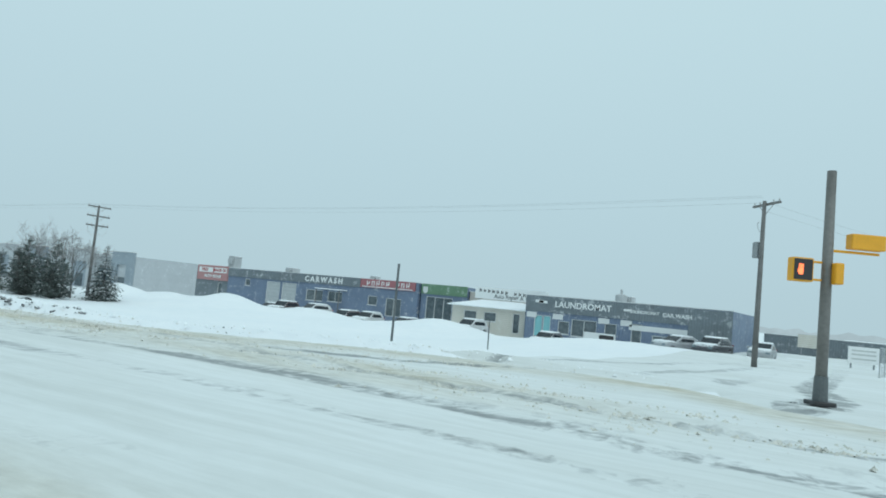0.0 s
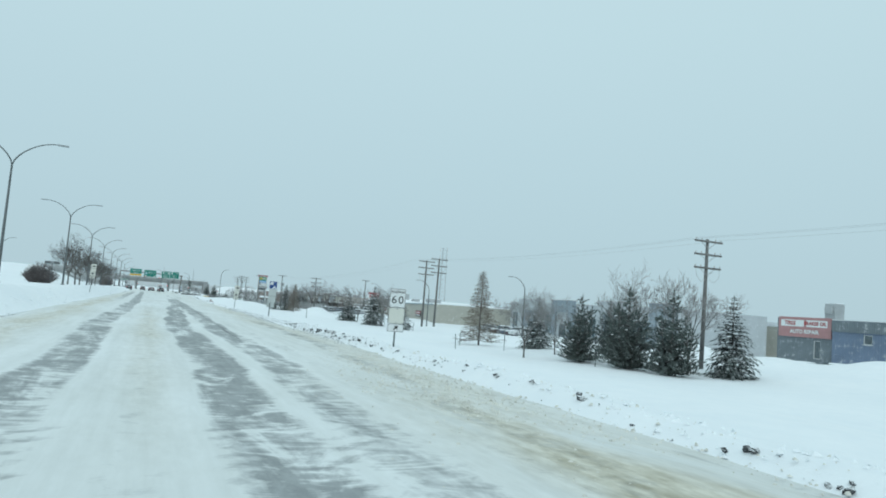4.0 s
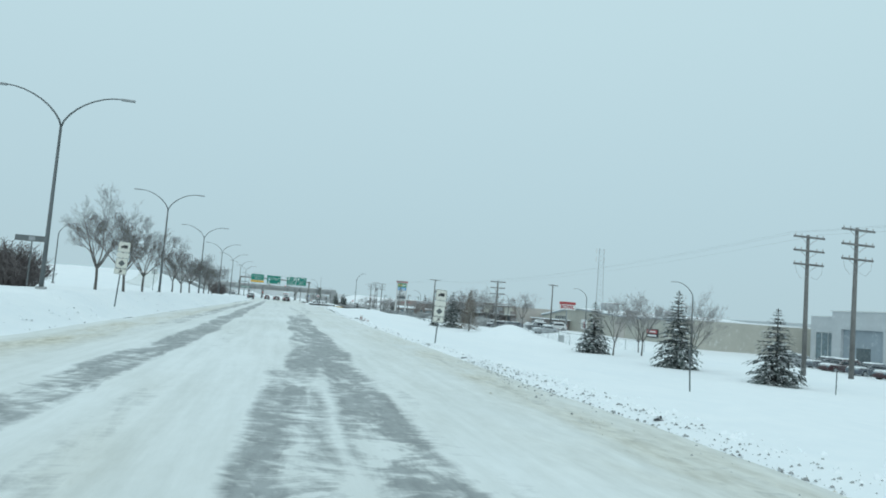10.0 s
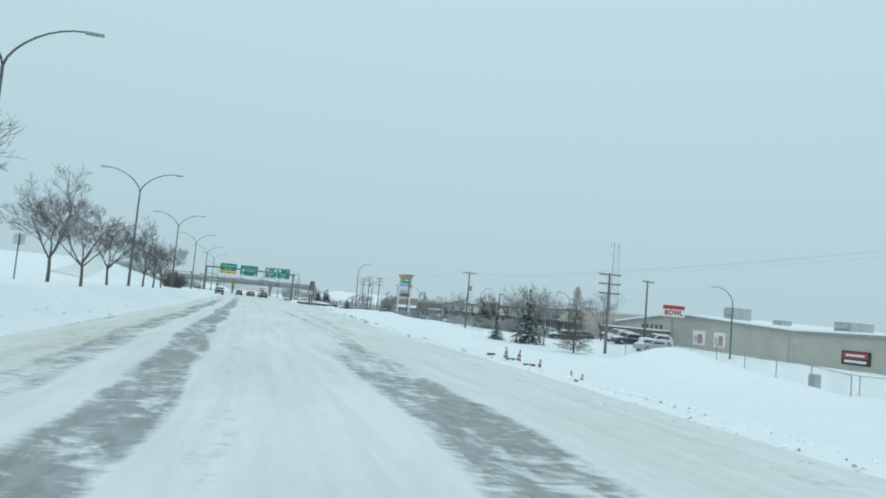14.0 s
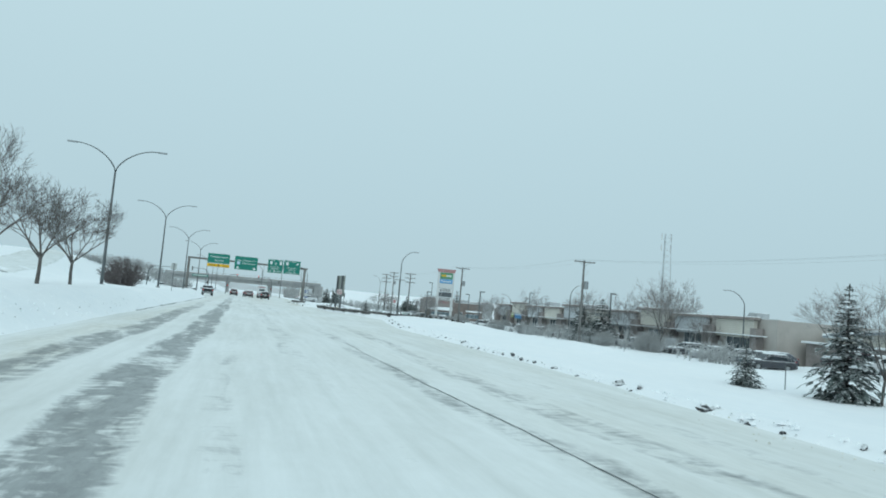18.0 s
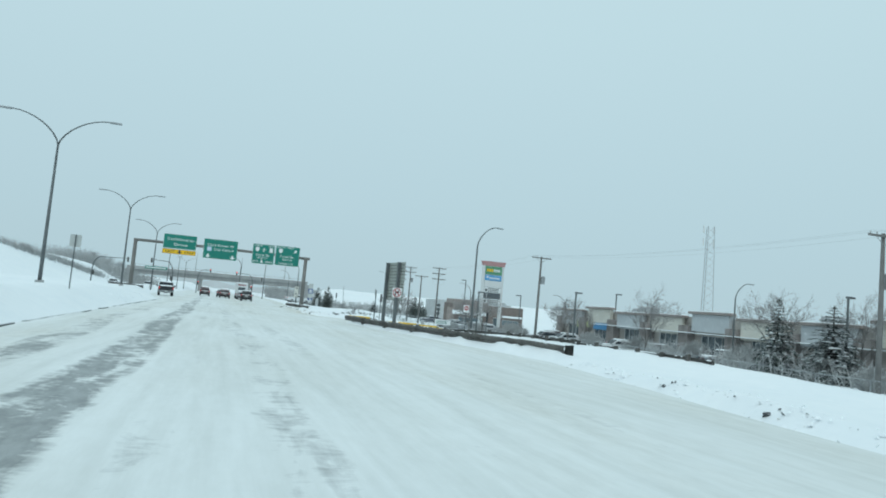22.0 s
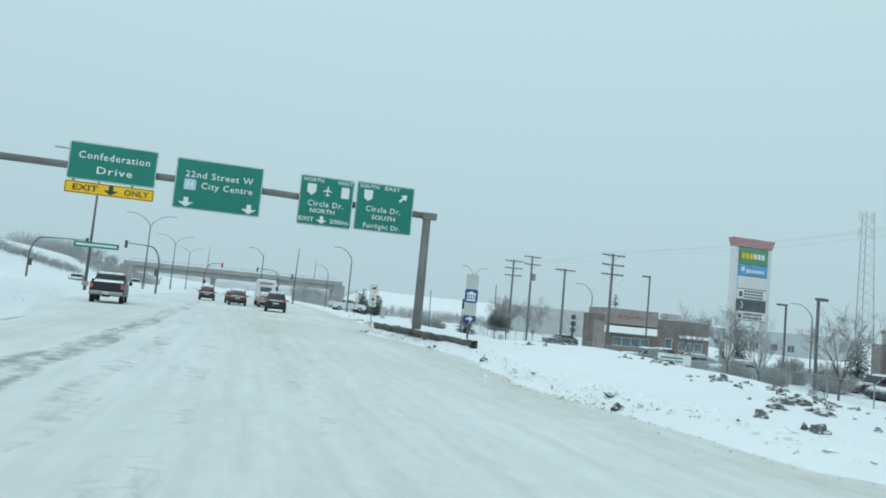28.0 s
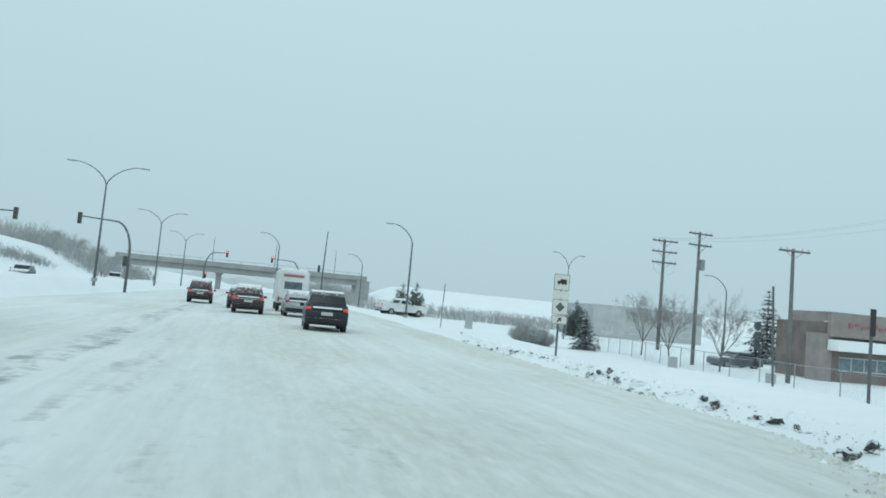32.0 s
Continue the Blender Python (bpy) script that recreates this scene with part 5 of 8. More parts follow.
AVENUE = "bare leafless street tree standing in the snowy median"
elm = [bare_tree("street_tree", 7.5, AVENUE, s, 0.78, M_ELMTWIG, dense=4, lift=0.70, trunk_h=0.27, fine=0.009, fork=6, stout=0.014) for s in (3, 8, 15)]
for i, (x, y, s) in enumerate(((-12.1, 119.6, 0.82), (-11.9, 127.2, 0.89), (-12.0, 135.4, 0.84), (-11.8, 151.8, 0.96), (-11.9, 159.8, 0.95), (-11.9, 168.0, 0.92), (-11.9, 186.4, 1.0), (-11.9, 194.3, 0.93),
                               (-11.9, 201.2, 0.98))):
    if i < 3:
        elm[i].matrix_basis = pose(x, y, gz(x, y), 0, 0, 70 * i) @ Matrix.Diagonal((s, s, 0.92 * s, 1))
    else:
        plant(elm[i % 3], x, y, 0.92 * s, sx=1.09)

sp = [conifer("spruce", 5.0, 3.7, "young dark green spruce dusted with snow", s, M_NEEDLE, 0.34, 26) for s in (1, 2)]
for i, (x, y, h, w) in enumerate(((33.4, 50.4, 5.4, 1.0), (30.7, 108.6, 4.9, 1.12), (29.8, 118.7, 5.6, 0.95), (29.8, 133.4, 5.1, 1.0), (28.2, 184.9, 5.7, 0.95), (26.6, 190.5, 2.6, 1.1),
                                  (30.3, 70.2, 4.4, 1.1), (58.5, 354.9, 9.0, 0.85), (79.4, 352, 8.2, 0.95), (30, 345, 3.6, 1.2), (43.0, 243.9, 6.0, 0.95), (43.0, 238.3, 6.0, 1.3), (56, 305, 5.0, 0.9))):
    if i < 2:
        sp[i].matrix_basis = pose(x, y, gz(x, y), 0, 0, 40 * i) @ Matrix.Diagonal((h / 5 * w, h / 5 * w, h / 5, 1))
    else:
        plant(sp[i % 2], x, y, h / 5.0, sx=w)

def pine(h, w, seed):
    """Several rising stems whose upswept branches end in brushes of long needles."""
    rnd = random.Random(seed)
    t = thing("pine", 0, 0, 0, "broad bushy pine with snow-dusted needles", "tree")
    wood, bm, sn = bmesh.new(), bmesh.new(), bmesh.new()

    def brush(p, d, length, n):
        u = d.orthogonal().normalized()
        v = d.cross(u)
        for _ in range(n):
            a = rnd.uniform(0, math.tau)
            o = u * math.cos(a) + v * math.sin(a)
            q = p + d * length * rnd.uniform(-0.2, 0.8)
            e = q + (d * rnd.uniform(0.5, 1.1) + o * rnd.uniform(0.4, 0.9)).normalized() * length * rnd.uniform(0.5, 0.9)
            k = d.cross(o) * rnd.uniform(0.018, 0.034)
            bm.faces.new((bm.verts.new(q - k), bm.verts.new(q + k), bm.verts.new(e)))

    leaders = [(0.0, 0.0, 1.0)]
    for k in range(5):
        a = k * 1.257 + rnd.uniform(-0.4, 0.4)
        leaders.append((math.cos(a) * w * rnd.uniform(0.16, 0.26), math.sin(a) * w * rnd.uniform(0.16, 0.26), rnd.uniform(0.55, 0.86)))
    for lx, ly, S in leaders:
        H = h * S
        foot = Vector((lx * 0.12, ly * 0.12, -0.3))
        bend, head = Vector((lx * 0.8, ly * 0.8, H * 0.45)), Vector((lx, ly, H))
        tube(wood, [foot, bend, head], [0.075 * S, 0.05 * S, 0.012], 6, cap=False)
        layers = 13 if S == 1.0 else 10
        for L in range(layers):
            f = 0.07 + 0.91 * L / layers + rnd.uniform(-0.02, 0.02)
            p = foot.lerp(bend, f / 0.5) if f < 0.5 else bend.lerp(head, (f - 0.5) / 0.5)
            p.z = max(p.z, 0.12)
            reach = w * (0.50 if S == 1.0 else 0.34) * (1 - f) ** 0.85
            for k in range(7 if f < 0.7 else 5):
                a = k * 0.9 + L * 1.3 + rnd.uniform(-0.4, 0.4)
                r = reach * rnd.uniform(0.40, 1.15) + 0.08
                lift = rnd.uniform(-0.02, 0.28) + 0.6 * f
                d = Vector((math.cos(a), math.sin(a), lift)).normalized()
                q = p + d * r
                tube(wood, [p, q], [0.016, 0.006], 3, cap=False)
                m = max(2, int(r / 0.21))
                for j in range(m):
                    g = (j + 0.8) / m
                    c = p.lerp(q, g) + Vector((rnd.uniform(-0.1, 0.1), rnd.uniform(-0.1, 0.1), rnd.uniform(-0.06, 0.10)))
                    brush(c, (d + Vector((rnd.uniform(-0.7, 0.7), rnd.uniform(-0.7, 0.7), rnd.uniform(0, 0.5)))).normalized(), 0.26, 11)
                if rnd.random() < 0.08:
                    b = bmesh.ops.create_icosphere(sn, subdivisions=1, radius=rnd.uniform(0.05, 0.11))["verts"]
                    bmesh.ops.transform(sn, matrix=Matrix.Translation(p.lerp(q, 0.7) + Vector((0, 0, 0.05))) @ Matrix.Diagonal((1.6, 1.4, 0.45, 1)), verts=b)
        brush(head - Vector((0, 0, 0.1)), Vector((0, 0, 1)), 0.34, 16)
    part("trunk", wood, M_BARK, t, "rising stems and boughs", smooth=True)
    part("needle_crown", bm, M_PINE, t, "grey-green brushes of long needles")
    tagged(part("snow_load", sn, M_SNOW, t, "small pads of snow", smooth=True), kind="stuff")
    return t


pn = [pine(5.0, 4.6, s) for s in (5, 6, 7)]
for i, (x, y, h, w) in enumerate(((26.9, 58.3, 4.7, 0.95), (28.0, 54.3, 5.3, 1.0), (28.6, 50.6, 5.2, 1.0), (31.0, 60.5, 4.6, 0.8),
                                  (52, 392, 5.5, 1.2), (56, 399, 5.0, 1.3), (27, 414, 6.5, 0.9), (31, 420, 6.2, 0.9))):
    if i < 3:
        pn[i].matrix_basis = pose(x, y, gz(x, y), 0, 0, 50 * i) @ Matrix.Diagonal((h / 5 * w, h / 5 * w, h / 5, 1))
    else:
        plant(pn[i % 3], x, y, h / 5.0, sx=w)

def larch(h, w, seed):
    """Bare larch: a straight leader with long level branches and hanging twigs."""
    rnd = random.Random(seed)
    t = thing("larch", 0, 0, 0, "leafless tan larch with fine bare branches", "tree")
    part("trunk", tubed([(0, 0, -0.4), (0, 0, h * 0.5), (0.03, 0, h)], [h * 0.014, h * 0.008, 0.008], 7), M_BARK, t, smooth=True)
    bm = bmesh.new()
    for k in range(210):
        f = 0.06 + 0.91 * k / 210
        a = k * 2.4 + rnd.uniform(-0.4, 0.4)
        r = w / 2 * (1 - f) ** 0.95 * rnd.uniform(0.62, 1.05) + 0.05
        d = Vector((math.cos(a), math.sin(a), 0))
        p = Vector((0, 0, h * f))
        m, q = p + d * r * 0.5 + Vector((0, 0, -0.04 * r)), p + d * r + Vector((0, 0, rnd.uniform(-0.16, 0.10) * r))
        tube(bm, [p, m, q], [0.020, 0.015, 0.007], 3, cap=False)
        for _ in range(int(3 + r * 17)):
            s = p.lerp(m, rnd.uniform(0.5, 1)) if rnd.random() < 0.25 else m.lerp(q, rnd.random())
            e = s + (d * rnd.uniform(0.1, 0.8) + Vector((rnd.uniform(-0.8, 0.8), rnd.uniform(-0.8, 0.8), rnd.uniform(-0.55, 0.35)))).normalized() * rnd.uniform(0.12, 0.34)
            tube(bm, [s, e], [0.012, 0.006], 3, cap=False)
    part("bare_crown", bm, M_LARCH, t, "fine bare tan branches")
    return t


la = larch(7.0, 5.0, 21)
la.matrix_basis = pose(26.3, 73.9, gz(26.3, 73.9))
plant(la, 28.0, 172.9, 0.92)

dc = [bare_tree("bare_tree", 5.4, "small leafless tree with upright grey twigs", s, 0.55, None, 4, 0.24, 6, fine=0.0065, stout=0.012) for s in (31, 32)]
for i, (x, y, s) in enumerate(((31.2, 52.0, 1.15), (31.6, 119.6, 1.0), (31.0, 131.5, 0.85), (49.4, 232.3, 1.55), (23.8, 60.9, 0.78), (30.0, 57.5, 1.15), (29.9, 184.3, 0.95), (33.5, 330, 0.95), (31.5, 333.5, 0.85),
                               (47, 240, 1.2), (45, 246, 1.1), (43, 263, 1.25), (42.9, 224.6, 1.25), (37, 304, 0.9), (34.5, 296, 0.85), (32.2, 290, 0.75), (44.5, 285, 1.0), (46, 281, 0.9), (37, 137, 1.0),
                               (41, 145, 1.0), (36, 345, 0.9), (40, 275, 0.9), (31.5, 283, 0.8), (28.0, 63.4, 0.8), (48, 205, 1.1), (48.6, 224.6, 0.85))):
    if i < 2:
        dc[i].matrix_basis = pose(x, y, gz(x, y), 0, 0, 60 * i) @ Matrix.Diagonal((s, s, s, 1))
    else:
        plant(dc[i % 2], x, y, s)

far_tree = bare_tree("bare_tree", 5.4, "leafless tree beside the overpass, paled with painted haze", 33, 0.6, M_THICKET, 3, 0.2, 7, fine=0.02, stout=0.014)
for i, (x, y, s) in enumerate(((19, 474, 0.9), (23, 478, 1.0), (27, 474, 0.95), (30, 480, 0.9), (-28, 468, 0.9), (-32, 465, 1.05), (-36, 470, 1.1), (-40, 466, 1.0), (-44, 462, 0.95))):
    if i == 0:
        far_tree.matrix_basis = pose(x, y, gz(x, y)) @ Matrix.Diagonal((s, s, s, 1))
    else:
        plant(far_tree, x, y, s)

bu = [bush("bare reddish-brown shrub clump in the snow", 41), bush("grey leafless shrub by the lots, paled with painted haze", 42, 1.4, 2.4, M_THICKET)]
for i, (x, y, s) in enumerate(((-14.8, 112.5, 1.35), (-14.2, 111, 1.2), (-12.8, 225.2, 1.3), (35, 292, 1.0), (36, 297, 1.1), (38.5, 301, 1.2), (34.5, 305, 1.1), 
                               (42, 225, 1.6), (46, 228, 1.5), (43.5, 239, 1.7), (46, 251, 1.6), (45, 257, 1.5), (44, 266, 1.6), (40, 270, 1.4), (41, 293, 1.5), (42, 298, 1.5),
                               (31, 276, 1.0), (35, 281, 1.2), (44, 276, 1.4), (23, 343, 1.2), (24.5, 345, 1.1), (26, 346, 1.2), (40, 232, 1.2))):
    if i in (0, 3):
        bu[i // 3].matrix_basis = pose(x, y, gz(x, y), 0, 0, 80 * i) @ Matrix.Diagonal((s, s, s, 1))
    else:
        plant(bu[0 if x < 0 else 1], x, y, s)

# thicket at the foot of the bridge approaches
def thicket(seed, count, at, tall, label, mat=M_THICKET):
    bm = bmesh.new()
    rnd = random.Random(seed)
    for k in range(count):
        x, y = at(rnd)
        p = Vector((x, y, gz(x, y) - 0.1))
        hh = rnd.uniform(*tall)
        d = Vector((rnd.uniform(-0.5, 0.5), rnd.uniform(-0.5, 0.5), 1)).normalized()
        tube(bm, [p, p + d * hh], [0.05, 0.015], 3, cap=False)
        for _ in range(5):
            s = p + d * hh * rnd.uniform(0.25, 0.95)
            e = s + Vector((rnd.uniform(-1, 1), rnd.uniform(-1, 1), rnd.uniform(0.0, 1))).normalized() * rnd.uniform(0.4, 1.1)
            tube(bm, [s, e], [0.03, 0.012], 3, cap=False)
    tagged(part("thicket", bm, mat), label, "shrubs", kind="stuff")


def right_foot(r):
    x = r.uniform(17, 75)
    return x, 436 + r.uniform(-9, 12) + (x - 17) * 0.12


def ramp_side(r):
    k = r.random()
    return -42.5 + 8.8 * k + r.gauss(0, 0.7), 348 + 67 * k


thicket(77, 1300, right_foot, (1.4, 3.4), "grey leafless thicket at the foot of the bridge embankment")
thicket(81, 500, lambda r: (r.uniform(15, 26), r.uniform(462, 478)), (3.0, 6.5), "tall grey thicket at the bridge abutment")
thicket(78, 1500, lambda r: (r.uniform(-56, -23), r.uniform(440, 474)), (2.0, 5.0), "dense grey thicket beside the bridge abutment")
thicket(80, 420, lambda r: (r.gauss(42.5, 1.2), r.choice((214, 227, 238, 247, 258)) + r.gauss(0, 2.0)), (0.8, 2.4), "leafless shrubs along the mall's lot, paled with painted haze")
thicket(79, 600, ramp_side, (0.6, 1.5), "leafless shrubs lining the ramp embankment, paled with painted haze")


# ---------------------------------------------------------------- lumps of ice and stones at the verge
def lump(name, seed, mat, flat=0.55):
    rnd = random.Random(seed)
    bm = bmesh.new()
    bmesh.ops.create_icosphere(bm, subdivisions=2, radius=0.5)
    off = Vector((seed * 3.1, 0, 0))
    for v in bm.verts:
        n = v.co.normalized()
        k = 1 + 0.6 * noise.noise(n * 1.6 + off) + 0.7 * noise.noise(n * 4.3 + off)
        v.co = Vector((n.x * 0.5 * k, n.y * 0.5 * k, n.z * 0.5 * k * flat))
    return part(name, bm, mat)


LUMPS = [lump("slush_lump", s, M_CLOD, 0.5 + 0.12 * (s % 3)) for s in range(5)]
for ob in LUMPS:
    tagged(ob, "dirty frozen slush lump ploughed to the road edge", "ice lump", group="frozen lumps along the verge")
used = [0] * len(LUMPS)


def drop_lump(x, y, s):
    k = random.randrange(len(LUMPS))
    m = pose(x, y, gz(x, y) - 0.06 * s, random.uniform(-35, 35), random.uniform(-35, 35), random.uniform(0, 360)) @ Matrix.Diagonal((s * random.uniform(0.8, 1.6), s * random.uniform(0.6, 1.0), s * random.uniform(0.7, 1.2), 1))
    if not used[k]:
        used[k] = 1
        LUMPS[k].matrix_basis = m
    else:
        o = LUMPS[k].copy()
        scene.collection.objects.link(o)
        o.matrix_basis = m


y = -6.0
while y < 318:
    if 216 < y < 262:
        y = 262
    step, most, size = (0.8, 4, 0.12) if 8 < y < 57 else ((6.5, 3, 0.12) if y < 160 else (2.6, 4, 0.15) if y < 290 else (1.1, 4, 0.16))
    base = float(road_right(y)) + random.gauss(0.22, 0.12)
    for _ in range(random.randint(1, most)):
        drop_lump(base + random.gauss(0, 0.09), y + random.gauss(0, 0.35), size * random.choice((0.4, 0.6, 0.8, 1.0, 1.5)))
    y += step * random.uniform(0.3, 1.8)
for x, y, s in ((5.35, 10.6, 0.26), (5.2, 15.1, 0.30), (5.25, 17.7, 0.28), (5.4, 19.6, 0.30), (5.5, 22.0, 0.22), (5.6, 26.0, 0.34), (5.7, 26.3, 0.22), (5.2, 28.8, 0.24), (5.5, 33, 0.24), (5.6, 38, 0.26),
                (6.3, 46.2, 0.34), (6.05, 47.0, 0.40), (6.0, 47.8, 0.30), (6.1, 48.7, 0.42), (6.0, 49.7, 0.44), (5.85, 49.9, 0.30), (5.95, 51.2, 0.36), (5.85, 51.5, 0.26), (5.8, 52.3, 0.34), (5.7, 54.3, 0.28), (5.5, 56.4, 0.24), (9.6, -11.7, 0.2), (10.3, -11.8, 0.25), (9.4, -12.2, 0.16), (10.6, -12.6, 0.2), (9.3, -12.6, 0.14), (7.75, 176.2, 0.34), (8.0, 180.4, 0.30), (8.1, 187.2, 0.28), (8.0, 171.5, 0.26)):
    drop_lump(x - 0.2 if y < 60 else x, y, s * 0.6)

rr = random.Random(21)
for k in range(16):
    y = 277.5 + 13 * rr.random()
    drop_lump(7.75 - 0.0875 * (y - 276.6) - rr.uniform(0.15, 0.5), y, rr.choice((0.08, 0.1, 0.14, 0.2)))

STONES = [lump("stone", s, M_ROCK, 0.95) for s in (11, 12, 13)]
for ob in STONES:
    tagged(ob, "grey snow-capped field stone in the rock bed", "stone", group="stones beside the ramp")
rnd = random.Random(5)
heaps = ((9.2, 261.6), (10.3, 263.4), (10.6, 262.7), (11.8, 264.0), (11.9, 263.0), (12.3, 265.7), (11.1, 266.1), (11.2, 267.1), (12.5, 270.8), (11.8, 271.4), (13.2, 279.5), (10.8, 277.7))
for k in range(84):
    hx, hy = heaps[k % 12]
    x, y = max(8.2, hx + rnd.gauss(0, 0.42)), hy + rnd.gauss(0, 0.5)
    s = 0.07 + (0.27 if hy < 266 else 0.20) * rnd.random() ** 1.7
    m = pose(x, y, gz(x, y) - 0.04 * s, rnd.uniform(-20, 20), rnd.uniform(-20, 20), rnd.uniform(0, 360)) @ Matrix.Diagonal((s * 1.3, s, s, 1))
    if k < 3:
        STONES[k].matrix_basis = m
    else:
        o = STONES[k % 3].copy()
        scene.collection.objects.link(o)
        o.matrix_basis = m


def crumbs(name, count, seed, lo, hi, at, wide, mat, label, category, side=1, y0=-8.0, y1=318.0, line=None):
    """Broken angular pieces strewn along the verge."""
    g = np.random.default_rng(seed)
    y = g.uniform(y0, y1, count)
    y = y[~((y > 219) & (y < 250)) & ((side > 0) | (y > 40))]
    n = len(y)
    x = road_right(y) + g.normal(at, wide, n) if side > 0 else road_left(y) - np.abs(g.normal(at, wide, n))
    if line is not None:
        x = g.normal(line, wide, n)
    s = lo + (hi - lo) * g.random(n) ** 2.2
    z = land(x, y)
    z = np.where(x < road_right(y) + 0.2, np.maximum(z, 0.0), z)
    a0 = g.uniform(0, 6.28, n)
    cols = []
    for j in range(4):
        r = s * g.uniform(0.6, 1.4, n)
        cols.append(np.stack([x + r * np.cos(a0 + 1.57 * j), y + r * np.sin(a0 + 1.57 * j), z - 0.25 * s], -1))
    cols.append(np.stack([x + s * g.uniform(-0.5, 0.2, n), y + s * g.uniform(-0.4, 0.4, n), z + s * g.uniform(0.4, 0.8, n)], -1))
    cols.append(np.stack([x + s * g.uniform(0.1, 0.5, n), y + s * g.uniform(-0.4, 0.4, n), z + s * g.uniform(0.2, 0.7, n)], -1))
    V = np.stack(cols, 1).reshape(-1, 3).tolist()
    F = []
    for i in range(0, 6 * n, 6):
        F += [(i, i + 1, i + 4), (i + 1, i + 2, i + 5, i + 4), (i + 2, i + 3, i + 5), (i + 3, i, i + 4, i + 5)]
    me = bpy.data.meshes.new(name)
    me.from_pydata(V, [], F)
    me.materials.append(mat)
    tagged(new(name, me), label, category, kind="stuff")


crumbs("slush_crumbs", 1100, 9, 0.010, 0.045, 0.25, 0.14, M_CLOD, "scattered dirty slush crumbs along the road edge", "slush")
crumbs("snow_chunks", 5200, 10, 0.02, 0.10, 0.75, 0.45, M_SNOW, "broken chunks of ploughed snow along the verge", "snow")
crumbs("snow_chunks", 2600, 12, 0.02, 0.09, 0.9, 0.7, M_SNOW, "broken chunks of ploughed snow on the median bank", "snow", -1)
crumbs("slush_crumbs", 700, 13, 0.015, 0.06, 0.6, 0.6, M_CLOD, "dirty slush crumbs along the median bank", "slush", -1)
crumbs("churned_snow", 6500, 14, 0.012, 0.055, -1.5, 1.0, M_CHURN, "churned dirty snow on the road shoulder", "snow", 1, -9.0, 40.0)
crumbs("churned_snow", 2500, 15, 0.012, 0.045, -0.7, 0.5, M_CHURN, "churned dirty snow on the road shoulder", "snow", 1, 40.0, 318.0)
crumbs("churned_snow", 5200, 19, 0.02, 0.09, 0.0, 0.75, M_CHURN, "lumpy ridge of ploughed dirty snow across the corner", "snow", 1, -14.0, 6.0, 3.7)
crumbs("slush_crumbs", 260, 20, 0.02, 0.06, 0.0, 0.6, M_ICECRUST, "grey ice lumps in the ploughed ridge", "ice", 1, -14.0, 6.0, 3.7)
crumbs("ice_crust", 2600, 16, 0.010, 0.042, 0.05, 0.38, M_ICECRUST, "grey broken ice crust along the road edge", "ice", 1, 40.0, 92.0)
crumbs("churned_snow", 3200, 18, 0.015, 0.06, -0.25, 0.3, M_CHURN, "churned dirty snow on the road shoulder", "snow", 1, 258.0, 318.0)
crumbs("ice_crust", 700, 17, 0.008, 0.04, 0.2, 0.3, M_ICECRUST, "grey broken ice crust along the road edge", "ice", 1, 262.0, 318.0)

# a scrap of tyre at the verge
t = thing("tyre_scrap", 6.0, 14.0, gz(6.0, 14.0) - 0.05, "black torn tyre half buried in the snow", "tyre", 20)
bm = bmesh.new()
tube(bm, [(0.27 * math.cos(a), 0.22 * math.sin(a), 0.05 + 0.04 * math.sin(2 * a)) for a in [radians(-30 + 20 * k) for k in range(14)]], [0.07 + 0.03 * math.sin(k) for k in range(14)], 8)
part("tread", bm, M_BLACKRUBBER, t, smooth=True)
bm = bmesh.new()
tube(bm, [(0.16 * math.cos(a), 0.12 * math.sin(a), 0.08) for a in [radians(20 * k) for k in range(9)]], 0.05, 6)
part("bead", bm, M_BLACKRUBBER, t, smooth=True)
# ---------------------------------------------------------------- buildings
# siding colours lifted and snow flecks added partly as painted distance haze
M_BLUEWALL = make_siding("blue_painted_siding", (0.15, 0.20, 0.285), 0.3, 0.2, "X", 0.07)
M_NAVY = make_siding("dark_fascia_siding", (0.155, 0.185, 0.205), 0.25, 0.2, "X", 0.07)
M_GREENWALL = make_siding("green_fascia", (0.13, 0.24, 0.15), 0.25, 0.15, "X", 0.06)
M_CREAM = make_siding("cream_stucco", (0.60, 0.58, 0.52), 0.2, 0.08, "Z", 0.06)
M_TANMETAL = make_siding("tan_ribbed_metal", (0.44, 0.43, 0.38), 0.3, 0.1, "X", 0.05)
M_GREYPANEL = make_siding("blue_grey_panel", (0.28, 0.33, 0.37), 1.2, 0.1, "X", 0.05)
M_LIGHTPANEL = make_siding("pale_grey_panel", (0.47, 0.50, 0.52), 1.2, 0.08, "Z", 0.06)
# brick and render lightened and dusted more, haze put into their colour
M_BROWNWALL = plain("brown_brick_wall", (0.30, 0.262, 0.245), 0.85, 0, 0.2, 4, 0.3, dust=0.15)
M_TANWALL = plain("tan_render_wall", (0.46, 0.43, 0.40), 0.85, 0, 0.12, 2, 0.2, dust=0.13)
M_DARKBRICK = plain("dark_brown_brick_pier", (0.27, 0.245, 0.235), 0.85, 0, 0.25, 5, 0.3, dust=0.15)
M_TRIM = plain("white_trim", (0.66, 0.68, 0.68), 0.5, 0, 0.06, 2, 0.03)
M_DOORGREY = make_siding("overhead_door_panel", (0.42, 0.45, 0.46), 0.5, 0.1, "Z", 0.06)
M_TEAL = plain("teal_door_paint", (0.22, 0.50, 0.53), 0.5, 0, 0.1)
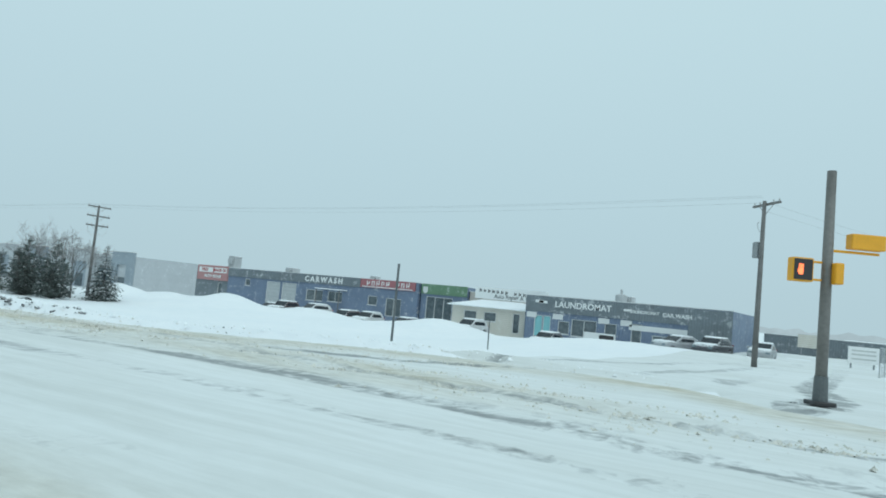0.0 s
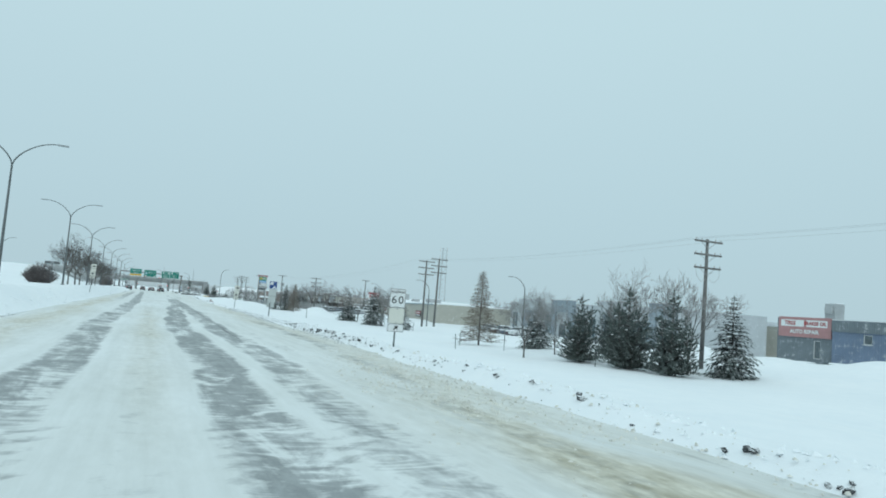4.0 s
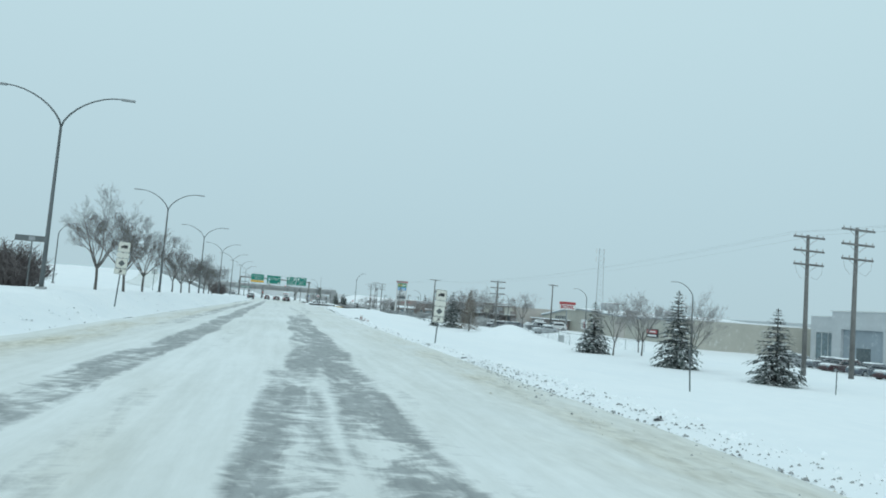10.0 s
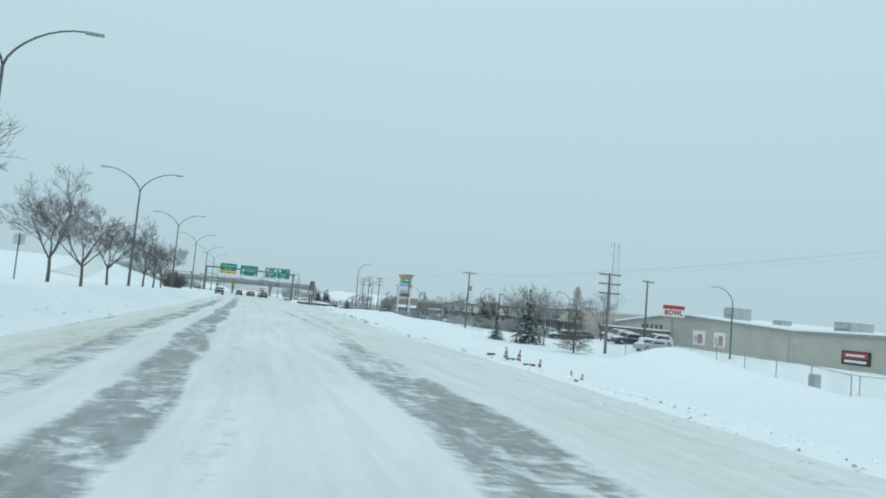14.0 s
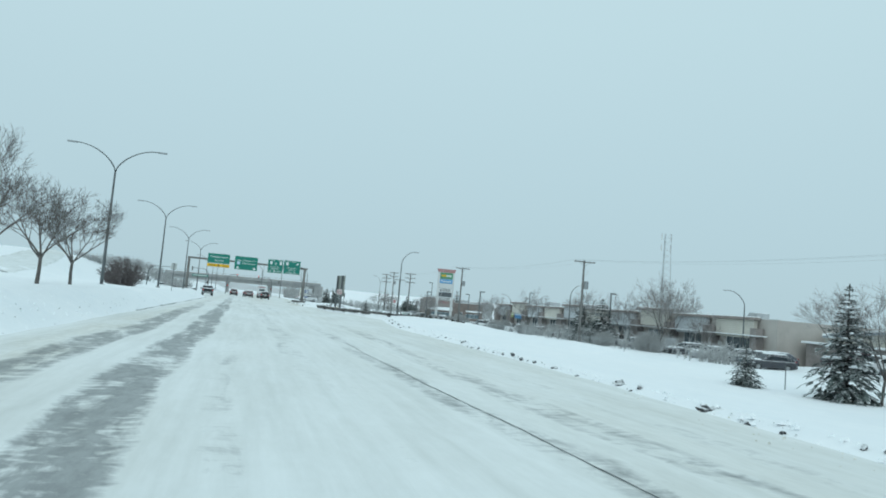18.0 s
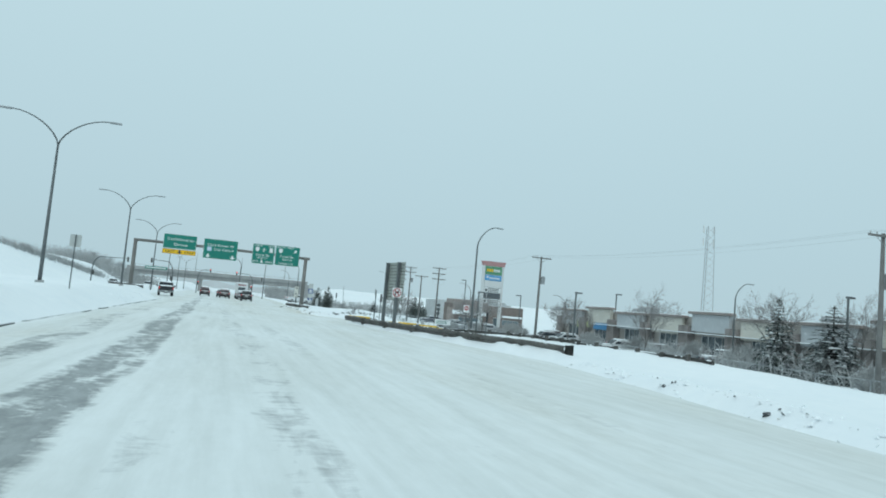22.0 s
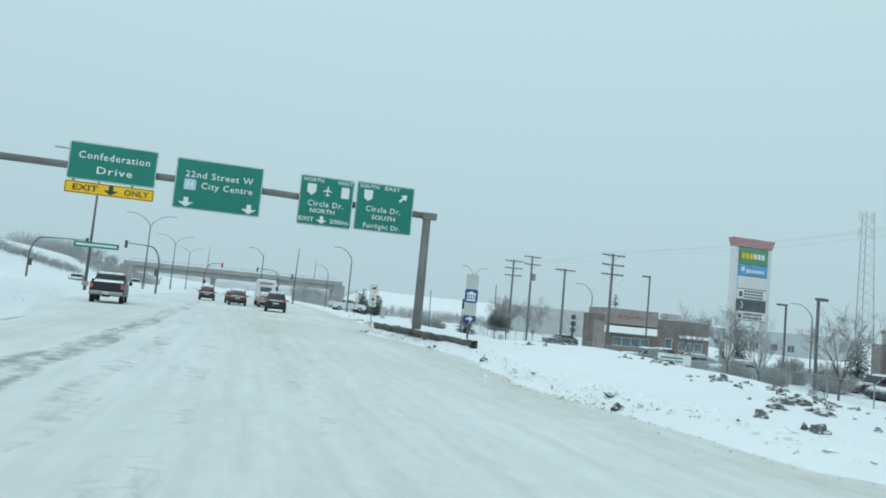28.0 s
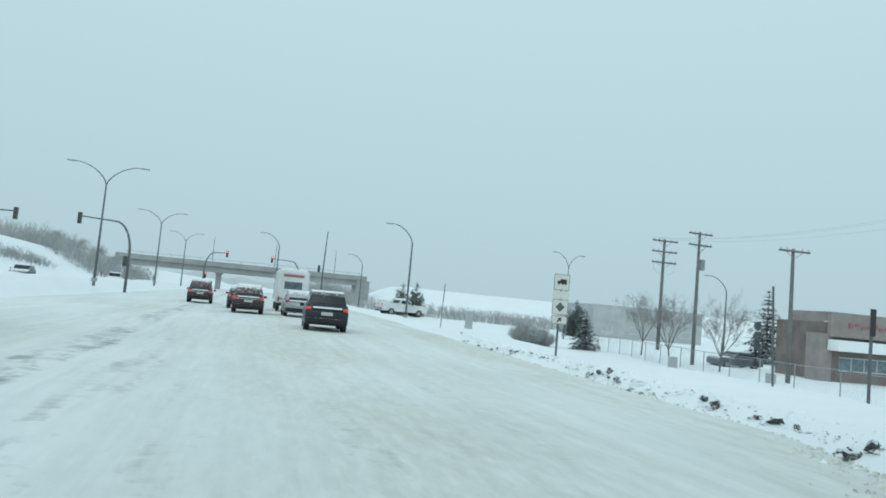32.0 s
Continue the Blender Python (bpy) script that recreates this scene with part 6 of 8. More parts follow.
M_ROOFBOX = plain("rooftop_unit_metal", (0.42, 0.44, 0.45), 0.6, 0.1, 0.15, 3, 0.05, dust=0.12)
M_MAROON = plain("maroon_sign", (0.34, 0.13, 0.145), 0.5, 0, 0.12, dust=0.06)
M_PINKBOARD = plain("faded_red_board", (0.42, 0.22, 0.22), 0.55, 0, 0.12)
M_LIME = plain("lime_paint", (0.42, 0.48, 0.24), 0.5, 0, 0.1)
M_SKYBLUE = plain("bright_blue_panel", (0.10, 0.34, 0.62), 0.5, 0, 0.1)


def holed_wall(L, H, holes, th=0.25, z0=-0.8):
    """A slab in local x-z with openings cut through."""
    xs = sorted({0.0, L, *[h[0] for h in holes], *[h[1] for h in holes]})
    zs = sorted({z0, H, *[h[2] for h in holes], *[h[3] for h in holes]})
    bm = bmesh.new()
    grid = {}

    def vert(x, y, z):
        k = (round(x, 4), y, round(z, 4))
        if k not in grid:
            grid[k] = bm.verts.new((x, y, z))
        return grid[k]

    def solid(i, j):
        if i < 0 or j < 0 or i >= len(xs) - 1 or j >= len(zs) - 1:
            return False
        cx, cz = (xs[i] + xs[i + 1]) / 2, (zs[j] + zs[j + 1]) / 2
        return not any(h[0] < cx < h[1] and h[2] < cz < h[3] for h in holes)

    for i in range(len(xs) - 1):
        for j in range(len(zs) - 1):
            if not solid(i, j):
                continue
            a, b, c, d = xs[i], xs[i + 1], zs[j], zs[j + 1]
            bm.faces.new([vert(a, 0, c), vert(b, 0, c), vert(b, 0, d), vert(a, 0, d)])
            bm.faces.new([vert(a, th, d), vert(b, th, d), vert(b, th, c), vert(a, th, c)])
            if not solid(i - 1, j):
                bm.faces.new([vert(a, 0, c), vert(a, 0, d), vert(a, th, d), vert(a, th, c)])
            if not solid(i + 1, j):
                bm.faces.new([vert(b, 0, d), vert(b, 0, c), vert(b, th, c), vert(b, th, d)])
            if not solid(i, j - 1):
                bm.faces.new([vert(b, 0, c), vert(a, 0, c), vert(a, th, c), vert(b, th, c)])
            if not solid(i, j + 1):
                bm.faces.new([vert(a, 0, d), vert(b, 0, d), vert(b, th, d), vert(a, th, d)])
    return bm


def building(name, x, y, z, L, D, H, holes, wall, label, roof_snow=True, rz=-90, category="building"):
    """Front along local x from the corner at x, y; holes: (x0, x1, z0, z1, kind)."""
    t = thing(name, x, y, z, label, category, rz)
    part("front_wall", holed_wall(L, H, holes), wall, t)
    part("side_wall", boxed((0.125, D / 2 + 0.13, H / 2 - 0.4), (0.25, D - 0.26, H + 0.8)), wall, t)
    part("side_wall", boxed((L - 0.125, D / 2 + 0.13, H / 2 - 0.4), (0.25, D - 0.26, H + 0.8)), wall, t)
    part("back_wall", boxed((L / 2, D + 0.13, H / 2 - 0.4), (L, 0.25, H + 0.8)), wall, t)
    part("roof", boxed((L / 2, D / 2 + 0.13, H - 0.30), (L - 0.52, D - 0.28, 0.2)), M_NAVY, t)
    if roof_snow:
        part("roof_snow", boxed((L / 2, D / 2 + 0.13, H - 0.10), (L - 0.55, D - 0.3, 0.18), 0.05), M_SNOW, t, "blown snow on the flat roof")
    part("parapet_cap", boxed((L / 2, 0.125, H + 0.04), (L + 0.1, 0.33, 0.08), 0.015), M_TRIM, t)
    for a, b, c, d, kind in holes:
        w, h = b - a, d - c
        o = part("door" if kind in "dg" else "window", boxed(((a + b) / 2, 0.16, (c + d) / 2), (w, 0.05, h)),
                 {"w": M_GLASS, "l": M_LITGLASS, "d": M_GLASS, "g": M_DOORGREY, "t": M_TEAL}.get(kind, M_GLASS), t)
        fm = bmesh.new()
        k = 0.07
        for cx, cz, sw, sh in ((a + k / 2, (c + d) / 2, k, h), (b - k / 2, (c + d) / 2, k, h), ((a + b) / 2, d - k / 2, w - 2 * k, k), ((a + b) / 2, c + k / 2, w - 2 * k, k)):
            box(fm, (cx, 0.10, cz), (sw, 0.09, sh))
        part("frame", fm, M_TRIM, o)
        if w > 1.6 and kind in "wld":
            n = int(w / 1.1)
            for q in range(1, n):
                part("mullion", boxed((a + w * q / n, 0.10, (c + d) / 2), (0.05, 0.07, h - 2 * k)), M_TRIM, o)
        if kind == "d":
            part("handle", boxed((b - 0.18, 0.06, c + 1.0), (0.03, 0.05, 0.35)), M_GALV, o)
        if kind == "w":
            part("sill", boxed(((a + b) / 2, -0.03, c - 0.03), (w + 0.1, 0.12, 0.06)), M_TRIM, o)
    return t


def band(t, name, a, b, z0, z1, mat, y=-0.06, th=0.12, label=""):
    return part(name, boxed(((a + b) / 2, y, (z0 + z1) / 2), (b - a, th, z1 - z0), 0.01), mat, t, label)


def rooftop_unit(x, y, z, w, d, h):
    t = thing("rooftop_unit", x, y, z, "grey rooftop ventilation unit dusted with snow", "ventilation unit", group="rooftop units")
    part("casing", boxed((0, 0, h / 2), (w, d, h), 0.03), M_ROOFBOX, t)
    part("hood", boxed((-w / 2 - 0.15, 0, h * 0.6), (0.3, d * 0.7, h * 0.4), 0.03), M_ROOFBOX, t)
    part("snow_cap", boxed((0, 0, h + 0.04), (w * 0.9, d * 0.9, 0.08), 0.03), M_SNOW, t)


# the blue shop block with the car wash
G1 = -0.85
t = building("car_wash_building", 66, 69.0, G1, 34.0, 14, 4.55,
             [(3.6, 4.6, 2.2, 3.2, "w"), (8.0, 10.6, 0.0, 3.1, "g"), (11.0, 13.7, 0.0, 3.1, "g"), (15.6, 18.6, 1.0, 2.5, "w"), (19.5, 22.0, 1.1, 2.5, "w"), (26.3, 27.8, 1.2, 2.4, "w"), (29.2, 31.6, 0.0, 2.3, "d")],
             M_BLUEWALL, "long blue car wash building with dark fascia and garage doors")
band(t, "fascia", 0.0, 24.9, 3.35, 4.5, M_NAVY)
cw = lettering("CARWASH", 1.05, 18.6, 3.92, -0.14, M_SIGNWHITE, t, bold=0.035, depth=0.03, spacing=1.5)
s = band(t, "shop_sign", 25.0, 33.6, 3.45, 4.55, M_MAROON, -0.1, 0.2, "maroon shop sign with illegible white letters")
for k in range(9):
    if k == 5:
        continue
    for dx, dz, w, h in ((-0.18, 0, 0.13, 0.56), (0.16, 0.0 if k % 2 else 0.1, 0.13, 0.56 if k % 3 else 0.34), (0.0, 0.22 if k % 2 else -0.05, 0.3, 0.12)):
        part("sign_bar", boxed((26.3 + k * 0.78 + dx, -0.21 - 0.004 * (w > 0.2), 4.05 + dz), (w, 0.02, h)), M_SIGNWHITE, s)
part("sign_bar", boxed((29.3, -0.21, 3.58), (8.0, 0.02, 0.10)), M_SIGNWHITE, s)
part("canopy", boxed((20.7, -0.9, 2.75), (4.4, 1.6, 0.12), 0.03), M_SNOW, t, "snow-covered lean-to roof")
for x in (18.7, 22.7):
    part("canopy_post", boxed((x, -1.55, 1.1), (0.1, 0.1, 3.2)), M_WOODPOLE, t)
rooftop_unit(70, 60, 3.6, 1.6, 1.4, 0.9)
rooftop_unit(69, 44, 3.6, 1.0, 1.0, 0.6)

t = building("tire_shop_board_wall", 66.5, 76.6, G1, 7.5, 9, 4.6, [(4.9, 5.8, 0.2, 2.2, "d")], M_NAVY, "dark tire shop end wall with a red and white sign board")
s = band(t, "sign_board", 0.3, 7.2, 2.5, 4.75, M_PINKBOARD, -0.1, 0.15, "faded red sign board")
plate("board_panel", s, 2.2, 4.05, 3.1, 0.75, M_SIGNWHITE, -0.19)
plate("board_panel", s, 5.4, 4.05, 2.7, 0.75, M_SIGNWHITE, -0.19)
lettering("TIRES", 0.62, 1.9, 4.05, -0.21, M_SIGNRED, s, bold=0.02)
lettering("BRAKES OIL", 0.55, 5.2, 4.05, -0.21, M_SIGNRED, s, bold=0.02)
lettering("AUTO REPAIR", 0.60, 3.8, 3.10, -0.21, M_SIGNWHITE, s, bold=0.02)
rooftop_unit(68.8, 71, 3.7, 1.5, 1.3, 1.9)

t = building("green_garage", 66.5, 34.8, G1, 6.6, 12, 4.5, [(0.8, 4.6, 0.0, 3.0, "d")], M_BLUEWALL, "garage with a green fascia and dark open bay")
band(t, "fascia", 0.0, 6.6, 3.3, 4.55, M_GREENWALL)
part("shield_badge", prismed([(0.3, 4.2), (1.0, 4.2), (1.0, 3.6), (0.65, 3.3), (0.3, 3.6)], -0.18, -0.13), M_TRIM, t)
t = building("tan_garage_wall", 66.8, 28.0, G1, 5.0, 12, 4.0, [], M_TANWALL, "plain tan rear garage wall")

# small white house office with a snowy hip roof and the garage sign behind
t = building("garage_office", 60.0, 26.4, -1.0, 8.9, 6.5, 2.45, [(1.5, 3.1, 1.1, 2.0, "w"), (4.0, 5.5, 1.0, 2.0, "w"), (7.5, 8.3, 0.0, 2.1, "d")], M_CREAM, "low white garage office with a snow-covered roof", False)
bm = bmesh.new()
c = [bm.verts.new(v) for v in ((-0.4, -0.5, 2.45), (9.3, -0.5, 2.45), (9.3, 7.1, 2.45), (-0.4, 7.1, 2.45))]
c2 = [bm.verts.new(v) for v in ((-0.4, -0.5, 2.58), (9.3, -0.5, 2.58), (9.3, 7.1, 2.58), (-0.4, 7.1, 2.58))]
r = [bm.verts.new(v) for v in ((2.0, 3.3, 3.35), (7.0, 3.3, 3.35))]
bm.faces.new(c[::-1])
for k in range(4):
    bm.faces.new((c[k], c[(k + 1) % 4], c2[(k + 1) % 4], c2[k]))
bm.faces.new((c2[0], c2[1], r[1], r[0]))
bm.faces.new((c2[2], c2[3], r[0], r[1]))
bm.faces.new((c2[1], c2[2], r[1]))
bm.faces.new((c2[3], c2[0], r[0]))
part("hip_roof", bm, M_SNOW, t, "hip roof under thick snow")
t = thing("garage_sign", 63.5, 25.5, -0.9, "long white roof sign with dark letters", "sign", -90)
band(t, "board", 0.0, 9.0, 3.35, 4.7, M_SIGNWHITE, 0, 0.15)
for k in range(14):
    if k == 7:
        continue
    for dx, w, h in ((-0.10, 0.09, 0.36), (0.08, 0.10, 0.24), (0.0, 0.2, 0.08)):
        part("sign_bar", boxed((0.7 + k * 0.55 + dx, -0.085 - 0.004 * (w > 0.15), 4.30 - 0.02 * k), (w, 0.02, h)), M_SIGNBLACK, t)
lettering("Auto Repair & Tire", 0.62, 4.9, 3.72, -0.085, M_DARKPOLE, t, bold=0.008)
for x in (0.5, 4.5, 8.5):
    part("sign_post", boxed((x, 0.12, 1.5), (0.12, 0.12, 4.6)), M_GALV, t)

# the laundromat
t = building("laundromat", 58.5, 16.8, -0.95, 20.0, 16, 4.15,
             [(1.0, 1.9, 0.0, 2.2, "t"), (1.95, 2.8, 0.0, 2.2, "t"), (3.6, 4.8, 0.5, 1.8, "w"), (5.0, 7.6, 0.4, 2.1, "w"), (8.4, 9.6, 0.2, 2.0, "w"), (11.0, 12.0, 0.0, 2.2, "d"), (13.0, 16.0, 0.2, 1.3, "w")],
             M_BLUEWALL, "blue laundromat and car wash with dark lettered fascia")
band(t, "fascia", 0.0, 16.2, 2.55, 4.15, M_NAVY)
for k, zz in ((1.2, 3.6), (1.6, 3.55)):
    part("sign_bar", boxed((k + 0.3, -0.14, zz), (0.9, 0.02, 0.28)), M_SIGNWHITE, t)
lettering("LAUNDROMAT", 0.85, 6.1, 3.4, -0.13, M_SIGNWHITE, t, bold=0.02, depth=0.03)
lettering("LAUNDROMAT", 0.40, 12.2, 3.35, -0.13, M_SIGNWHITE, t, bold=0.012, depth=0.02)
part("sign_bar", boxed((10.6, -0.14, 3.45), (0.8, 0.02, 0.22)), M_SIGNWHITE, t)
lettering("CAR WASH", 0.52, 15.2, 3.28, -0.13, M_SIGNWHITE, t, bold=0.012, depth=0.02)
for a in (0.1, 2.95, 7.7, 9.9):
    part("white_panel", boxed((a + 0.6, -0.02, 2.2), (1.1, 0.05, 0.55)), M_TRIM, t)
part("white_panel", boxed((13.5, -0.02, 1.85), (5.4, 0.05, 0.5)), M_TRIM, t)
band(t, "end_bay", 16.2, 20.0, -0.5, 4.1, M_NAVY, -0.05, 0.1)
rooftop_unit(63, 7.6, 3.2, 1.3, 1.2, 0.7)
tank = thing("roof_vent", 62, 8.0, 3.1, "grey round roof vent on the laundromat", "vent")
part("drum", tubed([(0, 0, 0), (0, 0, 0.9), (0, 0, 1.0)], [0.6, 0.6, 0.35], 14), M_ROOFBOX, tank)
part("flue", tubed([(0, 0, 1.0), (0, 0, 1.5)], 0.12, 8), M_ROOFBOX, tank)
t = thing("billboard_trailer", 56.2, 9.6, -0.9, "white trailer sign board with a dark text strip", "sign", -90)
band(t, "board", 0, 3.0, -0.3, 1.0, M_SIGNWHITE, 0, 0.12)
band(t, "text_strip", 1.5, 2.9, 0.45, 0.85, M_SIGNBLACK, -0.075, 0.02)
t = building("far_yard_wall", 80, -3.5, -1.5, 16, 4, 3.0, [], M_NAVY, "low dark yard wall beyond the laundromat")
t = thing("yard_sign", 76.5, -7.2, -1.2, "yellowish yard sign on posts", "sign", -80)
band(t, "board", 0, 3.0, 1.6, 3.0, M_CREAM, 0, 0.12)
for x in (0.4, 2.6):
    part("sign_post", boxed((x, 0.1, 0.8), (0.12, 0.12, 3.0)), M_GALV, t)
t = thing("price_board", 55, -12.2, -1.1, "white board sign on two posts", "sign", -60)
band(t, "board", 0, 2.4, 1.0, 2.3, M_SIGNWHITE, 0, 0.1)
for x in (0.3, 2.1):
    part("sign_post", boxed((x, 0.1, 0.6), (0.1, 0.1, 2.4)), M_GALV, t)
for z in (1.35, 1.7, 2.0):
    part("printed_bar", boxed((1.2, -0.06, z), (1.9, 0.02, 0.12)), M_SIGNBACK, t)

# long warehouses behind the pines
t = building("warehouse", 95, 142, -2.2, 45, 22, 5.2, [(6, 9, 0, 3.2, "g"), (16, 19, 0, 3.2, "g"), (30, 33, 0, 3.2, "g")], M_TANMETAL, "long pale metal warehouse with overhead doors")
rooftop_unit(99, 132, 3.0, 2, 1.6, 1.2)
rooftop_unit(98, 126, 3.0, 1.2, 1.2, 2.0)
rooftop_unit(100, 118, 3.0, 1.6, 1.6, 0.9)

# two-tone office block with raised entrance bays
t = building("office_block", 73, 155.0, -1.7, 54, 18, 6.2,
             [(0.8, 4.3, 0.3, 4.1, "l"), (14.9, 17.9, 0.3, 4.1, "l"), (26.6, 29.4, 0.3, 3.8, "l"), (30.2, 33.5, 0.3, 3.8, "l"), (42.6, 47.4, 0.3, 3.8, "l")], M_LIGHTPANEL, "pale grey office block with raised panel bays and glazed entrances")
for a, b, m in ((4.7, 14.6, M_LIGHTPANEL), (18.2, 25.9, M_GREYPANEL), (33.8, 42, M_LIGHTPANEL), (48, 54, M_GREYPANEL)):
    bay = part("raised_bay", holed_wall(b - a, 6.9, [(1.6, b - a - 1.6, -0.2, 4.6)], 0.7, -0.8), m, t)
    bay.location = (a, -0.75, 0)
    part("bay_panel", boxed(((b - a) / 2, 0.45, 2.2), (b - a - 3.2, 0.1, 4.8)), M_GREYPANEL if m is M_LIGHTPANEL else M_LIGHTPANEL, bay)
    part("bay_door", boxed(((b - a) / 2, 0.37, 1.0), (2.2, 0.06, 2.6)), M_GLASS, bay)
    part("bay_cap", boxed(((b - a) / 2, 0.35, 6.98), (b - a + 0.3, 0.95, 0.16), 0.02), M_TRIM, bay)

# the bowling hall: a gable over the long side
HX = 56.0
t = thing("bowling_hall", HX, 215.0, -1.9, "long tan metal bowling hall under a snowy low roof", "building", -90)
prof = [(0.0, -0.8), (0.0, 3.9), (15.4, 5.5), (19.6, 5.45), (38.3, 4.45), (56.0, 4.6), (56.0, -0.8)]
bm = bmesh.new()
prism(bm, prof, 0.0, 30.0)
part("wall", bm, M_TANMETAL, t)
bm = bmesh.new()
for (a, za), (b, zb) in zip(prof[1:5], prof[2:6]):
    q = [bm.verts.new(v) for v in ((a, -0.35, za + 0.02), (b, -0.35, zb + 0.02), (b, 30.3, zb + 0.02), (a, 30.3, za + 0.02), (a, -0.35, za + 0.24), (b, -0.35, zb + 0.24), (b, 30.3, zb + 0.24), (a, 30.3, za + 0.24))]
    for f in ((0, 1, 5, 4), (1, 2, 6, 5), (2, 3, 7, 6), (3, 0, 4, 7), (4, 5, 6, 7), (3, 2, 1, 0)):
        bm.faces.new([q[i] for i in f])
part("roof_snow", bm, M_SNOW, t, "low pitched roof under snow")
part("eave_trim", prismed([(0, 3.72), (15.4, 5.32), (19.6, 5.27), (38.3, 4.27), (56, 4.42), (56, 4.62), (38.3, 4.47), (19.6, 5.47), (15.4, 5.52), (0, 3.92)], -0.30, -0.02), M_GREYPANEL, t)
part("dark_wing", boxed((7.5, -1.2, 1.5), (15.0, 2.2, 3.0), 0.03), M_DARKBRICK, t, "dark brick entrance wing")
part("wing_roof", boxed((7.6, -1.35, 3.12), (15.8, 2.7, 0.22), 0.04), M_SNOW, t)
for k in range(5):
    part("window", boxed((8.0 + k * 1.2, -0.05, 3.55), (0.6, 0.1, 0.7)), M_GLASS, t)
part("brown_door", boxed((36.0, -0.05, 1.6), (3.6, 0.12, 4.0), 0.01), M_TANWALL, t)
for x, w in ((21.8, 2.6), (26.0, 2.2)):
    s = part("poster", boxed((x, -0.05, 2.6), (w, 0.06, 1.9)), M_SIGNWHITE, t)
    part("poster_panel", boxed((x + 0.3, -0.09, 2.5), (w * 0.35, 0.03, 1.2)), M_PINKBOARD, s)
    part("poster_panel", boxed((x - 0.6, -0.09, 2.5), (w * 0.28, 0.03, 0.8)), M_SIGNBACK, s)
s = part("wall_sign", boxed((46.8, -0.06, 2.2), (3.4, 0.12, 1.35), 0.02), M_SIGNBLACK, t, "black, white and red wall sign")
part("sign_panel", boxed((46.8, -0.14, 2.45), (3.0, 0.03, 0.6)), M_SIGNRED, s)
part("sign_bar", boxed((46.8, -0.165, 2.45), (2.2, 0.02, 0.2)), M_SIGNWHITE, s)
part("sign_bar", boxed((46.8, -0.14, 1.85), (2.6, 0.03, 0.25)), M_SIGNWHITE, s)
for x, y, w, h in ((60, 191, 2.6, 1.5), (61, 184, 1.6, 1.0), (62, 174.5, 3.0, 1.2)):
    rooftop_unit(x, y, 2.75 if y < 185 else 3.5, w, w * 0.8, h)
t = thing("bowling_sign", 51.6, 195.4, -1.8, "red and white bowling sign on a post", "sign")
part("post", boxed((1.7, 0.1, 2.6), (0.22, 0.22, 5.8)), M_GALV, t)
band(t, "board", 0.0, 3.4, 5.0, 6.55, M_SIGNWHITE, 0, 0.25)
band(t, "red_band", 0.05, 3.35, 6.0, 6.5, M_SIGNRED, -0.14, 0.03)
lettering("BOWL", 0.95, 1.7, 5.5, -0.14, M_SIGNRED, t, bold=0.03, depth=0.02)

# strip mall with brick piers and pale sign bands
t = building("strip_mall", 51, 298, -1.5, 82, 20, 4.7,
             [(2 + 8 * k, 6.6 + 8 * k, 0.3, 2.7, "w") for k in range(10)], M_TANWALL, "long tan and brown strip mall with pale sign bands")
for k in range(10):
    a = 0.6 + 8 * k
    tall = k in (1, 4, 7)
    hgt = 5.35 if tall else 4.85
    part("sign_band", boxed((a + 3.6, -0.45, hgt - 1.28), (6.2, 0.5, 1.95), 0.03), M_CREAM if k % 2 else M_LIGHTPANEL, t)
    part("cornice", boxed((a + 3.6, -0.55, hgt - 0.15), (7.0, 0.9, 0.28), 0.03), M_BROWNWALL, t)
    part("cornice_snow", boxed((a + 3.6, -0.5, hgt + 0.04), (6.8, 0.7, 0.10), 0.03), M_SNOW, t)
    part("brick_pier", boxed((a - 0.1, -0.6, 1.5), (0.95, 1.0, 4.4), 0.02), M_DARKBRICK, t)
    part("brick_pier", boxed((a + 7.1, -0.6, 1.5), (0.95, 1.0, 4.4), 0.02), M_DARKBRICK, t)
s = part("lime_fascia", boxed((8.0, -0.72, 2.75), (4.2, 0.06, 0.9)), M_LIME, t)
s = part("blue_fascia", boxed((13.2, -0.72, 2.6), (4.4, 0.06, 0.9)), M_SKYBLUE, t)
part("awning_snow", boxed((46, -1.0, 2.9), (70, 1.3, 0.1), 0.03), M_SNOW, t)
for x, y, w, h in ((56, 282, 2.2, 1.3), (57, 268, 2.0, 1.1), (58, 252, 2.4, 1.2), (56, 240, 2.0, 1.0), (57, 226, 1.8, 1.0), (60, 290, 2.0, 1.2), (62, 274, 2.6, 1.3)):
    rooftop_unit(x, y, 3.05, w, w * 0.8, h)

# coffee shop
t = building("coffee_shop", 42.9, 329.8, -1.5, 15.5, 5.0, 4.5,
             [(1.3, 6.6, 0.75, 1.85, "l"), (8.9, 10.0, 0.0, 2.2, "d"), (10.9, 14.6, 0.75, 1.85, "l")], M_COCOA, "brown coffee shop with a white awning and red script sign", rz=2)
part("tower", boxed((3.7, -0.14, 4.35), (7.4, 0.5, 1.9), 0.02), M_BROWNWALL, t)
part("tower_cap", boxed((3.7, -0.14, 5.34), (7.6, 0.66, 0.09), 0.02), M_TRIM, t)
part("tower_back", boxed((3.7, 2.1, 4.9), (7.4, 3.9, 0.85), 0.02), M_BROWNWALL, t)
for k in range(7):
    part("sign_bar", boxed((1.9 + k * 0.62, -0.42, 4.35 + 0.1 * math.sin(k * 2.1)), (0.42, 0.06, 0.40 if k % 4 == 0 else 0.24)), M_MAROON, t)
part("awning", boxed((3.3, -0.75, 2.75), (6.9, 1.1, 0.85), 0.05), M_SNOW, t, "snow-laden white awning")
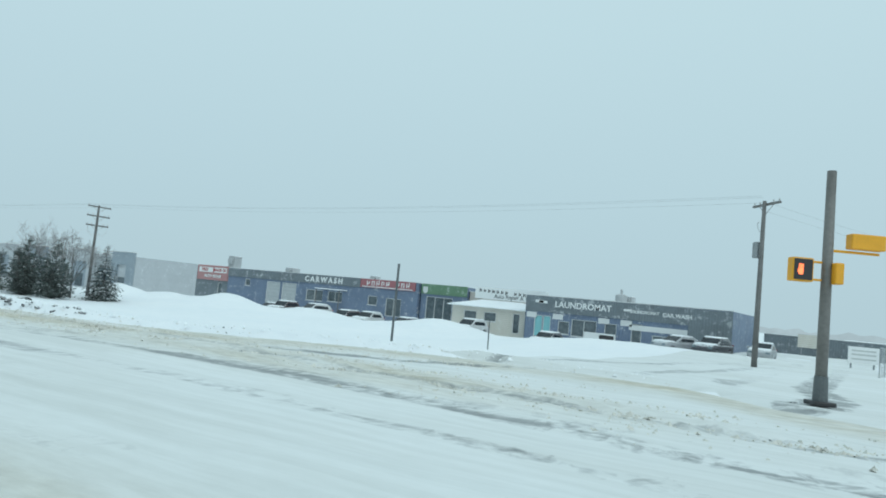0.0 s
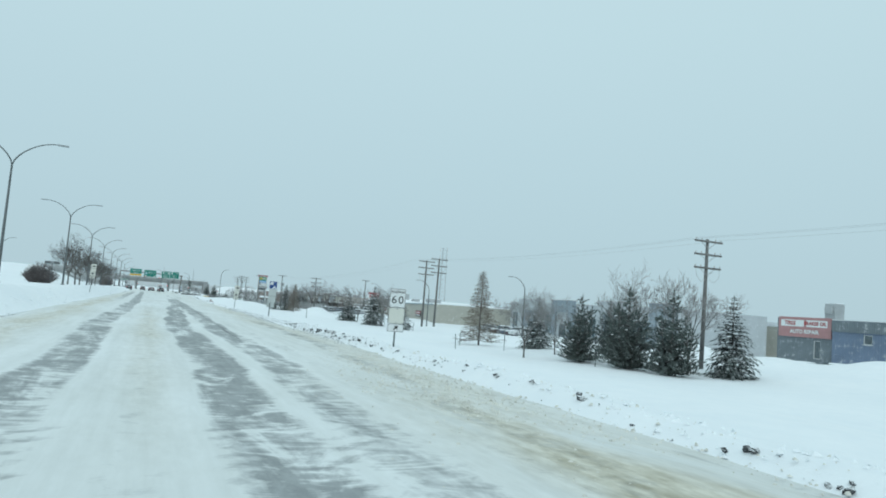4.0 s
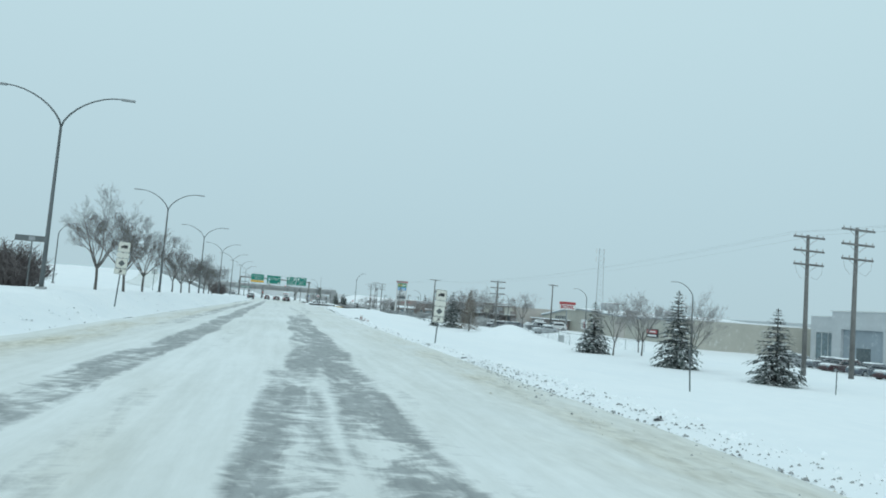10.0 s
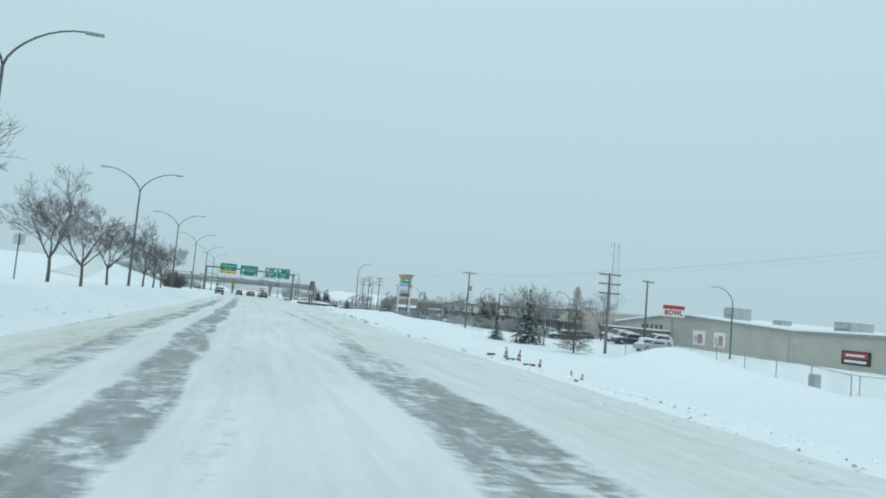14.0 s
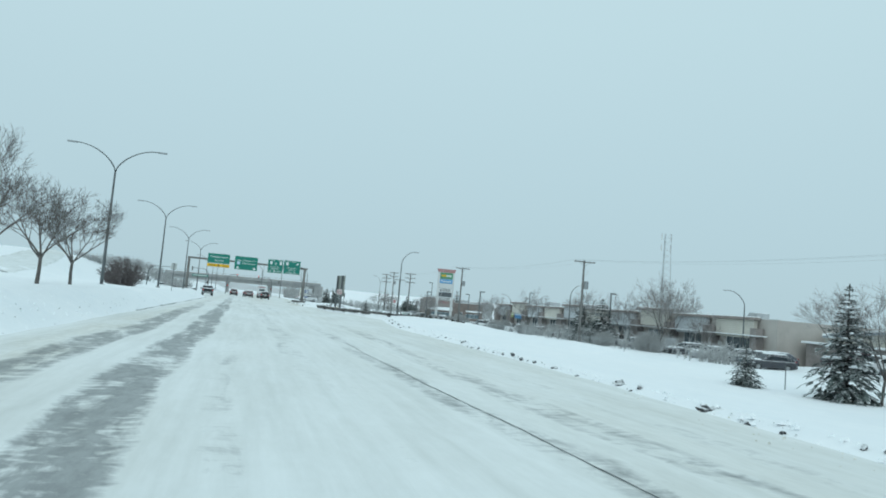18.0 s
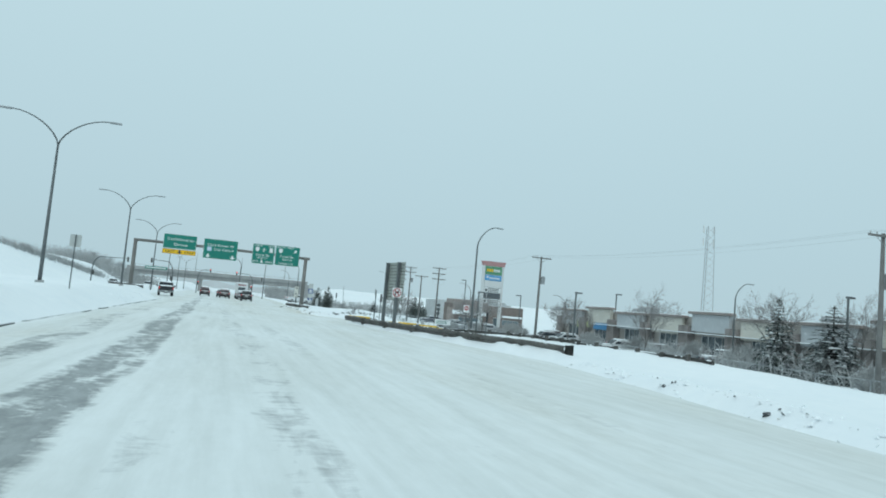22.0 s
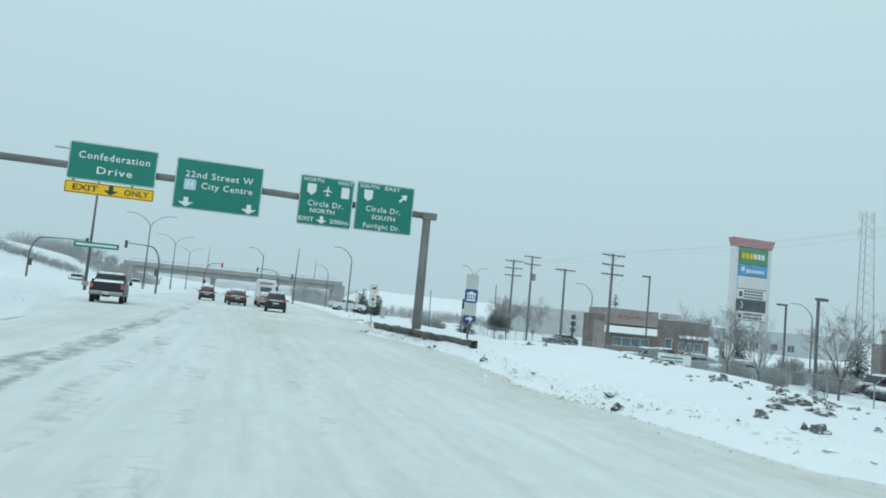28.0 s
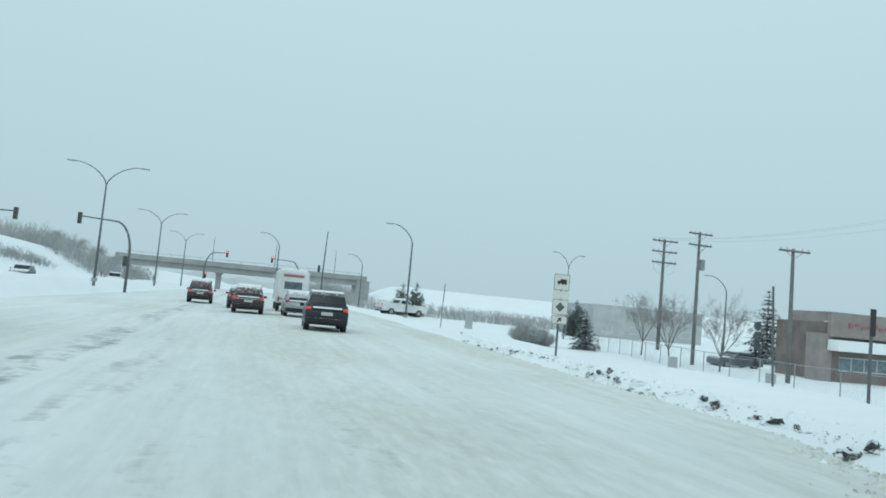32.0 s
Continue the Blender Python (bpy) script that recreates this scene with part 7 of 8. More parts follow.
part("awning", boxed((12.8, -0.55, 2.55), (4.2, 0.7, 0.4), 0.05), M_SNOW, t, "snow-laden white awning")
part("corner_block", boxed((-0.2, 0.55, 1.6), (1.2, 1.4, 4.0), 0.02), M_BROWNWALL, t)
rooftop_unit(54, 332.5, 2.85, 2.0, 1.6, 1.0)

# far blocks on the skyline
for x, y, L, H in ((140, 420, 40, 6), (105, 300, 40, 6.5), (120, 250, 50, 6), (110, 215, 30, 6), (120, 70, 40, 6.5), (115, 20, 30, 6), (150, 180, 50, 7)):
    building("distant_block", x, y + L / 2, gz(x, y), L, 15, H, [(3 + 6 * k, 5.5 + 6 * k, 1.0, 2.8, "w") for k in range(int(L / 6.5))], M_LIGHTPANEL, "pale flat-roofed commercial block far off")

building("distant_block", 65.5, 412, gz(65.5, 412), 25, 15, 6.4, [(2 + 6 * k, 4.5 + 6 * k, 1.0, 2.4, "g") for k in range(4)], M_HAZEWALL, "long pale grey flat-roofed building beyond the lots", rz=0)

# plaza pylon sign
t = thing("pylon_sign", 37.2, 299.5, gz(37.2, 299.5), "tall plaza pylon sign with coloured tenant panels", "sign")
Z = -gz(37.2, 299.5)
for x in (0.25, 3.45):
    part("leg", boxed((x, 0.25, (Z + 9.0) / 2 - 0.2), (0.42, 0.5, Z + 9.4), 0.02), M_TRIM, t)
part("cap", prismed([(-0.15, Z + 9.7), (3.85, Z + 9.7), (3.6, Z + 9.0), (0.1, Z + 9.0)], -0.1, 0.6), M_PINKBOARD, t, "faded orange-red cap")
for z0, z1, m, rows in ((7.62, 8.95, M_PANELGREEN, 1), (6.68, 7.56, M_SKYBLUE, 1), (5.62, 6.62, M_TRIM, 0), (4.78, 5.58, M_SIGNWHITE, 3), (3.84, 4.74, M_SLATE, 0), (3.1, 3.78, M_SIGNWHITE, 2)):
    p = part("tenant_panel", boxed((1.85, 0.05, Z + (z0 + z1) / 2), (2.75, 0.3, z1 - z0 - 0.03), 0.01), m, t)
    part("panel_edge", boxed((1.85, 0.05, Z + z0 - 0.005), (2.78, 0.32, 0.03)), M_DARKPOLE, p)
    zc, hh = Z + (z0 + z1) / 2, z1 - z0
    if m is M_PANELGREEN:
        for k in range(6):
            part("printed_bar", boxed((0.82 + 0.38 * k, -0.11, zc), (0.28, 0.02, 0.42)), M_SIGNYELLOW if k < 3 else M_SIGNWHITE, p)
    elif m is M_SKYBLUE:
        part("printed_mark", boxed((0.85, -0.11, zc + 0.08), (0.3, 0.02, 0.3)), M_SIGNWHITE, p)
        for k in range(7):
            part("printed_bar", boxed((1.28 + 0.25 * k, -0.11, zc - 0.06), (0.18, 0.02, 0.26 if k else 0.38)), M_SIGNWHITE, p)
    elif m is M_SLATE:
        bm = bmesh.new()
        tube(bm, [(0.75 + 0.22 * math.cos(a), -0.11, zc + 0.30 * math.sin(a)) for a in [-1.2 + 2.4 * k / 12 for k in range(13)]], 0.035, 5)
        part("printed_arc", bm, M_SIGNWHITE, p)
    for q in range(rows if m is M_SIGNWHITE else 0):
        part("printed_mark", boxed((0.78, -0.11, zc - 0.02), (0.34, 0.02, hh * 0.5), 0.005), M_DARKPOLE, p) if q == 0 else None
        for k in range(6):
            part("printed_bar", boxed((1.22 + 0.31 * k, -0.11, zc + hh * (0.5 - (q + 0.7) / (rows + 0.4))), (0.24, 0.02, hh * 0.5 / rows)), M_DARKPOLE, p)
# ---------------------------------------------------------------- vehicles
def paint(name, col, dust=0.1):
    return plain(name, col, 0.35, 0.1, 0.15, 3, 0.02, dust=dust)


P_BLACK, P_DARKGREY = paint("black_car_paint", (0.020, 0.023, 0.028), 0.10), paint("dark_grey_car_paint", (0.06, 0.065, 0.075), 0.28)
P_SILVER, P_WHITE = paint("silver_car_paint", (0.36, 0.38, 0.40), 0.24), paint("white_car_paint", (0.66, 0.68, 0.69), 0.1)
P_RED, P_BLUE = paint("dark_red_car_paint", (0.06, 0.03, 0.034), 0.28), paint("blue_car_paint", (0.10, 0.115, 0.14), 0.24)


def sided(outline, w, belt=9e9, lean=0.0, bevel=0.0, x0=0.0):
    """A body from its side outline of (y, z); above the belt it narrows."""
    bm = bmesh.new()
    rows = []
    for s in (-1, 1):
        rows.append([bm.verts.new((x0 + s * (w / 2 - lean * max(0.0, z - belt)), y, z)) for y, z in outline])
    n = len(outline)
    bm.faces.new(rows[0])
    bm.faces.new(rows[1][::-1])
    for k in range(n):
        bm.faces.new((rows[0][(k + 1) % n], rows[0][k], rows[1][k], rows[1][(k + 1) % n]))
    bmesh.ops.recalc_face_normals(bm, faces=bm.faces)
    if bevel:
        bmesh.ops.bevel(bm, geom=list(bm.edges), offset=bevel, segments=2, affect="EDGES", profile=0.6)
    return bm


def wheel(t, x, y, r=0.36, w=0.24):
    bm = bmesh.new()
    tube(bm, [(x - w / 2, y, r), (x - w / 2 + 0.03, y, r), (x + w / 2 - 0.03, y, r), (x + w / 2, y, r)], [r * 0.9, r, r, r * 0.9], 18)
    o = part("wheel", bm, M_BLACKRUBBER, t)
    s = 1 if x > 0 else -1
    bm = bmesh.new()
    tube(bm, [(x + s * (w / 2 - 0.01), y, r), (x + s * (w / 2 + 0.015), y, r)], [r * 0.62, r * 0.5], 14)
    part("rim", bm, M_GALV, o)


def suv(paint_, label, L=4.65, W=1.84, H=1.68, lit=True, snow=True, hatch=0.0):
    t = thing("suv", 0, 0, 0, label, "car")
    f = L / 2
    lower = [(-f, 0.42), (-f + 0.02, 0.95), (f - 0.25, 0.98), (f, 0.75), (f, 0.36), (f - 0.2, 0.26), (-f + 0.15, 0.28)]
    part("body", sided(lower, W, bevel=0.12), paint_, t, smooth=True)
    top = [(-f + 0.06, 0.93), (-f + 0.28 + hatch, H - 0.14), (-f + 0.6 + hatch, H), (f - 2.05, H), (f - 1.25, 0.95)]
    part("cabin", sided(top, W - 0.08, 0.95, 0.27, 0.09), paint_, t, smooth=True)
    part("rear_window", sided([(-f + 0.10, 1.08), (-f + 0.27 + hatch * 0.8, H - 0.22), (-f + 0.33 + hatch * 0.8, H - 0.24), (-f + 0.18, 1.06)], W - 0.40, 1.06, 0.27), M_CARGLASS, t)
    for s in (-1, 1):
        bm = bmesh.new()
        pts = [(-f + 0.55 + hatch, 1.06), (-f + 0.68 + hatch, H - 0.24), (f - 2.1, H - 0.2), (f - 1.5, 1.04)]
        v = [bm.verts.new((s * (W / 2 - 0.04 - 0.27 * (z - 0.95) + 0.012), y, z)) for y, z in pts]
        bm.faces.new(v if s > 0 else v[::-1])
        part("side_window", bm, M_CARGLASS, t)
        part("tail_light", boxed((s * (W / 2 - 0.14), -f + 0.05, 0.98), (0.22, 0.12, 0.13), 0.03), M_TAIL if lit else M_REDLENS, t)
        part("headlight", boxed((s * (W / 2 - 0.25), f - 0.06, 0.72), (0.36, 0.14, 0.16), 0.03), M_LITGLASS, t)
        part("mirror", boxed((s * (W / 2 + 0.10), f - 1.55, 1.05), (0.2, 0.12, 0.15), 0.03), paint_, t)
        for y in (-f + 0.85, f - 0.85):
            wheel(t, s * (W / 2 - 0.12), y)
    part("windscreen", sided([(f - 1.98, H - 0.05), (f - 1.30, 1.0), (f - 1.24, 1.0), (f - 1.92, H - 0.05)], W - 0.36), M_CARGLASS, t)
    part("bumper", boxed((0, -f - 0.03, 0.48), (W - 0.12, 0.18, 0.22), 0.05), M_BLACKRUBBER, t)
    part("plate_panel", boxed((0, -f - 0.005, 0.78), (0.5, 0.03, 0.14)), M_SIGNBACK, t)
    if snow:
        part("roof_snow", sided([(-f + 0.62 + hatch, H - 0.03), (-f + 0.7 + hatch, H + 0.07), (f - 2.3, H + 0.08), (f - 2.05, H - 0.02)], W - (0.5 if lit else 0.4), bevel=0.03), M_SNOW, t, smooth=True)
        if not lit:
            part("hood_snow", sided([(f - 1.2, 0.93), (f - 1.1, 1.07), (f - 0.4, 1.04), (f - 0.2, 0.94)], W - 0.2, bevel=0.04), M_SNOW, t, "snow drifted on the hood", smooth=True)
        part("ledge_snow", boxed((0, -f + 0.03, 1.03), (W - 0.6, 0.14, 0.07), 0.03), M_SNOW, t)
    return t


def pickup(paint_, label, L=5.9, W=2.02, H=1.95, load=True):
    t = thing("pickup_truck", 0, 0, 0, label, "truck")
    f = L / 2
    part("body", sided([(-f + 0.05, 0.62), (-f + 0.05, 0.86), (f - 0.2, 1.0), (f, 0.95), (f, 0.5), (f - 0.25, 0.42), (-f + 0.1, 0.48)], W - 0.02, bevel=0.05), paint_, t, smooth=True)
    part("hood", sided([(f - 1.7, 0.9), (f - 1.7, 1.28), (f - 0.25, 1.22), (f - 0.04, 1.1), (f - 0.02, 0.9)], W - 0.06, bevel=0.05), paint_, t, smooth=True)
    part("cab", sided([(-f + 2.0, 0.85), (-f + 2.06, 1.30), (-f + 2.24, H - 0.08), (-f + 2.5, H), (f - 2.5, H), (f - 1.62, 1.28), (f - 1.6, 0.85)], W - 0.04, 1.25, 0.20, 0.05), paint_, t, smooth=True)
    for s in (-1, 1):
        part("bed_side", boxed((s * (W / 2 - 0.06), -f + 1.05, 1.06), (0.10, 2.0, 0.56), 0.02), paint_, t)
        part("tail_light", boxed((s * (W / 2 - 0.11), -f + 0.03, 1.10), (0.15, 0.10, 0.26), 0.02), M_TAIL, t)
        m = part("mirror", boxed((s * (W / 2 + 0.17), f - 2.05, 1.36), (0.2, 0.12, 0.28), 0.03), M_BLACKRUBBER, t)
        part("mirror_arm", boxed((s * (W / 2 + 0.04), f - 2.02, 1.30), (0.14, 0.05, 0.05)), M_BLACKRUBBER, m)
        for y in (-f + 1.15, f - 1.05):
            wheel(t, s * (W / 2 - 0.14), y, 0.41, 0.28)
        bm = bmesh.new()
        for a, b in ((-f + 2.28, -f + 3.05), (-f + 3.12, f - 2.05)):
            v = [bm.verts.new((s * (W / 2 - 0.02 - 0.20 * max(0, z - 1.25) + 0.012), y, z)) for y, z in ((a, 1.34), (a + 0.08, H - 0.16), (b - (0.45 if b > f - 2.3 else 0), H - 0.16), (b, 1.34))]
            bm.faces.new(v if s > 0 else v[::-1])
        part("side_window", bm, M_CARGLASS, t)
    part("rear_window", sided([(-f + 2.05, 1.38), (-f + 2.20, H - 0.16), (-f + 2.24, H - 0.16), (-f + 2.10, 1.36)], W - 0.42), M_CARGLASS, t)
    part("windscreen", sided([(f - 2.44, H - 0.05), (f - 1.70, 1.32), (f - 1.64, 1.32), (f - 2.36, H - 0.05)], W - 0.4), M_CARGLASS, t)
    tg = part("tailgate", boxed((0, -f + 0.06, 1.08), (W - 0.26, 0.09, 0.55), 0.02), paint_, t)
    part("tailgate_handle", boxed((0, -f + 0.005, 1.20), (0.26, 0.03, 0.07), 0.01), M_BLACKRUBBER, tg)
    part("bed_floor", boxed((0, -f + 1.05, 0.86), (W - 0.3, 1.95, 0.06)), M_BLACKRUBBER, t)
    part("bumper", boxed((0, -f - 0.07, 0.66), (W - 0.05, 0.22, 0.24), 0.05), M_CHROME, t, "bright chrome rear bumper")
    part("plate_panel", boxed((0, -f - 0.19, 0.66), (0.34, 0.02, 0.16)), M_SIGNBACK, t)
    part("hitch", boxed((0, -f - 0.05, 0.48), (0.5, 0.3, 0.12), 0.02), M_BLACKRUBBER, t)
    if load:
        part("bed_snow", sided([(-f + 0.12, 0.9), (-f + 0.12, 1.30), (-f + 0.9, 1.45), (-f + 1.9, 1.50), (-f + 1.98, 0.9)], W - 0.3, bevel=0.06), M_SNOW, t, "bed heaped with snow", smooth=True)
    part("roof_snow", sided([(-f + 2.35, H - 0.05), (-f + 2.5, H + 0.07), (f - 2.75, H + 0.06), (f - 2.5, H - 0.04)], W - 0.5, bevel=0.03), M_SNOW, t, smooth=True)
    return t


def motorhome():
    t = thing("motorhome", 0, 0, 0, "white boxy motorhome with snow on its roof", "truck")
    part("body", boxed((0, 0, 1.85), (2.25, 6.2, 2.5), 0.12), P_WHITE, t, smooth=False)
    part("cab", sided([(3.0, 0.6), (3.0, 2.0), (3.7, 1.9), (4.3, 1.2), (4.5, 0.6)], 1.9, bevel=0.06), P_WHITE, t)
    part("rear_window", boxed((0, -3.11, 2.0), (1.3, 0.03, 0.55), 0.01), M_GLASS, t)
    part("stripe", boxed((0, -3.11, 2.72), (1.5, 0.02, 0.2)), M_MAROON, t)
    part("bumper", boxed((0, -3.15, 0.55), (2.2, 0.2, 0.2), 0.03), M_BLACKRUBBER, t)
    for s in (-1, 1):
        part("tail_light", boxed((s * 0.98, -3.11, 0.95), (0.14, 0.05, 0.3), 0.01), M_REDLENS, t)
        for y in (-1.6, 3.4):
            wheel(t, s * 0.95, y, 0.4, 0.26)
    part("roof_snow", boxed((0, 0, 3.15), (2.0, 5.8, 0.12), 0.05), M_SNOW, t)
    return t


tk = pickup(P_BLACK, "black pickup truck with chrome bumper and snow-filled bed")
tk.matrix_basis = pose(-9.0, 303.5, 0, 0, 0, 5)
v1 = suv(P_BLACK, "black suv streaked with snow, tail lights lit", 4.6, 1.85, 1.7)
v1.matrix_basis = pose(2.65, 317.3, 0, 0, 0, -3)
v2 = suv(P_RED, "dark red suv with lit brake lights", 4.7, 1.86, 1.72)
v2.matrix_basis = pose(-0.75, 330.6, 0, 0, 0, 0)
v3 = suv(P_RED, "tall dark red suv waiting at the lights", 4.7, 1.9, 1.85)
v3.matrix_basis = pose(-4.5, 345.0, 0, 0, 0, 2)
mh = motorhome()
mh.matrix_basis = pose(2.35, 341.0, 0, 0, 0, 0)
v4 = suv(P_SILVER, "silver snow-dusted suv behind the motorhome", 4.5, 1.8, 1.6, False)
v4.matrix_basis = pose(2.3, 330.8, 0, 0, 0, 0)
v5 = suv(P_DARKGREY, "dark grey suv ahead in the queue", 4.5, 1.8, 1.6)
v5.matrix_basis = pose(-1.3, 338.5, 0, 0, 0, 0)
v6 = pickup(P_WHITE, "pale pickup truck turning on the slip road", 5.6, 1.95, 1.85, False)
v6.matrix_basis = pose(15.6, 361.0, gz(15.6, 361), 0, 0, -75)
v7 = suv(P_WHITE, "white oncoming suv with snow on its roof", 4.6, 1.85, 1.65, False)
v7.matrix_basis = pose(-20, 398, gz(-20, 398) + 0.05, 0, 0, 185)
v8 = suv(P_DARKGREY, "dark grey oncoming car in the far lanes", 4.6, 1.85, 1.55, False)
v8.matrix_basis = pose(-25, 372, gz(-25, 372) + 0.05, 0, 0, 185)
fleet = [suv(p, n + " car parked in the snow", 4.5, 1.8, h, False, True, k) for p, n, h, k in
         ((P_SILVER, "snow-covered silver", 1.5, 0.5), (P_WHITE, "snow-covered white", 1.6, 0.1), (P_BLUE, "snow-covered blue", 1.5, 0.4), (P_DARKGREY, "snow-covered dark grey", 1.55, 0.3), (P_RED, "snow-covered dark red", 1.65, 0.0))]
spots = [(58, 66, 80), (57, 61.5, 70), (55.5, 56, 95), (56.5, 50.5, 85), (54, 46, 100), (53.5, 41, 75), (55, 37.5, 90), (54, 33.5, 95), (54.5, 29, 80), (53.5, 20.5, 85), (53, 12, 90), (54, 0.5, 60), (53.5, -2.5, 75), (56, -6, 90),
         (65, 150, 90), (63, 146, 95), (64, 142, 85), (62, 137.5, 90), (61.5, 133, 90), (60, 128, 95), (58.5, 123.5, 90), (52, 208, 80), (50, 203, 85), (49, 199, 90), (51, 195.5, 95), (44, 209, 80), (47, 190, 100),
         (46, 224, 90), (45.5, 219, 85), (46.5, 213, 95), (47, 231, 90), (46.5, 236, 90), (47, 243, 90), (46.5, 249, 90), (46.5, 255, 90), (47, 260, 95), (46, 266, 90), (45, 272, 85), (44.5, 278, 90), (44, 284, 90), (44, 290, 85),
         (38.5, 300, 85), (36, 309.5, 85), (38, 305.5, 90), (41, 338, 90), (48, 218, 80), (49, 214, 90), (46.5, 294, 80), (44.8, 319.5, 170)]
for i, (x, y, rz) in enumerate(spots):
    m = pose(x, y, gz(x, y) - (0.28 if y < 80 else 0.14), 0, 0, rz + random.uniform(-4, 4))
    if i < 5:
        fleet[i].matrix_basis = m
    else:
        copy_thing(fleet[(i * 7 + i // 3) % 5], m)

# ---------------------------------------------------------------- traffic signals
def signal_head(parent, x, z, y=0.0, red=True, name="signal_head", s=1.0):
    o = part(name, boxed((x, y, z), (0.34 * s, 0.22, 1.0 * s), 0.03), M_SIGNBLACK if red else M_DARKPOLE, parent)
    for k, m in ((0.32, M_REDLAMP if red else M_AMBERLENS), (0.0, M_AMBERLENS), (-0.32, M_AMBERLENS)):
        bm = bmesh.new()
        tube(bm, [(x, y - 0.11, z + k * s), (x, y - 0.13, z + k * s)], 0.11 * s, 12)
        lens = part("lens", bm, m, o)
        bm = bmesh.new()
        tube(bm, [(x + 0.13 * s * math.cos(a), y - 0.17, z + k * s + 0.13 * s * math.sin(a)) for a in [math.pi * q / 8 for q in range(9)]], 0.02, 4)
        part("visor", bm, M_SIGNBLACK, o)


def mast_signal(x, y, z, side, reach, h, red, label, rz=0.0):
    t = thing("traffic_signal", x, y, z, label, "traffic signal", rz)
    n = 10
    pts = [(0, 0, -0.3), (0, 0, h * 0.55)] + [(side * 1.4 * (1 - math.cos(k / n * math.pi / 2)), 0, h * 0.55 + (h * 0.45) * math.sin(k / n * math.pi / 2)) for k in range(1, n + 1)] + [(side * reach, 0, h + 0.15)]
    part("mast", tubed(pts, [0.13, 0.115] + [0.11 - 0.004 * k for k in range(n)] + [0.05], 9), M_DARKPOLE, t, smooth=True)
    signal_head(t, side * reach, h - 0.05, -0.12, red)
    signal_head(t, side * 0.28, h * 0.42, -0.05, red, s=0.9)
    return t


mast_signal(-11.3, 352, 0.4, -1, 4.3, 5.9, False, "dark curved mast with a traffic signal seen side on")
mast_signal(-26.0, 349, 0.4, 1, 6.3, 5.5, False, "dark curved mast with a traffic signal seen side on")
mast_signal(-7.8, 400, 0.1, 1, 3.2, 6.3, True, "curved mast with a red traffic signal")
mast_signal(7.0, 404, 0.1, -1, 4.6, 6.3, True, "curved mast with a red traffic signal")
t = thing("signal_post", 9.0, 385, 0.0, "tall pole with a side-mounted signal head", "traffic signal")
part("pole", tubed([(0, 0, -0.3), (0, 0, 5), (0.15, 0, 10.4)], [0.13, 0.11, 0.06], 9), M_DARKPOLE, t, smooth=True)
signal_head(t, -0.6, 5.0, 0, False)
part("bracket", boxed((-0.3, 0, 5.0), (0.5, 0.06, 0.06)), M_DARKPOLE, t)
t = thing("street_name_sign", -10.9, 307.35, 0.8, "long green street name board clamped to the lamp pole", "road sign")
band(t, "board", -1.5, 1.5, 2.88, 3.28, M_SIGNGREEN, -0.10, 0.04)
part("printed_bar", boxed((0.0, -0.125, 3.08), (2.7, 0.01, 0.15)), M_SIGNWHITE, t)
for x in (-0.5, -0.4):
    part("clamp", boxed((x, 0.0, 3.08), (0.05, 0.20, 0.10)), M_GALV, t)

# the crossing's signal pole at the start
t = thing("pedestrian_signal", 10.0, -12.22, gz(10.0, -12.22) - 0.02, "grey steel signal pole with a lit orange pedestrian symbol", "traffic signal", -60)
part("pole", tubed([(0, 0, -0.2), (0, 0, 2.6), (0, 0, 5.6)], [0.135, 0.122, 0.105], 14), M_GANTRY, t, smooth=True)
part("base_plate", boxed((0, 0, 0.12), (0.52, 0.52, 0.1), 0.02), M_SIGNBLACK, t)
part("base_collar", tubed([(0, 0, 0.1), (0, 0, 0.75)], [0.17, 0.15], 12), M_DARKPOLE, t)
b = part("bracket", boxed((-0.42, 0.02, 3.40), (0.72, 0.06, 0.05), 0.01), M_ORANGE, t)
part("bracket", boxed((-0.42, 0.02, 2.98), (0.72, 0.06, 0.05), 0.01), M_ORANGE, t)
hd = part("signal_housing", boxed((-0.62, 0, 3.19), (0.50, 0.28, 0.56), 0.03), M_ORANGE, t, "orange-yellow signal housing")
part("signal_face", boxed((-0.62, -0.145, 3.19), (0.43, 0.02, 0.49), 0.01), M_SIGNBLACK, hd)
bm = boxed((-0.68, -0.16, 3.13), (0.10, 0.012, 0.13), 0.01)
for k in range(4):
    box(bm, (-0.722 + 0.028 * k, -0.16, 3.25), (0.020, 0.012, 0.13))
box(bm, (-0.745, -0.16, 3.15), (0.02, 0.012, 0.08))
part("lit_symbol", bm, M_HAND, hd)
part("side_housing", boxed((0.16, -0.14, 3.15), (0.2, 0.3, 0.5), 0.03), M_ORANGE, t)
part("upper_arm", boxed((0.6, 0, 3.70), (1.2, 0.06, 0.06), 0.01), M_ORANGE, t)
part("upper_housing", boxed((0.85, -0.05, 3.95), (0.8, 0.3, 0.36), 0.03), M_ORANGE, t)

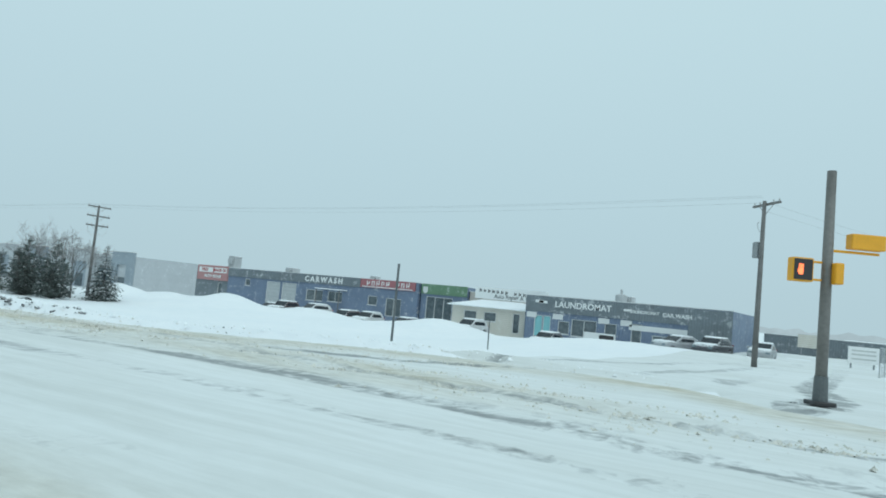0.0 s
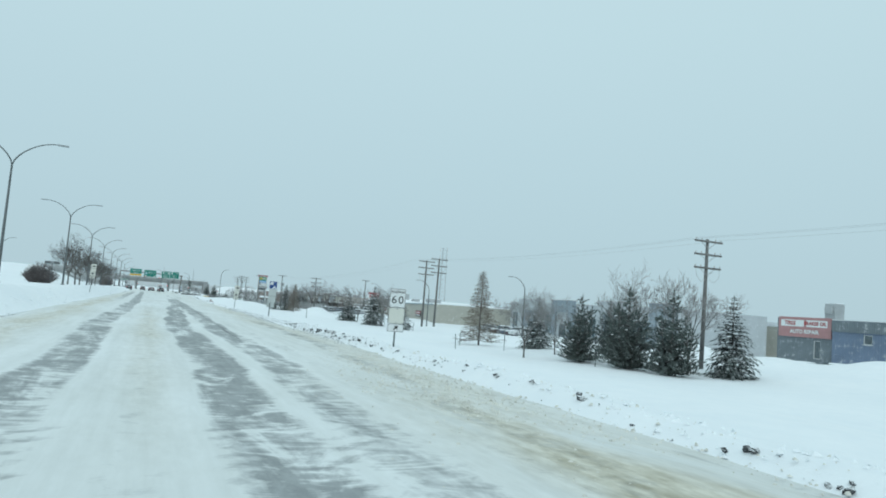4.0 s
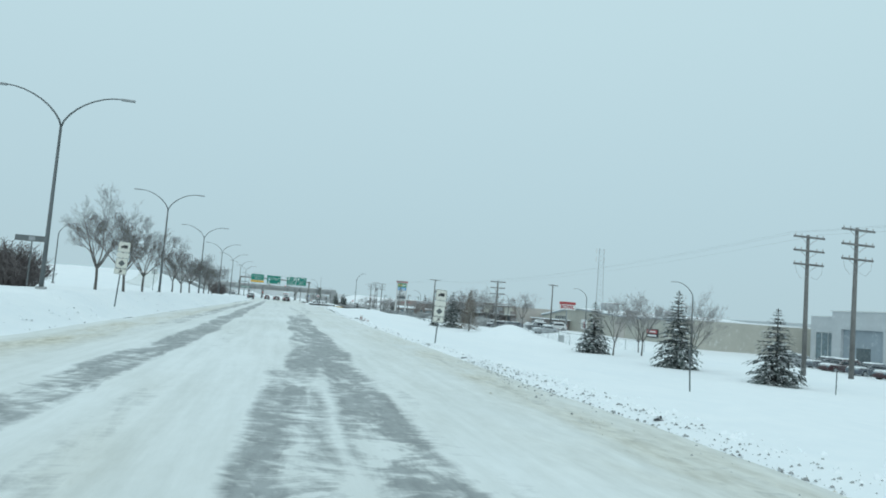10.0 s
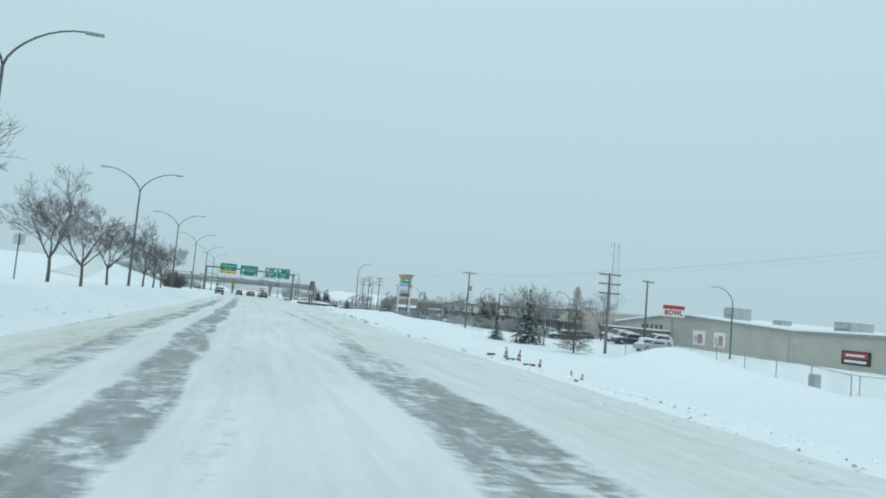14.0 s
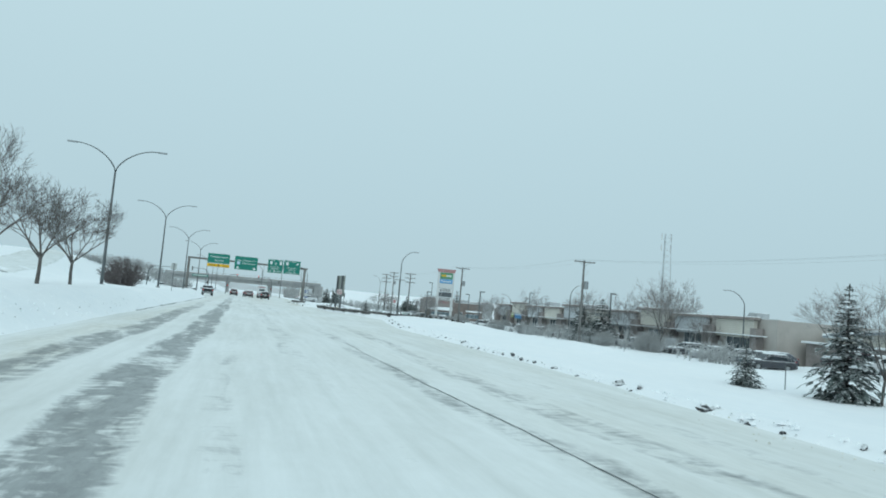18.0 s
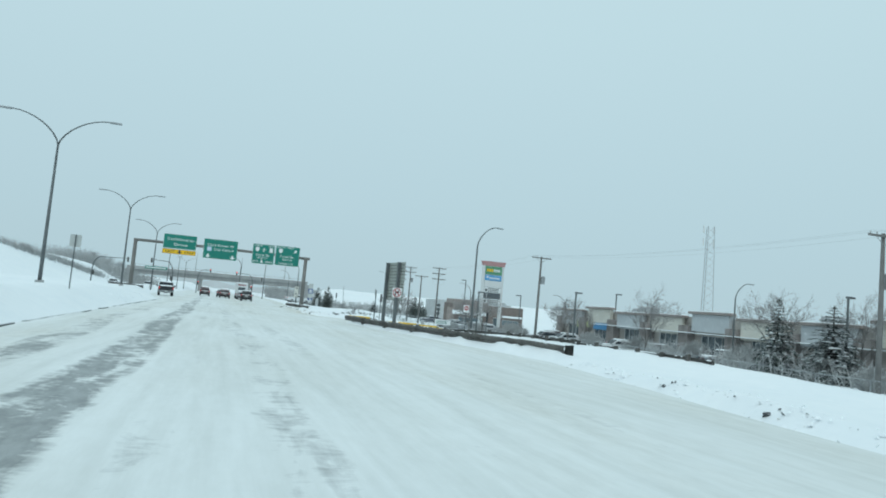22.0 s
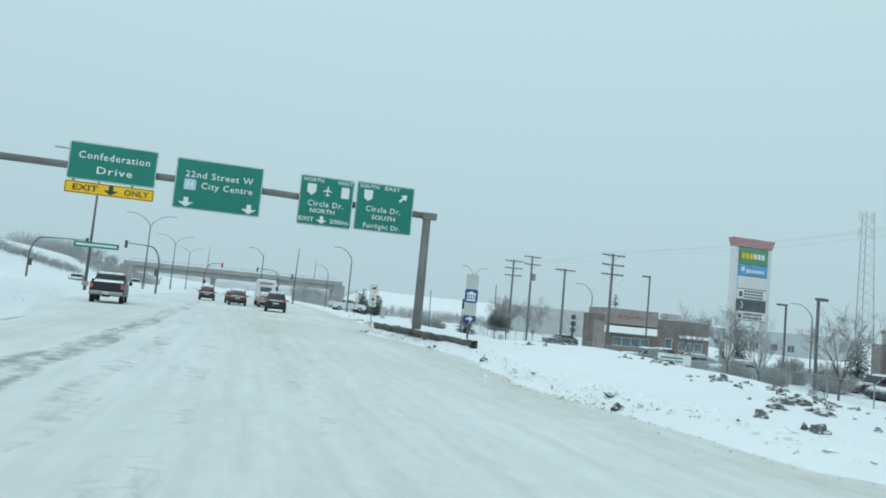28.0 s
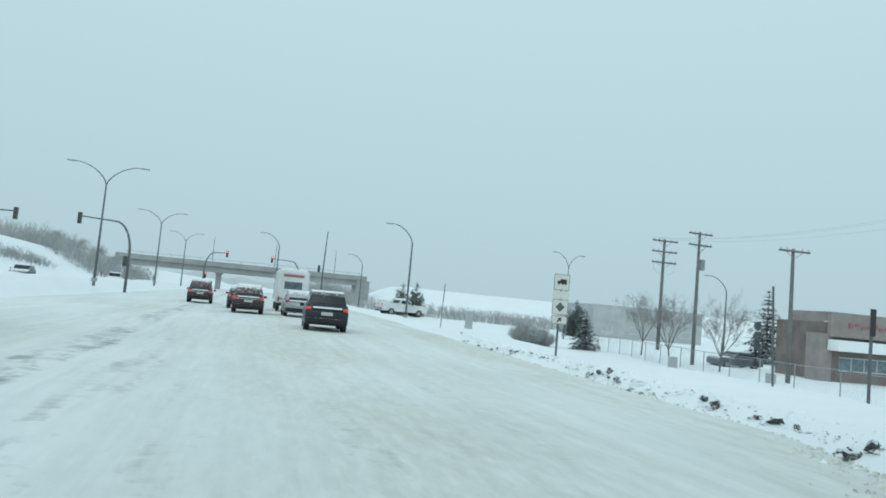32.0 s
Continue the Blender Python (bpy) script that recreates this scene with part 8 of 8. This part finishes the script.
# ---------------------------------------------------------------- fences
def chain_fence(pts, h, label):
    t = thing("chain_link_fence", pts[0][0], pts[0][1], 0, label, "fence")
    ox, oy = pts[0]
    for (ax, ay), (bx, by) in zip(pts, pts[1:]):
        L = math.hypot(bx - ax, by - ay)
        n = max(1, int(round(L / 3.0)))
        P = [(ax + (bx - ax) * k / n - ox, ay + (by - ay) * k / n - oy) for k in range(n + 1)]
        Z = [gz(x + ox, y + oy) for x, y in P]
        for (x, y), z in zip(P[:-1], Z[:-1]):
            part("post", tubed([(x, y, z - 0.3), (x, y, z + h)], 0.032, 6), M_GALV, t)
        for a, b, za, zb in zip(P, P[1:], Z, Z[1:]):
            part("top_rail", tubed([(*a, za + h - 0.03), (*b, zb + h - 0.03)], 0.022, 5), M_GALV, t)
        bm = bmesh.new()
        for a, b, za, zb in zip(P, P[1:], Z, Z[1:]):
            for k in range(14):
                f0, f1 = k / 14, min(1, (k + 5) / 14)
                for u, v in ((0.0, h - 0.05), (h - 0.05, 0.0)):
                    p0 = (a[0] + (b[0] - a[0]) * f0, a[1] + (b[1] - a[1]) * f0, za + (zb - za) * f0 + u)
                    q = v if k + 5 <= 14 else u + (v - u) * (14 - k) / 5
                    p1 = (a[0] + (b[0] - a[0]) * f1, a[1] + (b[1] - a[1]) * f1, za + (zb - za) * f1 + q)
                    tube(bm, [p0, p1], 0.004, 3, cap=False)
        tagged(part("wire_mesh", bm, M_WIRE, t), kind="stuff")
    return t


chain_fence([(32.8, 146), (31.6, 160), (31.0, 172)], 1.3, "galvanised chain-link fence in snow beside the hall")
chain_fence([(44.5, 150), (33.2, 148)], 1.3, "galvanised chain-link fence across the hall's lot")
chain_fence([(33.5, 216), (31, 228), (31.5, 244), (30.5, 262)], 1.3, "galvanised chain-link fence along the mall's lot")
chain_fence([(28.5, 278), (30, 296), (29.4, 318), (31, 334), (34, 352)], 1.5, "galvanised chain-link fence by the coffee shop")
chain_fence([(52, 100), (56, 118), (60, 134), (61, 146)], 1.3, "galvanised chain-link fence before the office lot")
chain_fence([(40, -14), (58, -16), (78, -18)], 1.8, "galvanised chain-link fence by the yard")


def utility_box(x, y, w, h, label):
    t = thing("utility_box", x, y, gz(x, y), label, "utility box", group="utility boxes")
    part("cabinet", boxed((0, 0, h / 2 - 0.1), (w, 0.5, h + 0.2), 0.03), M_ROOFBOX, t)
    part("snow_cap", boxed((0, 0, h + 0.04), (w * 0.9, 0.45, 0.08), 0.03), M_SNOW, t)


for x, y, w, h in ((33.0, 149, 0.55, 0.8), (31.2, 227.5, 0.9, 0.5), (32.0, 225.8, 0.5, 0.5), (31.2, 310, 0.5, 0.7), (17.5, 342, 0.55, 1.5), (29.5, 330, 0.5, 0.8), (30.8, 321.5, 0.4, 0.6)):
    utility_box(x, y, w, h, "small grey utility cabinet standing in snow")


def cone(x, y, s=0.62, sink=0.06):
    t = thing("traffic_cone", x, y, gz(x, y), "faded orange traffic cone leaning in the snow", "traffic cone", group="traffic cones")
    part("cone", tubed([(0, 0, -0.05), (0, 0, 0.85)], [0.19, 0.03], 10), M_CONEDARK, t)
    for z in (0.35, 0.6):
        part("band", tubed([(0, 0, z), (0, 0, z + 0.1)], [0.19 - 0.188 * (z + 0.05) + 0.012, 0.19 - 0.188 * (z + 0.15) + 0.012], 10), M_SIGNBACK, t)
    part("foot", boxed((0, 0, 0.0), (0.42, 0.42, 0.08), 0.02), M_BLACKRUBBER, t)
    t.matrix_basis = pose(x, y, gz(x, y) - sink, random.uniform(-6, 6), random.uniform(3, 9), random.uniform(0, 20)) @ Matrix.Diagonal((s, s, s, 1))


for x, y, s, sink in ((7.3, 136.3, 0.62, 0.05), (7.25, 135.0, 0.62, 0.07), (7.35, 133.4, 0.58, 0.13), (7.25, 130.9, 0.5, 0.18), (7.3, 130.3, 0.5, 0.18)):
    cone(x, y, s, sink)
for x, y, w, rz in ((7.45, 130.1, 0.8, -20), (7.1, 135.4, 0.4, 10), (7.15, 133.7, 0.4, 0), (7.05, 137.2, 0.35, 20)):
    t = thing("fallen_board", x, y, gz(x, y), "dark broken board lying in the snow", "debris", rz)
    part("board", boxed((0, 0, 0.03), (w, 0.09, 0.08), 0.015), M_CLOD, t)
    part("snow_cap", boxed((0.1 * w, 0, 0.075), (w * 0.5, 0.08, 0.03), 0.01), M_SNOW, t)

t = thing("lot_sign", 44.8, 225.8, gz(44.8, 225.8), "low pale arched sign on two posts", "sign")
band(t, "board", -1.0, 1.0, 0.5, 1.7, M_LIGHTPANEL, 0, 0.14)
for x in (-0.9, 0.9):
    part("sign_post", boxed((x, 0.1, 0.8), (0.12, 0.12, 2.0)), M_GALV, t)
t = thing("restaurant_board", 30.6, 297.0, gz(30.6, 297), "low green and white board on two posts", "sign", -20)
band(t, "board", -1.2, 1.2, 0.7, 1.5, M_SIGNWHITE, 0, 0.12)
for z in (0.95, 1.2):
    part("printed_bar", boxed((-0.2, -0.07, z), (1.6, 0.02, 0.1)), M_SIGNGREEN, t)
for x in (-0.8, 0.8):
    part("sign_post", boxed((x, 0.1, 0.5), (0.12, 0.12, 1.4)), M_GALV, t)


def lot_lamp(x, y, h, rz=0.0):
    t = thing("lot_lamp", x, y, gz(x, y), "dark square-headed parking lot lamp", "street lamp", rz, group="parking lot lamps")
    part("pole", boxed((0, 0, h / 2 - 0.2), (0.14, 0.14, h + 0.4), 0.015), M_DARKPOLE, t)
    part("lamp_head", boxed((0.38, 0, h + 0.02), (0.85, 0.4, 0.16), 0.03), M_DARKPOLE, t)
    part("footing", tubed([(0, 0, -0.3), (0, 0, 0.5)], 0.28, 10), M_CONCRETE, t)


for x, y, top in ((52.0, 284.2, 5.8), (35.0, 264.4, 4.6), (31.3, 284.5, 4.25), (40.7, 317.0, 7.1), (44, 238, 5.2), (45.5, 302.8, 4.85)):
    lot_lamp(x, y, top - gz(x, y), random.choice((0, 20, 170)))

# traffic signal by the coffee shop, simplified to dark discs on a post
t = thing("stacked_signal", 42.0, 336.5, gz(42.0, 336.5) + 0.55, "dark traffic signal on a post, simplified to stacked discs", "sign")
part("post", boxed((0, 0.1, 1.2), (0.14, 0.14, 3.0)), M_SIGNBLACK, t)
for z, w in ((1.5, 0.7), (2.35, 0.75), (3.2, 0.7)):
    bm = bmesh.new()
    tube(bm, [(0, -0.08, z), (0, 0.08, z)], w / 2, 14)
    part("disc", bm, M_DARKPOLE, t)

# lattice mast far behind
def lattice_mast(x, y, z, h, w):
    t = thing("lattice_mast", x, y, z, "tall pale lattice radio mast far behind the lots", "mast")
    cs = [(-w / 2, -w / 2), (w / 2, -w / 2), (0, w / 2)]
    for a in cs:
        part("leg", tubed([(*a, -0.5), (a[0] * 0.6, a[1] * 0.6, h)], [0.12, 0.08], 5), M_GALV, t)
    n = 16
    for k in range(n):
        f, g = k / n, (k + 1) / n
        for i in range(3):
            a, b = cs[i], cs[(i + 1) % 3]
            part("strut", tubed([(a[0] * (1 - 0.4 * f), a[1] * (1 - 0.4 * f), h * f), (b[0] * (1 - 0.4 * g), b[1] * (1 - 0.4 * g), h * g)], 0.04, 4), M_GALV, t)
    for s in (-1, 1):
        for q in (0.86, 0.97):
            part("antenna", boxed((s * w * 0.5, 0, h * q), (0.5, 0.5, 2.6), 0.05), M_TRIM, t)


lattice_mast(157, 400, -2, 40, 4.2)

# ---------------------------------------------------------------- the bridge
BY = 500.0
t = thing("overpass_bridge", 0, BY, 0, "long grey concrete overpass across the road", "bridge")
part("girder", boxed((-2, 0, 5.6), (68, 9.0, 1.5), 0.05), M_CONCRETE, t)
part("deck", boxed((-2, 0, 6.6), (70, 10.5, 0.5), 0.04), M_CONCRETE, t)
for s in (-1, 1):
    part("parapet", boxed((-2, s * 5.1, 7.3), (70, 0.3, 0.95), 0.03), M_CONCRETE, t)
    part("parapet_snow", boxed((-2, s * 5.1, 7.82), (69, 0.3, 0.1), 0.03), M_SNOW, t)
for x in (-9.6, 9.5):
    p = part("pier", boxed((x, 0, 2.3), (1.3, 6.0, 5.6), 0.1), M_CONCRETE, t)
    part("pier_cap", boxed((x, 0, 4.75), (2.0, 8.5, 0.7), 0.05), M_CONCRETE, p)
for s in (-1, 1):
    part("abutment", boxed((-2 + s * 34, 0, 2.6), (4.0, 10.0, 7.6), 0.1), M_CONCRETE, t)
for k in range(18):
    part("rail_post", boxed((-34 + k * 3.8, -5.1, 8.15), (0.1, 0.1, 0.7)), M_GALV, t)
part("handrail", tubed([(-35, -5.1, 8.5), (31, -5.1, 8.5)], 0.05, 6), M_GALV, t)
for x in (-12, 6, 24):
    copy_thing(rl, pose(x, BY + 3, 6.9, 0, 0, 90) @ Matrix.Diagonal((1, 1, 1 / 1.07, 1)))

# woods and roofs on the horizon; haze is painted in as a pale glow
def skyline():
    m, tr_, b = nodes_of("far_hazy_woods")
    # misty blue-grey emission colour carries the haze; nothing here is a lamp
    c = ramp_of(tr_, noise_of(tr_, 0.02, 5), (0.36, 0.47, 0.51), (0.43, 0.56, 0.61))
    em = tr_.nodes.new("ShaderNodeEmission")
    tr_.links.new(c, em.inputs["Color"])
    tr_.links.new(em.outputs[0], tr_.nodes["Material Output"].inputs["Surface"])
    bm = bmesh.new()
    rnd_ = random.Random(3)
    n = 520
    prev = None
    for k in range(n + 1):
        a = radians(-75 + 200 * k / n)
        r = 1150
        x, y = 150 + r * math.sin(radians(90) - a) * 0 + r * math.cos(a), 150 + r * math.sin(a)
        h = 8 + 7 * noise.noise(Vector((k * 0.05, 0, 0))) + 5 * noise.noise(Vector((k * 0.31, 3, 0))) + rnd_.uniform(0, 2.5)
        v = (bm.verts.new((x, y, -12)), bm.verts.new((x, y, max(1, h) + gz(x, y) * 0.6)))
        if prev:
            bm.faces.new((prev[0], v[0], v[1], prev[1]))
        prev = v
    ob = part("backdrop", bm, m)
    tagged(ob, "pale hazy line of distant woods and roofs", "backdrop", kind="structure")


skyline()
